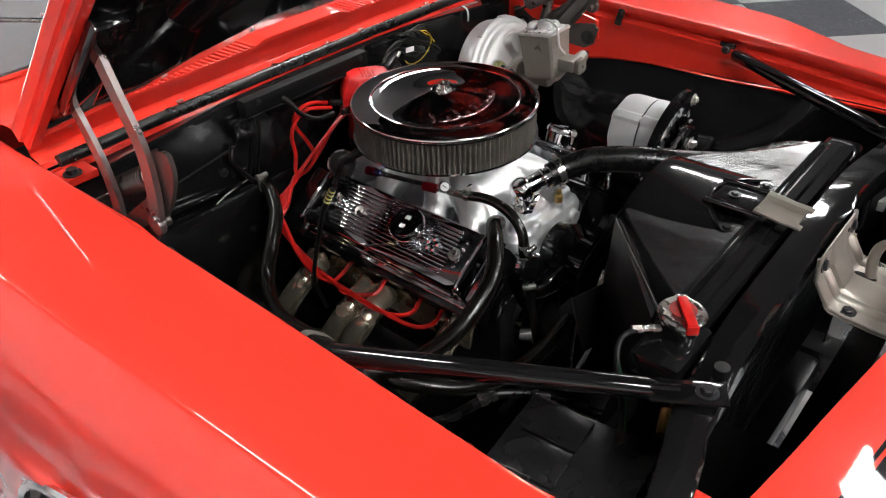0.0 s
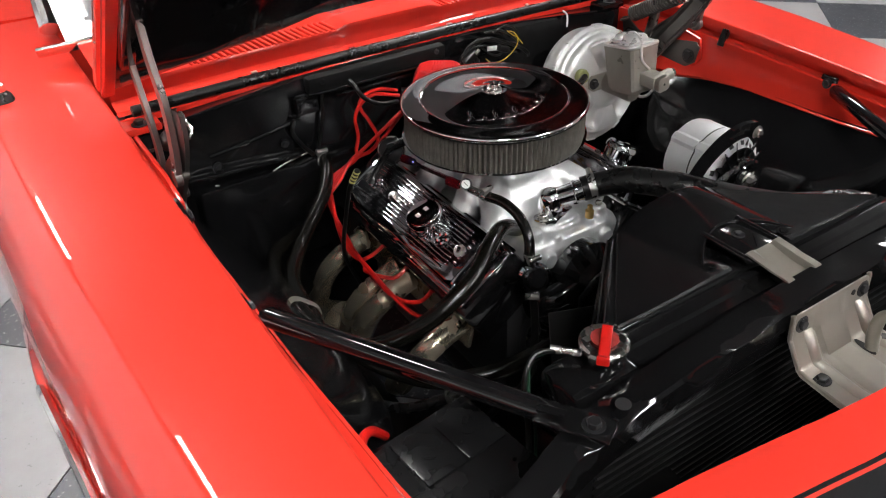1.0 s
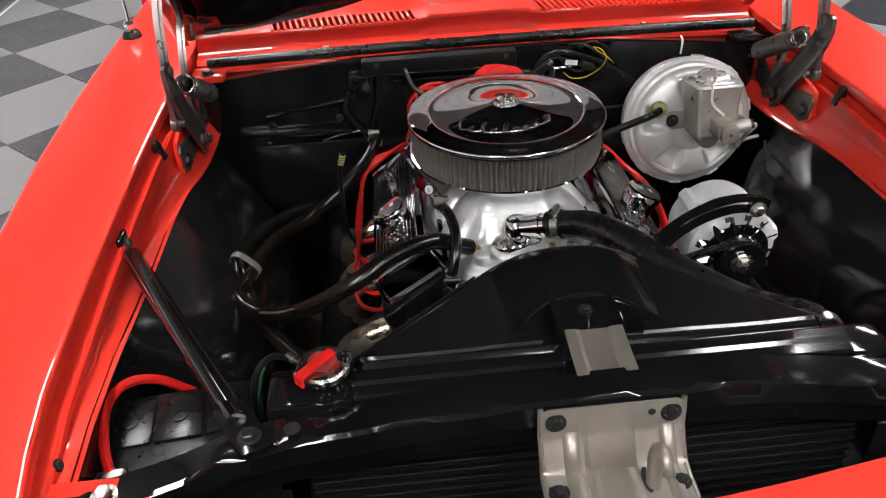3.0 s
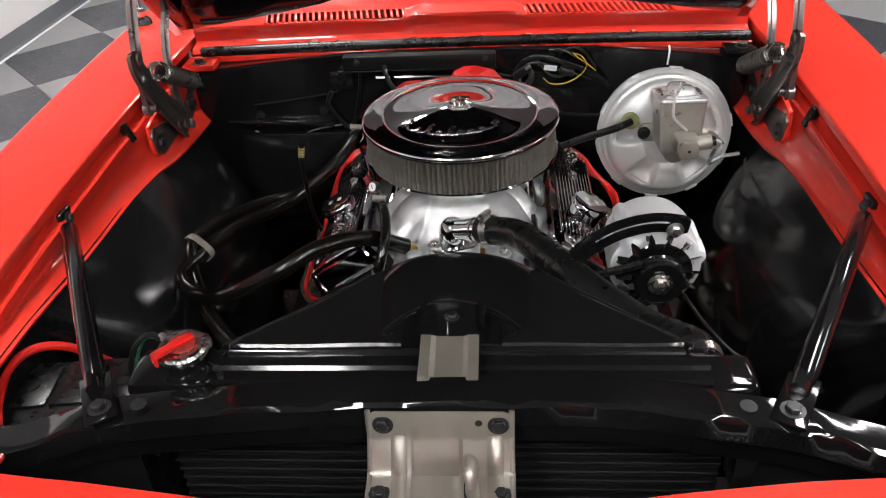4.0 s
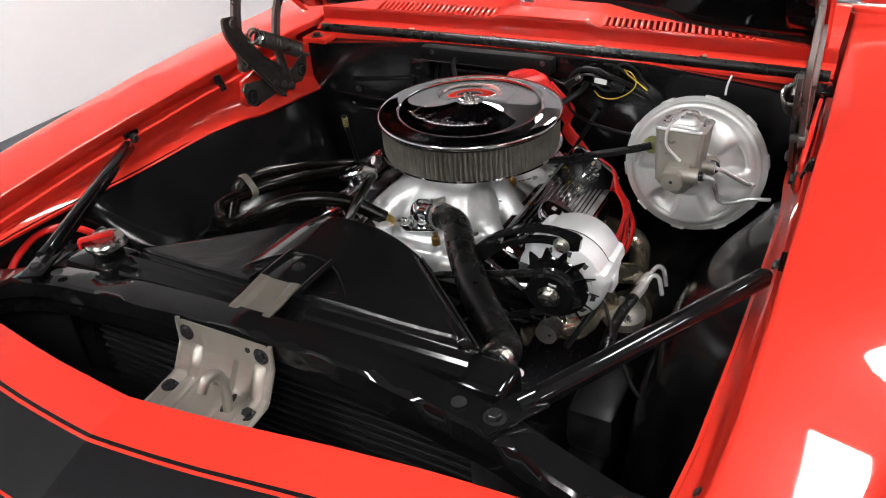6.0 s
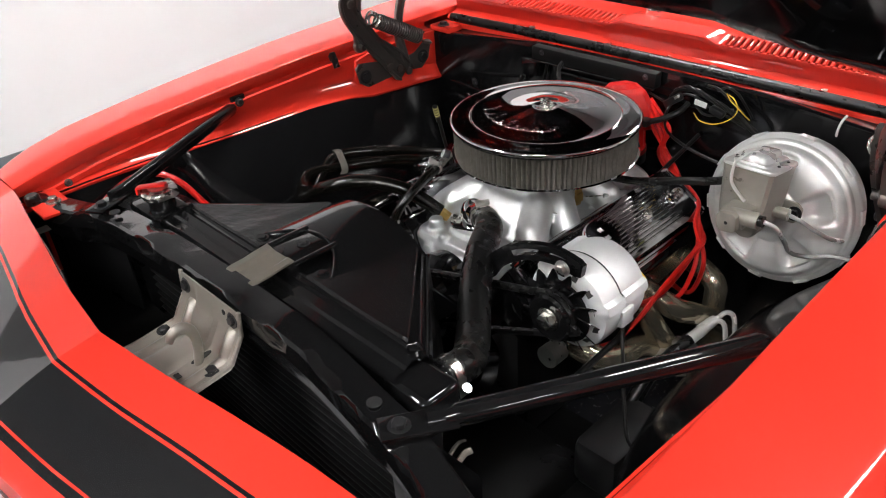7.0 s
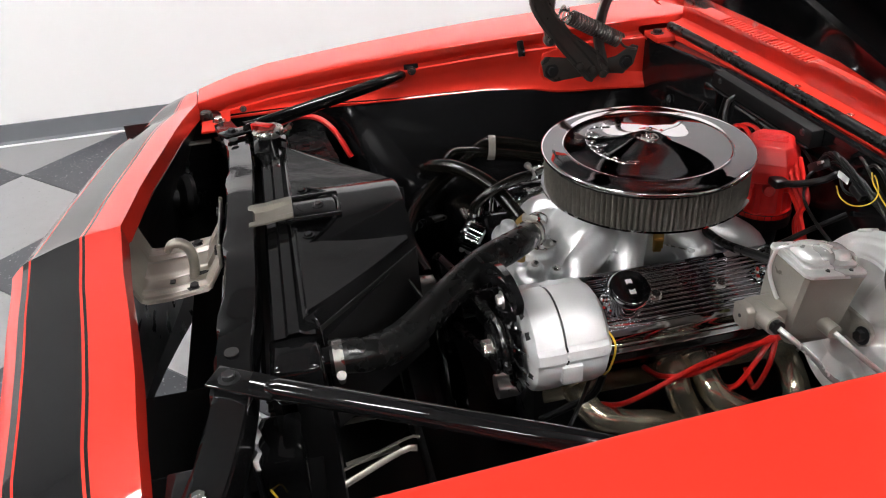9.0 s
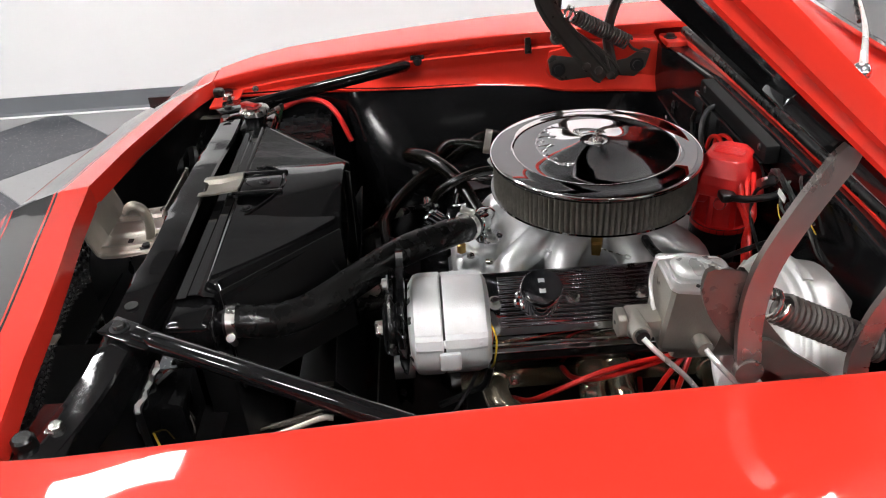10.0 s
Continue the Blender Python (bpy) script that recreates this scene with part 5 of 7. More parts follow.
def distributor():
    t = thing("distributor", (0.03, 0.235, 0.60), "large red distributor cap behind the air cleaner", "distributor")
    c = (0.024, 0.236)
    part("housing", lathe([(0, -0.1), (0.03, -0.1), (0.035, 0.0), (0.052, 0.01), (0.052, 0.04), (0, 0.04)], axis((c[0], c[1], 0.69), (0, 0, 1)), 28), SATIN, t, "dark distributor body")

    def flutes(r, z, a):
        return (r + (0.0035 if math.cos(8 * a) > 0.2 and 0.012 < z < 0.080 else 0.0), z)

    part("cap", lathe([(0.048, 0.0), (0.052, 0.004), (0.052, 0.012), (0.046, 0.015), (0.044, 0.050), (0.043, 0.072), (0.040, 0.076), (0.0, 0.078)], axis((c[0], c[1], 0.717), (0, 0, 1)), 64, None, flutes), REDCAP, t)
    # faceted cover: wide skirt, slanted facets, flat grooved crown
    m = Matrix.Translation((c[0], c[1], 0.0)) @ Matrix.Rotation(-0.62, 4, "Z")
    plan = [(-1.0, -0.52), (-0.52, -1.0), (0.60, -1.0), (1.0, -0.62), (1.0, 0.62), (0.60, 1.0), (-0.52, 1.0), (-1.0, 0.52)]
    secs = [[m @ Vector((a * p, b * q, z)) for p, q in plan] for a, b, z in ((0.042, 0.040, 0.788), (0.057, 0.050, 0.794), (0.058, 0.051, 0.815), (0.054, 0.047, 0.830), (0.042, 0.035, 0.854), (0.039, 0.032, 0.856))]
    own = loft(secs)
    bmesh.ops.bevel(own, geom=[e for e in own.edges if e.calc_face_angle(0) > 0.3], offset=0.0016, segments=1, profile=0.5, affect="EDGES")
    top = part("coil_cover", own, REDCAP, t, "faceted red coil cover", angle=0.15)
    for k in range(5):
        part("cover_groove", box((0, 0, 0), (0.0024, 0.050, 0.003), 0.0008, m @ Matrix.Translation((-0.012 + 0.006 * k, 0, 0.8570))), REDCAP, top)
    for k in range(8):
        a = k * math.pi / 4 + 0.3
        part("tower", lathe([(0.011, -0.004), (0.010, 0.014), (0.0085, 0.018), (0, 0.018)], axis((c[0] + 0.046 * math.cos(a), c[1] + 0.046 * math.sin(a), 0.781), (math.cos(a), math.sin(a), 0.25)), 12), REDCAP, t)
    for k in (3, 4, 5):
        a = k * math.pi / 4 + 0.1
        e = Vector((c[0] + 0.058 * math.cos(a), c[1] + 0.050 * math.sin(a), 0.797))
        part("wire_boot", tube([e, e + Vector((math.cos(a) * 0.028, math.sin(a) * 0.028, 0.004))], [0.0085, 0.0062], 12, 1, bend=False), RUBBER, t, "black wire boot")
    part("feed_plug", box((c[0] + 0.064, c[1] - 0.022, 0.806), (0.026, 0.024, 0.014), 0.003), SATIN, t, "black feed plug")
    part("feed_lead", tube([(c[0] + 0.070, c[1] - 0.020, 0.806), (0.120, 0.232, 0.815), (0.140, 0.258, 0.828), (0.142, 0.280, 0.836)], 0.006, 10, 5), DARKWIRE, t)


distributor()


def header(s):
    t = thing("exhaust_header", (s * 0.30, 0.02, 0.50), "heat-tinted steel exhaust header tubes", "exhaust header", "exhaust headers")
    part("header_flange", box((0, 0, 0), (0.010, 0.47, 0.055), 0.003, Matrix.Translation((s * 0.216, 0.01 if s < 0 else -0.01, 0.572 if s > 0 else 0.555)) @ Matrix.Rotation(s * radians(-12), 4, "Y")), HEADER, t)
    ports = ((-0.195, [(0.216, 0, 0.567), (0.255, 0, 0.565), (0.283, 0.016, 0.551), (0.292, 0.066, 0.535), (0.285, 0.126, 0.512), (0.285, 0.21, 0.46)]),
             (-0.033, [(0.216, 0, 0.585), (0.250, 0, 0.586), (0.277, -0.006, 0.572), (0.291, 0.008, 0.538), (0.298, 0.034, 0.495), (0.300, 0.09, 0.42)]),
             (0.010, [(0.216, 0, 0.583), (0.250, 0, 0.583), (0.282, 0.0, 0.574), (0.306, 0.014, 0.556), (0.322, 0.056, 0.530), (0.330, 0.12, 0.48), (0.33, 0.19, 0.41)]),
             (0.168, [(0.216, 0, 0.562), (0.250, 0, 0.566), (0.288, -0.010, 0.561), (0.312, -0.014, 0.542), (0.315, -0.018, 0.503), (0.312, -0.008, 0.43)]))
    if s < 0:
        ports = tuple((y, [(0.216, 0, 0.572), (0.246, -0.004, 0.568), (0.284, -0.008, 0.556), (0.310, -0.002, 0.534), (0.322, 0.016, 0.498), (0.322, 0.05, 0.44), (0.315, 0.09, 0.40)]) for y in (-0.200, -0.058, -0.012, 0.120))
    drop, back = (0.0, 0.0) if s > 0 else (-0.006, 0.030)
    for y, pts in ports:
        off = y + (back if y > -0.1 else 0.005)
        path = [(s * x, off + dy, z + drop) for x, dy, z in pts]
        part("primary_tube", tube(path, 0.0215, 20, 6), HEADER, t)
        part("weld_ring", lathe([(0.0205, -0.006), (0.0245, -0.002), (0.0250, 0.003), (0.022, 0.007), (0.0205, -0.006)], axis(Vector(path[0]) + Vector((s * 0.016, 0, 0)), (s, 0, 0)), 20), HEADER, t)
        part("flange_bolt", hexbolt((s * 0.224, off + 0.034, pts[0][2] + drop - 0.004), (s, 0, 0.2), 0.007, 0.010), STEEL, t)
    part("collector", tube([(s * 0.31, 0.12, 0.39), (s * 0.32, 0.24, 0.34), (s * 0.32, 0.4, 0.28)], [0.05, 0.04, 0.035], 18, 4), HEADER, t)


header(-1)
header(1)


def wires(name, label, paths, r, material, cat, group=""):
    t = thing(name, paths[0][0], label, cat, group)
    for p in paths:
        part("wire", tube(p, r, 8, 6), material, t)
    return t


R = []
TOPS = ([(-0.060, 0.262, 0.802), (-0.097, 0.270, 0.812), (-0.120, 0.270, 0.816), (-0.150, 0.270, 0.803), (-0.165, 0.270, 0.775), (-0.162, 0.270, 0.735), (-0.172, 0.265, 0.708)],
        [(-0.055, 0.280, 0.806), (-0.095, 0.285, 0.818), (-0.130, 0.284, 0.814), (-0.148, 0.278, 0.795), (-0.130, 0.271, 0.755), (-0.116, 0.268, 0.714), (-0.140, 0.264, 0.694)],
        [(-0.030, 0.240, 0.792), (-0.062, 0.250, 0.772), (-0.110, 0.256, 0.738), (-0.160, 0.260, 0.704)],
        [(-0.020, 0.270, 0.780), (-0.060, 0.274, 0.745), (-0.100, 0.272, 0.712), (-0.145, 0.264, 0.692)])
for k, (e, tops) in enumerate(zip((0.06, -0.03, -0.12, -0.17), TOPS)):
    q = 0.006 * (k - 1.5)
    R.append(tops + [(-0.182 - q * 0.2, 0.258, 0.691 + q * 0.4), (-0.246 + q * 0.5, 0.222 - q, 0.678), (-0.276, 0.192 + q, 0.648), (-0.288 + q * 0.5, 0.12, 0.606 + q * 0.3), (-0.290, max(e, 0.03) + 0.01 + q, 0.592 + q * 0.4)] + ([(-0.296 + q * 0.3, e + 0.04, 0.590)] if e < 0 else []) + [(-0.262, e, 0.584), (-0.228, e, 0.598)])
wires("spark_plug_wires", "bundle of red spark plug wires on the passenger bank", R, 0.0041, REDWIRE, "spark plug wires", "spark plug wires")
L = []
for k, ends in enumerate(([(0.302, 0.055, 0.655), (0.306, -0.028, 0.640), (0.302, -0.100, 0.604), (0.285, -0.140, 0.572), (0.250, -0.165, 0.548)],
                          [(0.300, 0.060, 0.648), (0.306, -0.010, 0.632), (0.298, -0.045, 0.618), (0.270, -0.070, 0.600), (0.235, -0.080, 0.592)],
                          [(0.300, 0.085, 0.640), (0.304, 0.066, 0.612), (0.294, 0.052, 0.570), (0.270, 0.045, 0.552), (0.235, 0.050, 0.555)],
                          [(0.305, 0.098, 0.645), (0.312, 0.088, 0.610), (0.300, 0.085, 0.565), (0.275, 0.095, 0.545), (0.240, 0.105, 0.548)])):
    q = 0.007 * (k - 1.5)
    L.append([(0.070, 0.225 + 0.012 * k, 0.835), (0.098 + q, 0.240 + q, 0.806), (0.117 + q, 0.246, 0.772 + q), (0.118 - q, 0.246, 0.735), (0.150 - q, 0.236, 0.706), (0.197 - q, 0.206 + q, 0.692 + q), (0.240, 0.172 + q, 0.680 + q), (0.278 - q, 0.128, 0.664 + q)] + ends)
wires("spark_plug_wires", "bundle of red spark plug wires on the driver bank", L, 0.0044, REDWIRE, "spark plug wires", "spark plug wires")


def alternator():
    t = thing("alternator", (0.300, -0.27, 0.68), "silver alternator with a black slotted fan and pulley", "alternator")
    c = (0.308, -0.322, 0.753)
    back = (0, 1, 0)

    def lug(r, z, a):
        return (r + (0.006 if abs(math.sin(a * 1.5 + 0.4)) > 0.985 and r > 0.05 else 0), z)

    part("front_case", lathe([(0.03, 0.004), (0.055, 0.006), (0.068, 0.014), (0.0705, 0.022), (0.0705, 0.050), (0.069, 0.052)], axis(c, back), 72, None, lug), ALT, t)
    part("case_joint", lathe([(0.066, 0.049), (0.0690, 0.0505), (0.0690, 0.0565), (0.066, 0.058)], axis(c, back), 60), SATIN, t)
    part("rear_case", lathe([(0.069, 0.055), (0.0695, 0.056), (0.0695, 0.100), (0.066, 0.112), (0.055, 0.119), (0.0, 0.121)], axis(c, back), 72, None, lug), ALT, t)
    for k in range(3):
        a = k * 2 * math.pi / 3 + 0.25
        part("through_bolt_boss", tube([(c[0] + 0.070 * math.cos(a), c[1] + 0.018, c[2] + 0.070 * math.sin(a)), (c[0] + 0.070 * math.cos(a), c[1] + 0.105, c[2] + 0.070 * math.sin(a))], 0.0055, 12, 1, bend=False), ALT, t)
    f = part("fan_plate", lathe([(0, -0.004), (0.050, -0.004), (0.052, -0.002), (0.050, 0.0), (0, 0.0)], axis(c, back), 40), BLACK, t, "black cooling fan")
    for k in range(14):
        a = 2 * math.pi * k / 14
        m = axis(c, back) @ Matrix.Rotation(a, 4, "Z") @ Matrix.Translation((0, 0, -0.004)) @ Matrix.Rotation(0.75, 4, "X")
        part("fan_vane", prism([(0.032, -0.010), (0.054, -0.0095), (0.0665, -0.001), (0.068, 0.0025), (0.056, 0.006), (0.034, 0.007)], 0.0018, m), BLACK, f)
    for k in range(12):
        a = 2 * math.pi * (k + 0.5) / 12
        m = axis(c, back) @ Matrix.Rotation(a, 4, "Z") @ Matrix.Translation((0.0585, 0, 0.0098)) @ Matrix.Rotation(-0.62, 4, "Y")
        # dark block on the closed case paints the shade in a window
        part("case_window", box((0, 0, 0), (0.012, 0.011, 0.003), 0.001, m), INTERIOR, t, "dark cooling window")
    p = part("pulley", lathe([(0, -0.026), (0.016, -0.026), (0.020, -0.030), (0.034, -0.031), (0.038, -0.028), (0.030, -0.021), (0.030, -0.017), (0.038, -0.010), (0.038, -0.006), (0, -0.005)], axis(c, back), 40), BLACK, t, "black belt pulley")
    part("shaft_nut", hexbolt((c[0], c[1] - 0.030, c[2]), (0, -1, 0), 0.012, 0.014), STEEL, p, "zinc shaft nut")
    # flat curved arm with a long slot
    spine = smooth_path([(0.168, -0.334, 0.760), (0.186, -0.334, 0.788), (0.214, -0.332, 0.813), (0.252, -0.330, 0.833), (0.298, -0.328, 0.842), (0.345, -0.328, 0.836)], 5)
    bm = bmesh.new()
    rings = []
    for i, p in enumerate(spine):
        d = (spine[min(i + 1, len(spine) - 1)] - spine[max(i - 1, 0)]).normalized()
        o = Vector((-d.z, 0, d.x))
        w = 0.0135 * (0.7 if i in (0, len(spine) - 1) else 1.0)
        rings.append([bm.verts.new(p + o * q) for q in (-w, -0.0046, 0.0046, w)])
    for i, (a, b) in enumerate(zip(rings, rings[1:])):
        for k in range(3):
            if k != 1 or i < 10 or i > 21:
                bm.faces.new((a[k], a[k + 1], b[k + 1], b[k]))
    bmesh.ops.recalc_face_normals(bm, faces=bm.faces)
    bmesh.ops.solidify(bm, geom=list(bm.faces), thickness=0.010)
    part("adjuster_arm", bm, BLACK, t, "curved black adjuster arm with a slot")
    part("arm_bolt", hexbolt((0.322, -0.340, 0.8395), (0, -1, 0), 0.008, 0.008), STEEL, t)
    part("rear_lug", box((0.375, -0.262, 0.742), (0.016, 0.030, 0.030), 0.004), ALT, t)
    part("mount_bracket", box((0.25, -0.30, 0.68), (0.07, 0.012, 0.05), 0.003), BLACK, t)
    part("pivot_bolt", lathe([(0, 0), (0.018, 0), (0.018, 0.03), (0, 0.03)], axis((0.300, -0.345, 0.672), (0, 1, 0)), 18), STEEL, t)
    part("red_lead", tube([(0.335, -0.212, 0.785), (0.355, -0.203, 0.765), (0.352, -0.206, 0.735)], 0.0025, 8, 5), REDWIRE, t)
    part("yellow_lead", tube([(0.33, -0.213, 0.792), (0.365, -0.198, 0.770), (0.362, -0.20, 0.725), (0.350, -0.205, 0.70)], 0.0014, 8, 5), YELLOW, t)
    part("loom", tube([(0.352, -0.205, 0.705), (0.345, -0.215, 0.665), (0.330, -0.245, 0.635), (0.31, -0.28, 0.60)], 0.0055, 8, 6), DARKWIRE, t)


alternator()


# ---------------------------------------------------------------- brakes
def booster():
    t = thing("brake_booster", (0.403, 0.29, 0.746), "round silver brake booster on the firewall", "brake booster")
    d = Vector((0.0, -1, 0.15)).normalized()
    c = Vector((0.403, 0.150, 0.746))

    def pressed(r, z, a):
        """Rounded pads standing between radial valleys on the dished face."""
        if 0.048 < r < 0.108:
            k = 0.5 + 0.5 * math.cos(5 * a + 1.1)
            pad = 1 / (1 + math.exp(-(k - 0.40) * 16))
            u = (r - 0.048) / 0.060
            inner = math.sin(math.pi * min(1.0, u * 1.15)) ** 0.7 if u < 0.87 else max(0.0, (1 - u) / 0.13) * 0.39
            return (r, z - 0.016 * (1 - pad) * inner + 0.003 * pad * inner)
        return (r, z)

    radii = [0.050 + 0.003 * k for k in range(20)]
    prof = [(0.0, 0.036), (0.03, 0.036), (0.040, 0.035), (0.046, 0.031), (0.048, 0.029)] + [(r, 0.0285 - 0.012 * ((r - 0.048) / 0.062) ** 2.4) for r in radii]
    prof += [(0.1105, 0.0145), (0.1135, 0.0110), (0.1155, 0.0060), (0.1175, 0.0035), (0.1200, 0.0030), (0.1225, 0.0015), (0.1240, -0.003), (0.1255, -0.0065), (0.1320, -0.008), (0.1335, -0.012), (0.132, -0.019), (0.125, -0.021), (0.122, -0.06), (0.09, -0.085), (0.05, -0.10), (0, -0.10)]
    part("shell", lathe(prof, axis(c, d), 180, None, pressed), ZINC, t, "pressed silver-plated shell", angle=1.0)
    m = axis(c, d)
    for k in range(10):
        a = 2 * math.pi * k / 10 + 0.2
        part("crimp_tab", box((0, 0, 0), (0.005, 0.026, 0.014), 0.002, m @ Matrix.Rotation(a, 4, "Z") @ Matrix.Translation((0.1325, 0, -0.013))), ZINC, t)
    part("grommet", lathe([(0.016, 0.0), (0.0165, 0.010), (0.014, 0.014), (0.006, 0.0145), (0.004, 0.013), (0.0, 0.013)], axis((0.329, 0.130, 0.791), d), 24), OLIVE, t, "olive-yellow check-valve grommet")
    part("mount_tube", tube([c - d * 0.09, c - d * 0.16], 0.04, 18, 1, bend=False), BLACK, t)
    h = thing("vacuum_hose", (0.33, 0.11, 0.79), "black vacuum hose from booster to engine", "hose")
    part("hose_length", tube([(0.329, 0.114, 0.795), (0.300, 0.102, 0.788), (0.240, 0.092, 0.773), (0.165, 0.080, 0.753), (0.10, 0.080, 0.742)], 0.0075, 10, 6), RUBBER, h)


booster()


def master():
    t = thing("master_cylinder", (0.405, 0.05, 0.75), "grey cast-iron master cylinder with a silver lid", "master cylinder")
    # reservoir: a tapered box
    own = bmesh.new()
    lay = [(0.772, 0.028, 0.032), (0.782, 0.034, 0.038), (0.812, 0.0370, 0.0405), (0.862, 0.0400, 0.0425), (0.8725, 0.0415, 0.0440)]
    cx, cy = 0.400, 0.055
    tilt = Matrix.Translation((cx, 0.060, 0.868)) @ Matrix.Rotation(-radians(8.5), 4, "X") @ Matrix.Translation((-cx, -0.060, -0.872))
    rings = [[own.verts.new(tilt @ Vector((cx + sx * a, cy + sy * b, z))) for sx, sy in ((-1, -0.9), (-0.86, -1), (0.86, -1), (1, -0.9), (1, 0.9), (0.86, 1), (-0.86, 1), (-1, 0.9))] for z, a, b in lay]
    for p, q in zip(rings, rings[1:]):
        for k in range(8):
            own.faces.new((p[k], p[(k + 1) % 8], q[(k + 1) % 8], q[k]))
    own.faces.new(rings[0][::-1])
    own.faces.new(rings[-1])
    part("reservoir", own, IRON, t, angle=0.45)
    lid = part("lid", prism([(-0.0435, -0.038), (-0.037, -0.0455), (0.037, -0.0455), (0.0435, -0.038), (0.0435, 0.038), (0.037, 0.0455), (-0.037, 0.0455), (-0.0435, 0.038)], 0.006, tilt @ Matrix.Translation((cx, cy, 0.8730)), 0.002), SILVER, t, "stamped silver lid")
    for y, hx, hy, tall in ((-0.012, 0.025, 0.024, 0.0150), (0.0245, 0.019, 0.013, 0.0120)):
        own = loft([[tilt @ Vector(p) for p in rounded(hx * f, hy * f, cx, cy + y, 0.8825 + tall * h, 3.0)] for f, h in ((1.0, 0.0), (0.97, 0.35), (0.88, 0.68), (0.70, 0.90), (0.40, 0.98), (0.06, 1.0))])
        part("lid_dome", own, SILVER, lid, angle=1.0)
    part("lid_step", prism([(-0.030, -0.032), (-0.024, -0.039), (0.024, -0.039), (0.030, -0.032), (0.030, 0.032), (0.024, 0.039), (-0.024, 0.039), (-0.030, 0.032)], 0.005, tilt @ Matrix.Translation((cx, cy, 0.8790)), 0.002), SILVER, lid)
    part("bail_wire", tube([tilt @ Vector(p) for p in ((cx + 0.008, cy - 0.046, 0.824), (cx + 0.002, cy - 0.048, 0.829), (cx - 0.018, cy - 0.050, 0.850), (cx - 0.019, cy - 0.050, 0.880), (cx - 0.014, cy - 0.044, 0.889), (cx - 0.004, cy - 0.020, 0.8985), (cx + 0.001, cy - 0.004, 0.8990), (cx + 0.004, cy + 0.012, 0.8950), (cx + 0.010, cy + 0.040, 0.8880), (cx + 0.010, cy + 0.048, 0.870))], 0.0026, 8, 5), SILVER, t, "bent wire bail")
    part("bore", lathe([(0, -0.020), (0.018, -0.020), (0.021, -0.014), (0.023, 0.09), (0.040, 0.092), (0.040, 0.10), (0, 0.10)], axis((cx, cy - 0.004, 0.765), (0, 1, 0)), 26), IRON, t, "cast-iron bore")
    own = prism([(-0.056, -0.010), (-0.046, -0.018), (0.046, -0.018), (0.056, -0.010), (0.056, 0.010), (0.046, 0.018), (-0.046, 0.018), (-0.056, 0.010)], 0.008, axis((cx, 0.120, 0.770), (0, -1, 0.15)), 0.002)
    part("mount_flange", own, IRON, t)
    for q in (-1, 1):
        part("mount_nut", hexbolt((cx + q * 0.046, 0.111, 0.772), (0, -1, 0.15), 0.008, 0.010), BOLT, t, "dark mounting nut")
    part("valve_body", box((0.406, -0.008, 0.810), (0.042, 0.052, 0.028), 0.006), IRON, t)
    part("valve_barrel", tube([(0.400, -0.022, 0.812), (0.446, -0.022, 0.817)], 0.0128, 18, 1, bend=False), IRON, t)
    part("valve_plug", prism([(-0.0165, -0.0105), (-0.0105, -0.0165), (0.0105, -0.0165), (0.0165, -0.0105), (0.0165, 0.0105), (0.0105, 0.0165), (-0.0105, 0.0165), (-0.0165, 0.0105)], 0.012, Matrix.Translation((0.405, -0.034, 0.810)) @ Matrix.Rotation(radians(90), 4, "X") @ Matrix.Rotation(0.12, 4, "Z"), 0.002), LATCH, t, "square steel plug")
    part("plug_dimple", lathe([(0, 0), (0.003, 0), (0.002, 0.001), (0, 0.001)], axis((0.405, -0.0465, 0.810), (0, -1, 0)), 12), BOLT, t)
    part("port_bush", tube([(0.444, -0.023, 0.818), (0.453, -0.023, 0.819)], 0.009, 14, 1, bend=False), RUBBER, t, "black port bush")
    part("rear_port", tube([(0.430, 0.054, 0.798), (0.458, 0.056, 0.798)], 0.010, 14, 1, bend=False), IRON, t)
    part("brake_line", tube([(0.453, -0.023, 0.819), (0.466, -0.008, 0.806), (0.468, 0.030, 0.766), (0.472, 0.058, 0.732), (0.490, 0.098, 0.712), (0.515, 0.120, 0.712), (0.55, 0.135, 0.71)], 0.0036, 10, 6), SILVER, t, "silver steel brake line")
    part("brake_line", tube([(0.458, 0.056, 0.798), (0.474, 0.066, 0.788), (0.492, 0.090, 0.765), (0.510, 0.120, 0.742), (0.518, 0.150, 0.728), (0.515, 0.19, 0.70)], 0.0036, 10, 6), SILVER, t, "silver steel brake line")
    for sy in (-1, 1):
        for y in (-0.012, 0.022):
            part("lid_rivet", lathe([(0, 0), (0.003, 0), (0.002, 0.002), (0, 0.002)], tilt @ axis((cx + sy * 0.0340, cy + y, 0.8800), (0, 0, 1)), 10), BOLT, lid)


master()


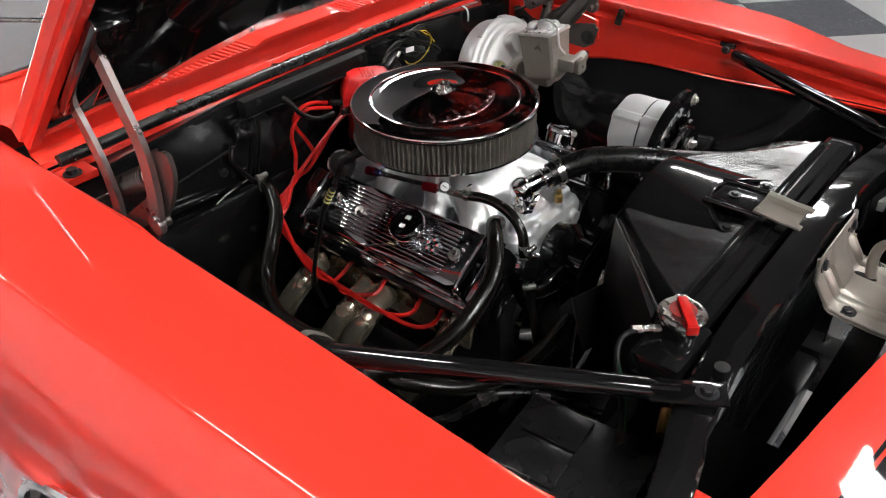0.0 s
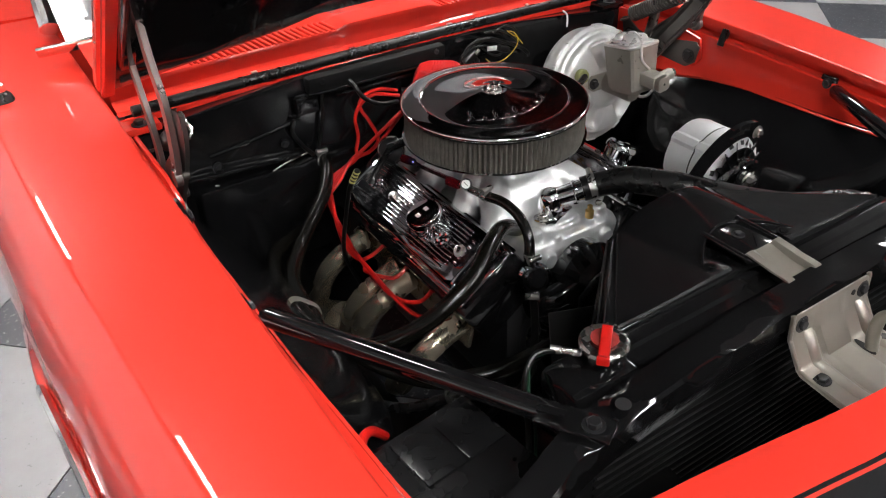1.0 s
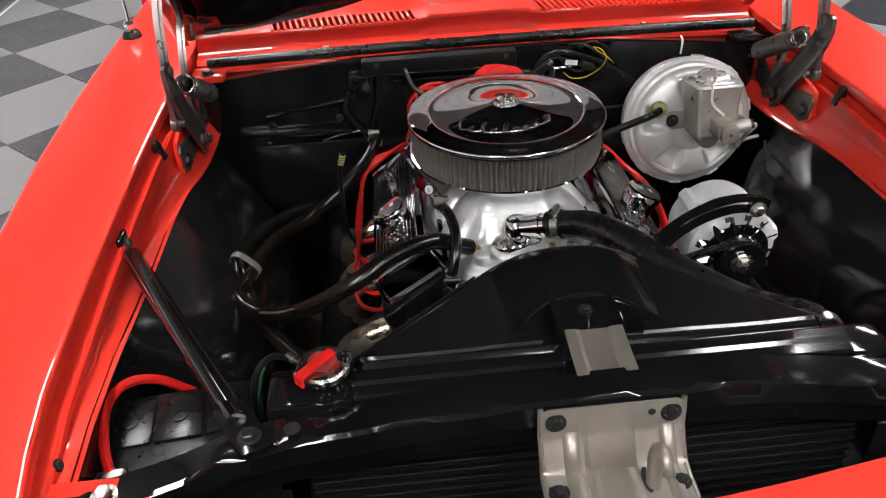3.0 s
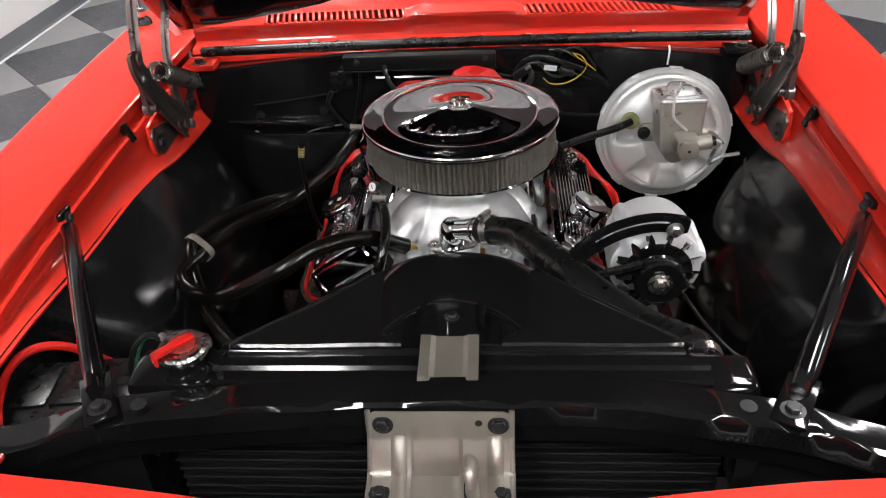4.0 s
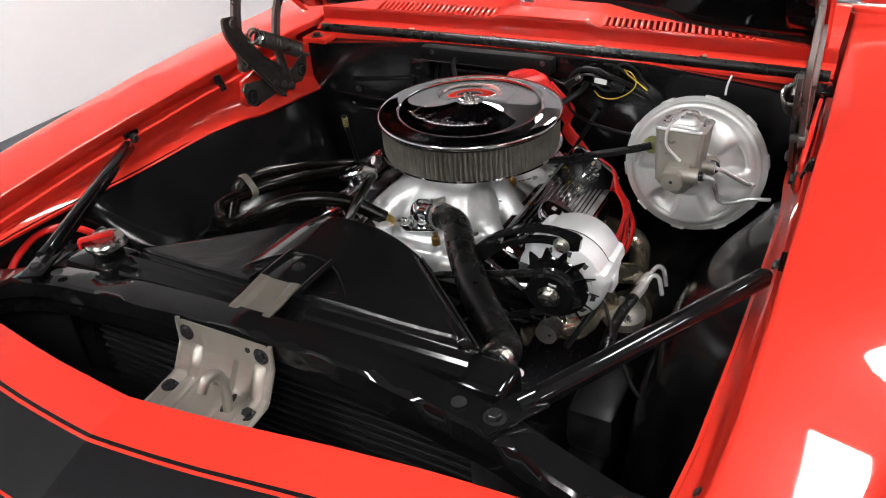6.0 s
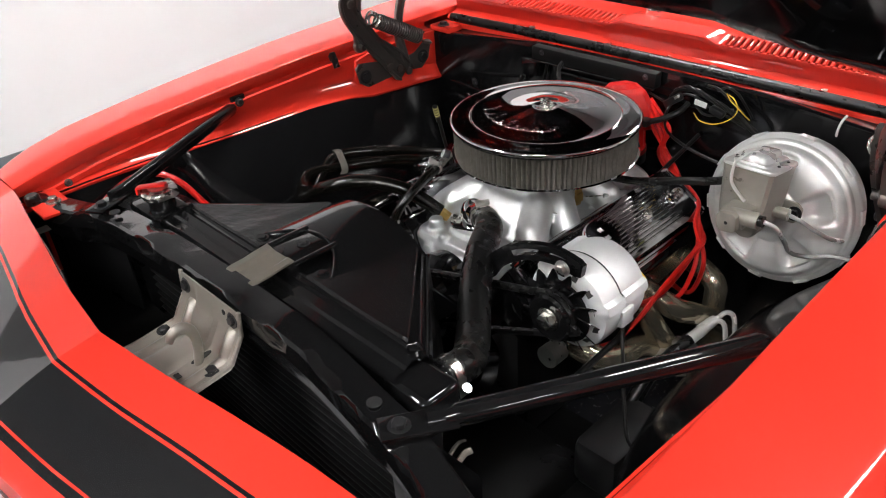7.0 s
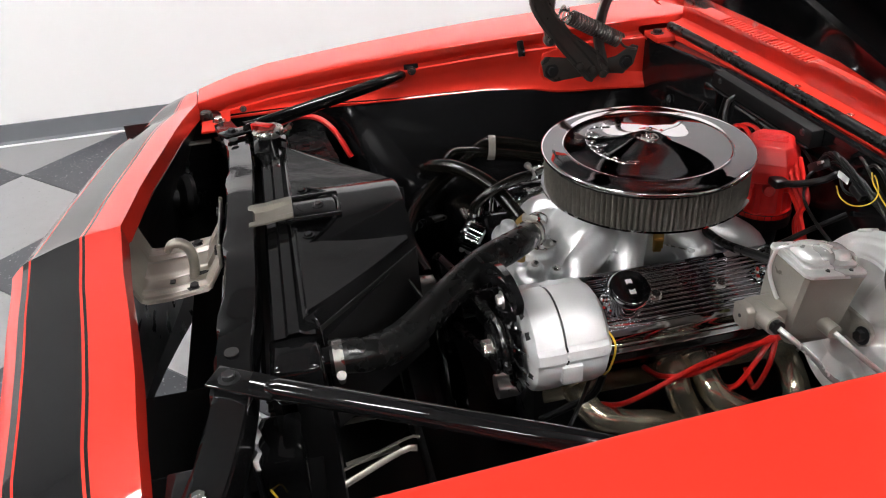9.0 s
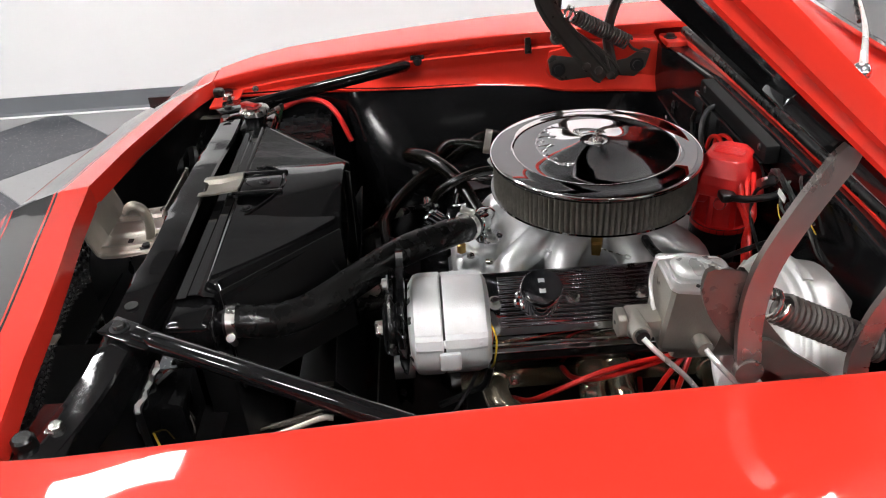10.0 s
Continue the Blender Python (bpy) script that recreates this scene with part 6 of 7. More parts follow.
# ---------------------------------------------------------------- hood hinges
def hinge(s):
    def at(x, y, z):
        return Vector((s * (x + 0.010), y, z))

    m = Matrix(((0, 0, s, s * 0.594), (1, 0, 0, 0), (0, 1, 0, 0), (0, 0, 0, 1)))
    t = part("hood_hinge", prism([(0.026, 0.826), (0.034, 0.790), (0.060, 0.772), (0.10, 0.766), (0.20, 0.762), (0.236, 0.772), (0.262, 0.794), (0.272, 0.836), (0.255, 0.842), (0.215, 0.818), (0.17, 0.812), (0.12, 0.822), (0.07, 0.832), (0.036, 0.838)], -0.007, m, 0.0015), HINGE, car, "dark grey steel hood hinge with a coil spring")
    m0 = Matrix(((0, 0, s, s * 0.600), (1, 0, 0, 0), (0, 1, 0, 0), (0, 0, 0, 1)))
    part("hinge_pad", prism([(0.030, 0.846), (0.022, 0.800), (0.045, 0.762), (0.070, 0.752), (0.090, 0.744), (0.110, 0.752), (0.20, 0.750), (0.262, 0.744), (0.286, 0.746), (0.302, 0.758), (0.310, 0.780), (0.306, 0.815), (0.296, 0.840), (0.290, 0.856), (0.10, 0.860)], -0.0100, m0, 0.0045), RED, t, "red pressed hinge pad")
    # dark disc on the solid pad paints the shade within its hole
    part("pad_hole", lathe([(0, 0), (0.011, 0), (0.011, 0.001), (0, 0.001)], axis(at(0.582, 0.287, 0.795), (-s, 0, 0)), 20), INTERIOR, t, "dark round hole")
    for y, z in ((0.052, 0.802), (0.240, 0.802)):
        part("base_bolt", hexbolt(at(0.577, y, z), (-s, 0, 0.1), 0.011, 0.008), BOLT, t)
    def bar(pts, wide, thick, n=5):
        """A pressed channel arm in the fore-and-aft plane: flat web with two raised edges."""
        path = smooth_path(pts, n)
        rows = []
        for i, c in enumerate(path):
            d = (path[min(i + 1, len(path) - 1)] - path[max(i - 1, 0)]).normalized()
            o = Vector((1, 0, 0)).cross(d).normalized()
            e = Vector((-s, 0, 0))
            w = wide * (0.72 if i in (0, len(path) - 1) else 1.0)
            sec = [(-1, 0), (-1, thick), (-0.72, thick * 1.15), (-0.5, thick * 0.35), (0.5, thick * 0.35), (0.72, thick * 1.15), (1, thick), (1, 0), (-1, 0)]
            rows.append([c + o * (w * p) + e * q for p, q in sec])
        return grid(rows, 0.0)

    part("front_link", bar([at(0.566, 0.160, 0.778), at(0.566, 0.115, 0.832), at(0.566, 0.068, 0.888), at(0.566, 0.032, 0.936), at(0.566, 0.014, 0.972), at(0.566, 0.016, 0.998)], 0.0225, 0.007), HINGE, t, "curved pressed-steel link")
    part("link_stiffener", bar([at(0.575, 0.195, 0.778), at(0.575, 0.150, 0.830), at(0.575, 0.085, 0.880), at(0.575, 0.050, 0.905)], 0.015, 0.006), HINGE, t)
    arm = part("long_arm", bar([at(0.582, 0.046, 0.880), at(0.578, 0.041, 0.938), at(0.575, 0.048, 0.998), at(0.575, 0.074, 1.063), at(0.570, 0.110, 1.122)], 0.0125, 0.009), ARM, t, "curved grey hood arm")
    part("arm_end", lathe([(0, -0.004), (0.0150, -0.004), (0.0150, 0.006), (0.012, 0.008), (0.007, 0.0085), (0.007, 0.011), (0, 0.012)], axis(at(0.580, 0.046, 0.878), (-s, 0, 0)), 24), ARM, arm, "rounded end with a rivet")
    part("rear_link", bar([at(0.578, 0.185, 0.790), at(0.578, 0.166, 0.865), at(0.578, 0.170, 0.920), at(0.578, 0.186, 0.965), at(0.576, 0.215, 1.012)], 0.0115, 0.008), ARM, t, "slim rear hood arm")
    part("arm_spacer", lathe([(0, 0), (0.008, 0), (0.008, 0.020), (0, 0.020)], axis(at(0.560, 0.046, 0.878), (s, 0, 0)), 14), HINGE, t)
    for y, z in ((0.174, 0.786), (0.115, 0.812), (0.145, 0.800), (0.018, 0.985)):
        part("pivot_rivet", lathe([(0, 0), (0.010, 0), (0.009, 0.004), (0.004, 0.006), (0, 0.006)], axis(at(0.558, y, z), (-s, 0, 0)), 16), HINGE, t)
    a, b = at(0.550, 0.083, 0.934), at(0.546, 0.207, 0.866)
    d = (b - a).normalized()
    u = d.orthogonal().normalized()
    v = d.cross(u)
    n = 19 * 12
    pts = [a + (b - a) * (k / n) + 0.0160 * (math.cos(2 * math.pi * k / 12) * u + math.sin(2 * math.pi * k / 12) * v) for k in range(n + 1)]
    part("coil_spring", tube(pts, 0.0030, 6, 1, bend=False), HINGE, t, "tightly wound coil spring")
    lp = [a - d * (0.004 + 0.0009 * k) + 0.0165 * (math.cos(k * 0.55) * u + math.sin(k * 0.55) * v) for k in range(24)]
    part("spring_loop", tube(lp, 0.0026, 6, 1, bend=False), STEEL, t, "bright open end loop")
    part("spring_hook", tube([a - d * 0.030 + Vector((0, 0, -0.004)), a - d * 0.018 + Vector((0, 0, 0.008)), a - d * 0.004 + Vector((0, 0, 0.010)), a + d * 0.004], 0.003, 8, 4), HINGE, t)
    part("spring_hook", tube([b, b + d * 0.014 + Vector((0, 0, -0.008)), b + d * 0.040 + Vector((0, 0, -0.004)), at(0.572, 0.262, 0.832)], 0.003, 8, 4), HINGE, t)


hinge(-1)
hinge(1)


def hood_stop(s):
    t = thing("hood_stop", (s * 0.62, -0.018, 0.86), "small black rubber hood stop on the fender gutter", "rubber stop", "hood stops")
    part("stop_block", box((0, 0, 0), (0.016, 0.014, 0.020), 0.003, Matrix.Translation((s * 0.613, -0.018, 0.866)) @ Matrix.Rotation(s * 0.35, 4, "Y")), RUBBER, t)
    part("stop_foot", box((0, 0, 0), (0.006, 0.016, 0.022), 0.0015, Matrix.Translation((s * 0.604, -0.018, 0.852)) @ Matrix.Rotation(s * 0.35, 4, "Y")), RUBBER, t)


hood_stop(-1)
hood_stop(1)


# ---------------------------------------------------------------- battery corner
def battery():
    t = thing("battery", (-0.50, -0.585, 0.50), "black battery with ribbed top and a red cable", "battery")
    m = Matrix.Translation((-0.497, -0.580, 0)) @ Matrix.Rotation(radians(6), 4, "Z")
    part("case", box((0, 0, 0), (0.19, 0.17, 0.22), 0.008, m @ Matrix.Translation((0, 0, 0.605))), BATTERY, t)
    part("top_cover", box((0, 0, 0), (0.196, 0.176, 0.020), 0.004, m @ Matrix.Translation((0, 0, 0.724))), BATTERY, t)
    for k in range(3):
        part("cover_panel", box((0, 0, 0), (0.058, 0.075, 0.005), 0.002, m @ Matrix.Translation((-0.062 + 0.062 * k, 0.035, 0.736))), BATTERY, t)
        part("vent_disc", lathe([(0.010, 0), (0.010, 0.002), (0.007, 0.0022), (0.007, 0.001), (0, 0.001)], m @ Matrix.Translation((-0.062 + 0.062 * k, 0.035, 0.7385)), 16), BATTERY, t)
    for k in range(15):
        part("edge_tooth", box((0, 0, 0), (0.004, 0.010, 0.018), 0.001, m @ Matrix.Translation((0.098, -0.08 + 0.0115 * k, 0.722))), BATTERY, t)
    part("terminal", lathe([(0, 0), (0.012, 0), (0.010, 0.02), (0, 0.02)], m @ Matrix.Translation((-0.066, -0.060, 0.734)), 14), STEEL, t)
    part("terminal_clamp", box((0, 0, 0), (0.036, 0.024, 0.014), 0.004, m @ Matrix.Translation((-0.070, -0.060, 0.746))), STEEL, t, "bright cable clamp")
    part("clamp_bolt", hexbolt(m @ Vector((-0.088, -0.066, 0.748)), (-1, -0.2, 0), 0.006, 0.012), STEEL, t)
    part("red_cable", tube([m @ Vector(p) for p in ((-0.070, -0.052, 0.748), (-0.078, -0.02, 0.762), (-0.080, 0.03, 0.775), (-0.066, 0.075, 0.770), (-0.035, 0.105, 0.745), (0.0, 0.13, 0.69))], 0.0065, 10, 6), REDWIRE, t, "thick red battery cable")
    part("brass_fitting", tube([(-0.40, -0.655, 0.765), (-0.37, -0.645, 0.775)], 0.008, 8, 1, bend=False), BRASS, t)
    part("battery_tray", box((0, 0, 0), (0.21, 0.19, 0.012), 0.003, m @ Matrix.Translation((0, 0, 0.489))), SATIN, t)


battery()


# ---------------------------------------------------------------- hoses and wiring
def heater_hoses():
    t = thing("heater_hoses", (-0.43, -0.14, 0.66), "pair of ribbed black heater hoses joined by a clip", "heater hoses")
    a = [(-0.242, 0.300, 0.688), (-0.244, 0.269, 0.702), (-0.281, 0.204, 0.672), (-0.378, 0.125, 0.620), (-0.448, 0.003, 0.640), (-0.472, -0.135, 0.668), (-0.482, -0.218, 0.676), (-0.435, -0.262, 0.668), (-0.363, -0.306, 0.705), (-0.277, -0.310, 0.752), (-0.215, -0.272, 0.770), (-0.150, -0.222, 0.755), (-0.088, -0.185, 0.712)]
    b = [(-0.267, 0.298, 0.56), (-0.323, 0.234, 0.580), (-0.425, 0.137, 0.615), (-0.480, -0.012, 0.660), (-0.492, -0.128, 0.686), (-0.478, -0.180, 0.668), (-0.448, -0.235, 0.645), (-0.41, -0.292, 0.628), (-0.362, -0.335, 0.614), (-0.303, -0.361, 0.610), (-0.236, -0.375, 0.612), (-0.12, -0.36, 0.60)]
    for run in (a, b):
        rings = (len(run) - 1) * 36 + 1
        part("hose", tube(run, [0.0136 + 0.0004 * (k % 2) for k in range(rings)], 18, 36), HOSE, t)
    part("brass_end", tube([(-0.096, -0.192, 0.720), (-0.078, -0.178, 0.700)], 0.0115, 8, 1, bend=False), BRASS, t, "brass hose end")
    pa, pb = Vector((-0.4725, -0.1335, 0.6690)), Vector((-0.4912, -0.1275, 0.6845))
    run = Vector((-0.15, -0.97, 0.16)).normalized()
    mid, apart = (pa + pb) / 2, (pb - pa)
    apart = (apart - run * apart.dot(run)).normalized()
    side = run.cross(apart)
    rows = []
    for w in (-0.008, 0.008):
        rows.append([mid + run * w + apart * (0.0295 * math.copysign(abs(math.cos(q)) ** 0.6, math.cos(q))) + side * (0.0158 * math.copysign(abs(math.sin(q)) ** 0.7, math.sin(q))) for q in steps(0, 2 * math.pi, 32)])
    part("joining_clip", grid(rows, 0.0016), LATCH, t, "grey steel hose strap")
    part("hose_clamp", clamp_band((-0.244, 0.275, 0.700), (-0.05, -0.9, 0.2), 0.0142, 0.010), STEEL, t)


heater_hoses()


def fuel_feed():
    t = thing("fuel_line", (-0.10, -0.12, 0.76), "braided fuel line with pressure gauge and anodised fittings", "fuel line")
    part("hard_line", tube([(-0.185, 0.035, 0.788), (-0.168, -0.03, 0.786), (-0.152, -0.085, 0.784)], 0.0045, 10, 4), CHROME, t)
    part("fitting", tube([(-0.162, -0.076, 0.785), (-0.153, -0.100, 0.783)], 0.0085, 6, 1, bend=False), REDANO, t, "red anodised fitting")
    part("fitting", tube([(-0.186, 0.038, 0.788), (-0.181, 0.020, 0.788)], 0.008, 6, 1, bend=False), REDANO, t, "red anodised fitting")
    part("fitting_nut", tube([(-0.181, 0.020, 0.788), (-0.178, 0.010, 0.788)], 0.007, 6, 1, bend=False), BLUE, t, "blue anodised fitting")
    d = Vector((-0.5, -0.62, 0.45)).normalized()
    c = Vector((-0.142, -0.106, 0.784))
    g = part("pressure_gauge", lathe([(0, 0), (0.0098, 0), (0.0106, 0.002), (0.0106, 0.010), (0.0098, 0.012), (0, 0.012)], axis(c, d), 28), BOLT, t, "small pressure gauge")
    part("gauge_face", lathe([(0, 0), (0.0078, 0), (0.0078, 0.001), (0, 0.001)], axis(c + d * 0.0122, d), 24), WHITE, g)
    part("gauge_needle", box((0, 0, 0), (0.0012, 0.009, 0.0006), 0, axis(c + d * 0.0136, d, 0.8)), BOLT, g)
    part("tee", tube([(-0.148, -0.098, 0.782), (-0.138, -0.128, 0.778), (-0.132, -0.146, 0.776)], 0.007, 10, 2), STEEL, t)
    part("hose_clamp", clamp_band((-0.131, -0.150, 0.776), (0.2, -0.9, -0.1), 0.0085, 0.009), STEEL, t)
    part("hose_clamp", clamp_band((-0.127, -0.268, 0.716), (0, -0.1, -1), 0.0085, 0.009, (0, -1, 0)), STEEL, t)
    part("braided_hose", tube([(-0.132, -0.144, 0.776), (-0.120, -0.185, 0.777), (-0.115, -0.225, 0.765), (-0.120, -0.256, 0.742), (-0.127, -0.268, 0.715), (-0.128, -0.270, 0.700)], 0.0090, 12, 6), HOSE, t)
    e = Vector((-0.45, -0.75, 0.35)).normalized()
    f = Vector((-0.118, -0.272, 0.672))

    def knurl(r, z, a):
        return (r + (0.001 if math.cos(24 * a) > 0 and r > 0.023 else 0.0), z)

    p = part("fuel_filter", lathe([(0, -0.022), (0.023, -0.022), (0.0275, -0.018), (0.0275, 0.010), (0.023, 0.014), (0.022, 0.018), (0.0, 0.018)], axis(f, e), 96, None, knurl), CHROME_D, t, "knurled bright fuel filter")
    part("filter_face", lathe([(0.019, 0.0), (0.019, 0.003), (0.015, 0.004), (0, 0.004)], axis(f + e * 0.018, e), 24), BLACK, p)
    part("filter_neck", tube([(-0.128, -0.270, 0.705), (-0.122, -0.271, 0.685)], 0.009, 6, 1, bend=False), STEEL, t)
    part("hose_clamp", clamp_band((-0.120, -0.275, 0.640), (0, -0.1, -1), 0.0085, 0.009, (-1, -1, 0)), STEEL, t)
    part("lower_hose", tube([(-0.118, -0.272, 0.655), (-0.121, -0.276, 0.630), (-0.135, -0.30, 0.575), (-0.17, -0.33, 0.51), (-0.24, -0.31, 0.44)], 0.0075, 10, 5), DARKWIRE, t)


fuel_feed()


def dipstick():
    t = thing("dipstick_tube", (-0.26, 0.10, 0.6), "black dipstick with banded grip beside the valve cover", "dipstick")
    part("stick_tube", tube([(-0.275, 0.095, 0.50), (-0.310, 0.075, 0.60), (-0.311, 0.046, 0.70), (-0.306, 0.024, 0.775)], 0.0042, 10, 5), DARKWIRE, t)
    grip = part("stick_handle", tube([(-0.306, 0.024, 0.770), (-0.302, 0.016, 0.790), (-0.296, 0.006, 0.812)], 0.0055, 10, 3), DARKWIRE, t, "black grip with pale yellow bands")
    for k in range(4):
        q = k / 3.2
        part("grip_band", tube([(-0.303 + 0.006 * q, 0.018 - 0.010 * q, 0.786 + 0.022 * q), (-0.3022 + 0.006 * q, 0.0165 - 0.010 * q, 0.7895 + 0.022 * q)], 0.0061, 10, 1, bend=False), PALEY, grip)
    v = thing("vacuum_can", (-0.20, 0.16, 0.75), "round dark vacuum can with a black hose", "vacuum can")
    can = axis((-0.154, 0.140, 0.752), (-0.66, -0.62, 0.42))
    part("can", lathe([(0, -0.022), (0.018, -0.022), (0.024, -0.014), (0.0255, -0.004), (0.0275, -0.003), (0.0275, 0.003), (0.0255, 0.004), (0.0235, 0.001), (0.018, 0.004), (0.010, 0.006), (0.0, 0.006)], can, 36), SATIN, v, "dark round vacuum can")
    part("can_rim", lathe([(0.0255, -0.0035), (0.0282, -0.0030), (0.0282, 0.0034), (0.0255, 0.0046), (0.0255, -0.0035)], can, 36), STEEL, v, "crimped steel rim")
    part("can_nipple", lathe([(0, 0.004), (0.007, 0.004), (0.006, 0.016), (0, 0.016)], can, 14), SATIN, v)
    part("elbow_pipe", tube([(-0.166, 0.128, 0.762), (-0.185, 0.120, 0.748), (-0.212, 0.110, 0.728), (-0.222, 0.106, 0.714)], [0.006, 0.006, 0.007, 0.009], 10, 4), RUBBER, v)
    part("breather_hose", tube([(-0.165, 0.13, 0.765), (-0.13, 0.10, 0.785), (-0.09, 0.06, 0.79)], 0.009, 10, 4), RUBBER, v)


dipstick()

TRUNK = [(0.107, 0.270, 0.843), (0.123, 0.266, 0.863), (0.146, 0.262, 0.874), (0.176, 0.260, 0.872), (0.214, 0.264, 0.857), (0.251, 0.268, 0.841), (0.289, 0.272, 0.816), (0.305, 0.285, 0.800)]
twist = [[(x, y + 0.0032 * math.cos(2.1 * k + 1.57 * q), z + 0.0040 * math.sin(2.1 * k + 1.57 * q)) for k, (x, y, z) in enumerate(TRUNK)] for q in range(4)]
w = wires("firewall_harness", "tangled black and yellow wiring on the firewall", twist + [
    [(0.108, 0.278, 0.830), (0.135, 0.274, 0.855), (0.166, 0.270, 0.857), (0.192, 0.272, 0.843), (0.229, 0.276, 0.831), (0.266, 0.280, 0.816)],
    [(0.155, 0.280, 0.862), (0.172, 0.262, 0.842), (0.196, 0.258, 0.832), (0.222, 0.266, 0.838), (0.238, 0.276, 0.850)],
    [(0.200, 0.282, 0.875), (0.224, 0.272, 0.889), (0.246, 0.270, 0.882), (0.262, 0.274, 0.862), (0.276, 0.280, 0.838)],
    [(0.178, 0.284, 0.880), (0.206, 0.270, 0.884), (0.236, 0.266, 0.868), (0.262, 0.272, 0.846)],
    [(0.02, 0.284, 0.846), (0.07, 0.276, 0.836), (0.105, 0.266, 0.834), (0.135, 0.268, 0.850)]], 0.0024, DARKWIRE, "wiring")
part("hanging_lead", tube([(0.120, 0.262, 0.842), (0.117, 0.247, 0.826), (0.116, 0.245, 0.802), (0.127, 0.242, 0.784), (0.155, 0.238, 0.772), (0.200, 0.232, 0.763), (0.250, 0.225, 0.760), (0.29, 0.222, 0.762)], 0.0030, 8, 6), DARKWIRE, w, "black lead hanging to the booster")
part("yellow_wire", tube([(0.166, 0.262, 0.829), (0.181, 0.260, 0.817), (0.208, 0.258, 0.817), (0.233, 0.258, 0.828), (0.250, 0.259, 0.844), (0.253, 0.261, 0.860), (0.242, 0.264, 0.874), (0.230, 0.268, 0.877)], 0.0011, 6, 6), YELLOW, w)
part("yellow_wire", tube([(0.226, 0.266, 0.880), (0.237, 0.262, 0.870), (0.250, 0.261, 0.862), (0.262, 0.264, 0.851), (0.275, 0.270, 0.838)], 0.0011, 6, 6), YELLOW, w)
part("paper_tag", box((0, 0, 0), (0.026, 0.0012, 0.011), 0.0003, Matrix.Translation((0.180, 0.2585, 0.8515)) @ Matrix.Rotation(0.12, 4, "Y")), WHITE, w, "small white tag")
part("connector", box((0, 0, 0), (0.040, 0.016, 0.015), 0.003, Matrix.Translation((0.122, 0.258, 0.845)) @ Matrix.Rotation(-0.65, 4, "Y")), SATIN, w, "black plug connector")
part("connector_clip", box((0, 0, 0), (0.012, 0.006, 0.006), 0.001, Matrix.Translation((0.134, 0.250, 0.857)) @ Matrix.Rotation(-0.65, 4, "Y")), STEEL, w, "bright connector clip")
part("connector", box((0, 0, 0), (0.030, 0.014, 0.014), 0.003, Matrix.Translation((0.214, 0.262, 0.842)) @ Matrix.Rotation(0.35, 4, "Y")), SATIN, w, "black plug connector")
w = wires("harness_strap", "black harness strap with pale clip on the firewall", [[(-0.168, 0.292, 0.862), (-0.164, 0.262, 0.852), (-0.150, 0.248, 0.825), (-0.118, 0.240, 0.806), (-0.08, 0.232, 0.805)]], 0.0048, DARKWIRE, "wire")
part("strap_clip", tube([(-0.170, 0.296, 0.866), (-0.168, 0.288, 0.862), (-0.167, 0.276, 0.856), (-0.165, 0.266, 0.850)], 0.0022, 6, 4), WHITE, w, "pale wire clip")
w = wires("firewall_clip", "pale wire clip on the firewall", [[(0.428, 0.310, 0.872), (0.427, 0.296, 0.868), (0.425, 0.290, 0.855), (0.424, 0.290, 0.84)]], 0.0022, WHITE, "wire clip")
wires("cap_wire", "thin green wire beside the radiator cap", [[(-0.345, -0.575, 0.845), (-0.372, -0.572, 0.838), (-0.385, -0.59, 0.80), (-0.383, -0.60, 0.76), (-0.38, -0.60, 0.70)]], 0.0022, GREEN, "wire")
wires("side_harness", "thin black harness dropping down the firewall", [[(-0.222, 0.294, 0.85), (-0.228, 0.288, 0.80), (-0.240, 0.288, 0.75), (-0.255, 0.288, 0.70)]], 0.004, DARKWIRE, "wiring")
wires("fender_wire", "thin black wire along the driver inner fender", [[(0.345, -0.22, 0.70), (0.37, -0.25, 0.66), (0.41, -0.30, 0.62), (0.46, -0.35, 0.60), (0.54, -0.36, 0.63), (0.58, -0.36, 0.68)]], 0.003, DARKWIRE, "wiring")


def relay():
    t = thing("voltage_regulator", (0.385, -0.645, 0.66), "black voltage regulator with a bright foil edge", "regulator")
    part("regulator_case", box((0.388, -0.645, 0.705), (0.085, 0.055, 0.075), 0.006), BLACK, t)
    part("regulator_plate", box((0.388, -0.676, 0.700), (0.10, 0.004, 0.095), 0.001), SATIN, t)
    edge = [(0.340 + 0.011 * k, -0.672 + 0.003 * math.sin(k * 2.1), 0.747 + 0.003 * math.cos(k * 1.7)) for k in range(10)]
    part("foil_edge", tube(edge, [0.002 + 0.0025 * abs(math.sin(k * 1.3)) for k in range(10)], 6, 2, flat=0.5), SILVER, t, "crumpled bright foil edge")
    part("regulator_plug", box((0.405, -0.690, 0.700), (0.030, 0.020, 0.022), 0.004), SILVER, t)
    part("yellow_lead", tube([(0.43, -0.665, 0.70), (0.445, -0.655, 0.69), (0.45, -0.65, 0.66)], 0.0016, 6, 4), YELLOW, t)


relay()


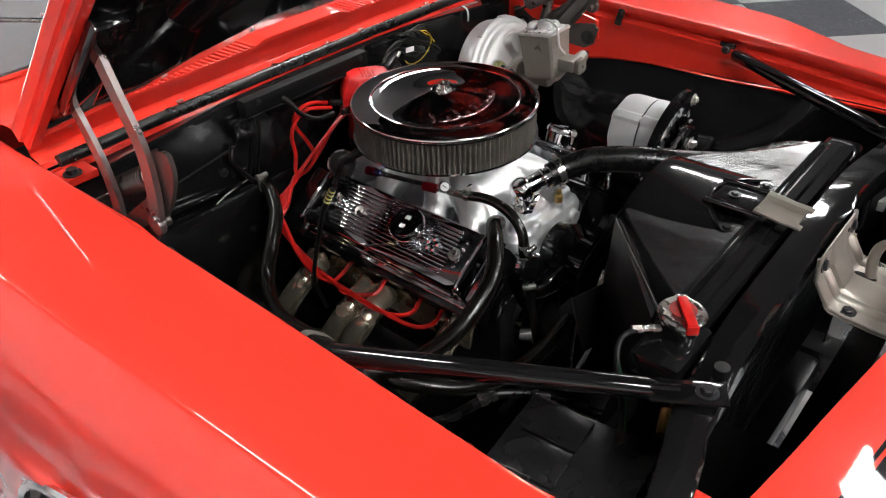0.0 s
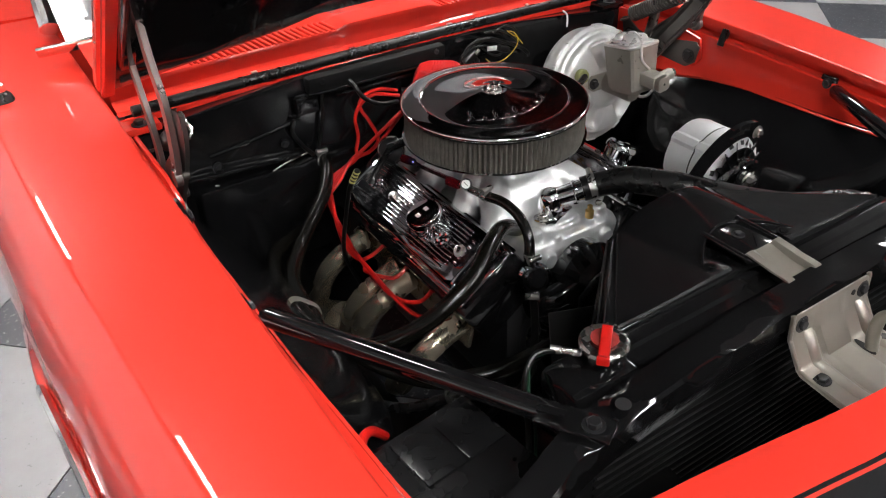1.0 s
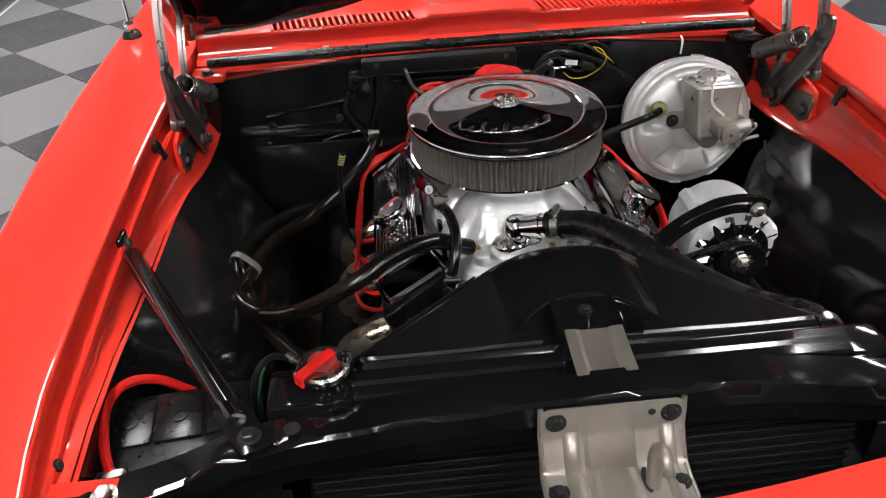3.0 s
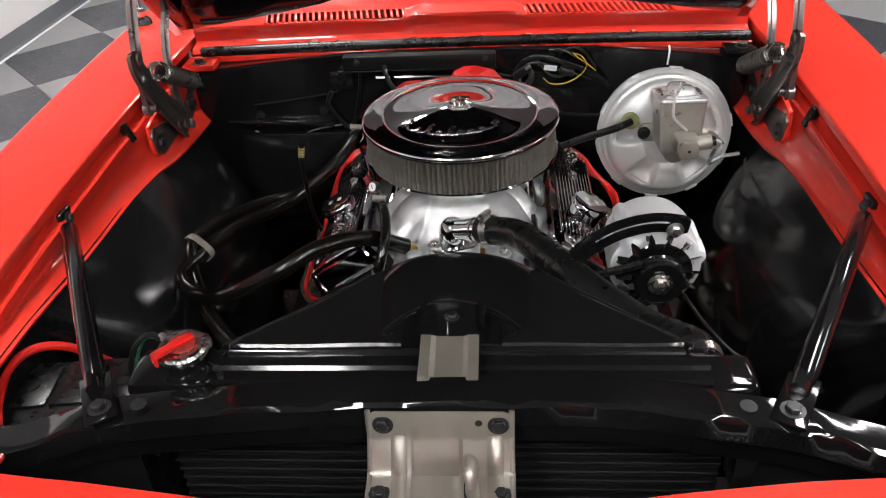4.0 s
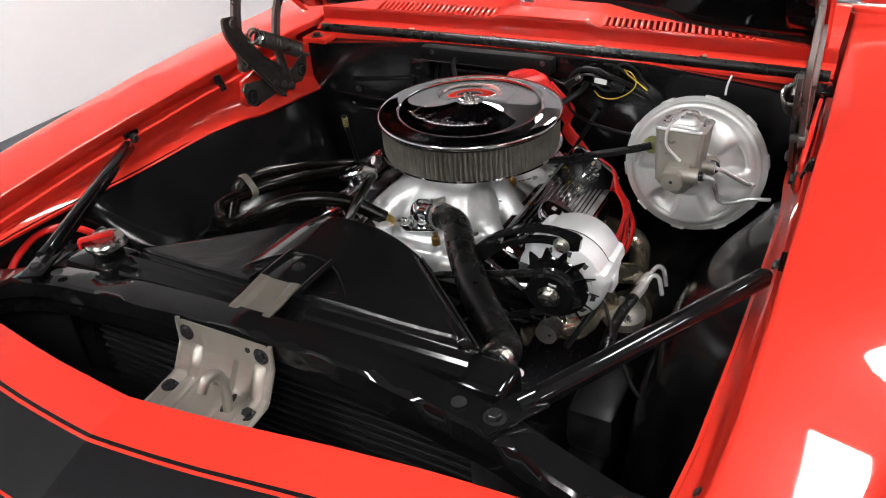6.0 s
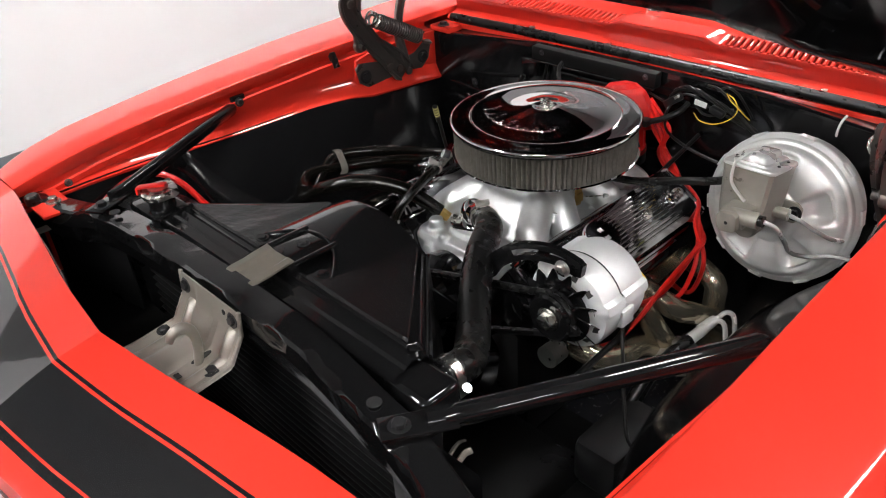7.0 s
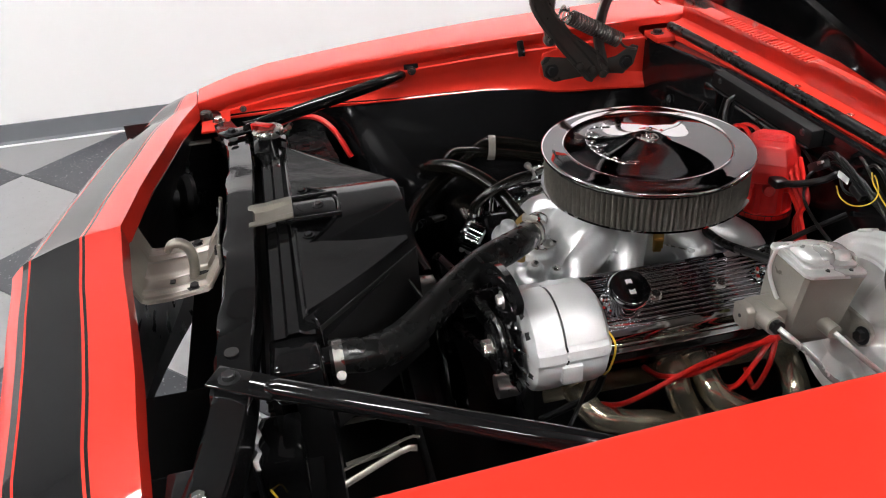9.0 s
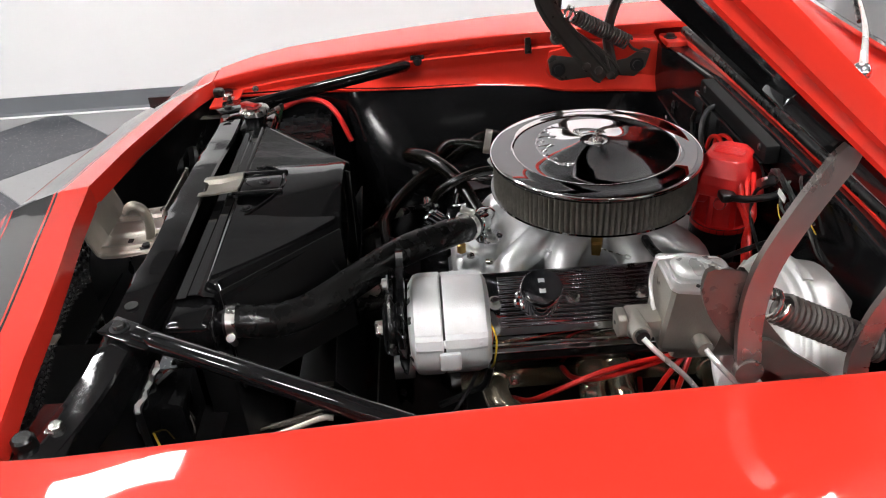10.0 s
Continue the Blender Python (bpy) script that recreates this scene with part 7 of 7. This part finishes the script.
def steering_lines():
    t = thing("steering_lines", (0.33, 0.03, 0.46), "silver crimped steering hose ends by the gearbox", "steering hoses")
    part("gearbox_cap", lathe([(0, 0), (0.042, 0), (0.042, 0.02), (0.030, 0.028), (0.012, 0.032), (0.012, 0.045), (0, 0.046)], axis((0.330, 0.000, 0.465), (0.05, -0.1, 1)), 28), LATCH, t, "grey steering gearbox top")
    for k in range(4):
        a = k * math.pi / 2 + 0.5
        part("cap_bolt", hexbolt((0.330 + 0.032 * math.cos(a), 0.032 * math.sin(a), 0.486), (0.05, -0.1, 1), 0.006, 0.008), STEEL, t)
    for k in range(2):
        y = 0.012 + 0.034 * k
        part("crimp_sleeve", tube([(0.345, y, 0.515), (0.352, y + 0.022, 0.523), (0.356, y + 0.034, 0.527)], [0.0105, 0.0105, 0.0085], 14, 2), SILVER, t, "bright crimped sleeve")
        part("steel_line", tube([(0.356, y + 0.034, 0.527), (0.364, y + 0.056, 0.534), (0.376, y + 0.064, 0.525), (0.385, y + 0.060, 0.49)], 0.0048, 10, 5), SILVER, t)
        part("rubber_line", tube([(0.346, y, 0.515), (0.335, y - 0.04, 0.503), (0.33, y - 0.12, 0.49), (0.34, y - 0.22, 0.45)], 0.0105, 12, 5), RUBBER, t)


steering_lines()

part("lower_strip", box((0, 0, 0), (0.012, 0.16, 0.003), 0.001, Matrix.Translation((0.129, -0.552, 0.5)) @ Matrix.Rotation(0.0, 4, "Z")), LATCH, car, "thin grey steel strip")
part("lower_strip", box((0, 0, 0), (0.012, 0.09, 0.003), 0.001, Matrix.Translation((0.217, -0.528, 0.5)) @ Matrix.Rotation(0.2, 4, "Z")), LATCH, car, "thin grey steel strip")

cond = thing("condenser", (0.0, -0.70, 0.45), "black finned condenser ahead of the radiator", "condenser")
for k in range(22):
    part("condenser_tube", box((0.0, -0.650, 0.445 + 0.016 * k), (0.66, 0.018, 0.005), 0.0015, None, None, 1), MATTE, cond)
part("fin_pack", box((0.0, -0.646, 0.615), (0.66, 0.010, 0.36)), INTERIOR, cond)


def lower_fittings():
    t = thing("transmission_line", (-0.335, -0.349, 0.57), "black hose with bright fitting under the brace rod", "hose")
    part("hose_length", tube([(-0.44, -0.25, 0.54), (-0.40, -0.31, 0.555), (-0.352, -0.342, 0.575), (-0.32, -0.365, 0.585), (-0.27, -0.42, 0.575), (-0.24, -0.50, 0.56)], 0.0085, 12, 5), RUBBER, t)
    part("line_fitting", tube([(-0.348, -0.344, 0.578), (-0.325, -0.360, 0.586)], 0.0105, 8, 1, bend=False), STEEL, t, "bright hose fitting")
    f = thing("drain_fitting", (-0.335, -0.640, 0.74), "small brass fitting beside the radiator", "fitting")
    part("fitting_body", tube([(-0.352, -0.650, 0.752), (-0.322, -0.640, 0.745)], 0.010, 6, 1, bend=False), BRASS, f)
    part("fitting_nut", tube([(-0.322, -0.640, 0.745), (-0.312, -0.636, 0.742)], 0.0075, 10, 1, bend=False), STEEL, f)


lower_fittings()


def antenna():
    t = thing("antenna", (-0.772, 0.51, 0.89), "chrome radio antenna on the passenger fender", "antenna")
    part("antenna_base", lathe([(0, -0.01), (0.022, -0.006), (0.019, 0.006), (0.013, 0.012), (0, 0.013)], axis((-0.772, 0.51, 0.898), (0, 0, 1)), 24), RUBBER, t, "black antenna base")
    part("antenna_nut", lathe([(0.010, 0), (0.012, 0.004), (0.012, 0.014), (0.007, 0.02), (0, 0.02)], axis((-0.772, 0.51, 0.910), (-0.02, 0.1, 1)), 18), CHROME, t)
    part("mast", tube([(-0.772, 0.512, 0.925), (-0.79, 0.60, 1.6)], [0.003, 0.0015], 8, 1, bend=False), CHROME, t)


antenna()

# ---------------------------------------------------------------- floor tiles
HALF = 0.415
for mname, M, ox in (("light", TILE_L, -1.905), ("dark", TILE_D, -1.49)):
    bmt = box((0, 0, 0), (HALF * math.sqrt(2) - 0.003, HALF * math.sqrt(2) - 0.003, 0.008), 0.0012, Matrix.Rotation(math.pi / 4, 4, "Z"), None, 1)
    me = finish(bmt, "floor_tile", False)
    me.materials.append(M)
    for i in range(-1, 12):
        for j in range(-6, 8):
            x = ox + i * 2 * HALF
            y = 0.725 + j * 2 * HALF + (HALF if mname == "dark" else 0.0)
            if x < X0 - 0.30 or x > 6.5 or y > 7 or y < -6:
                continue
            ob = new("floor_tile", me)
            ob.location = (x, y, -0.0035)
            ob.parent = floor
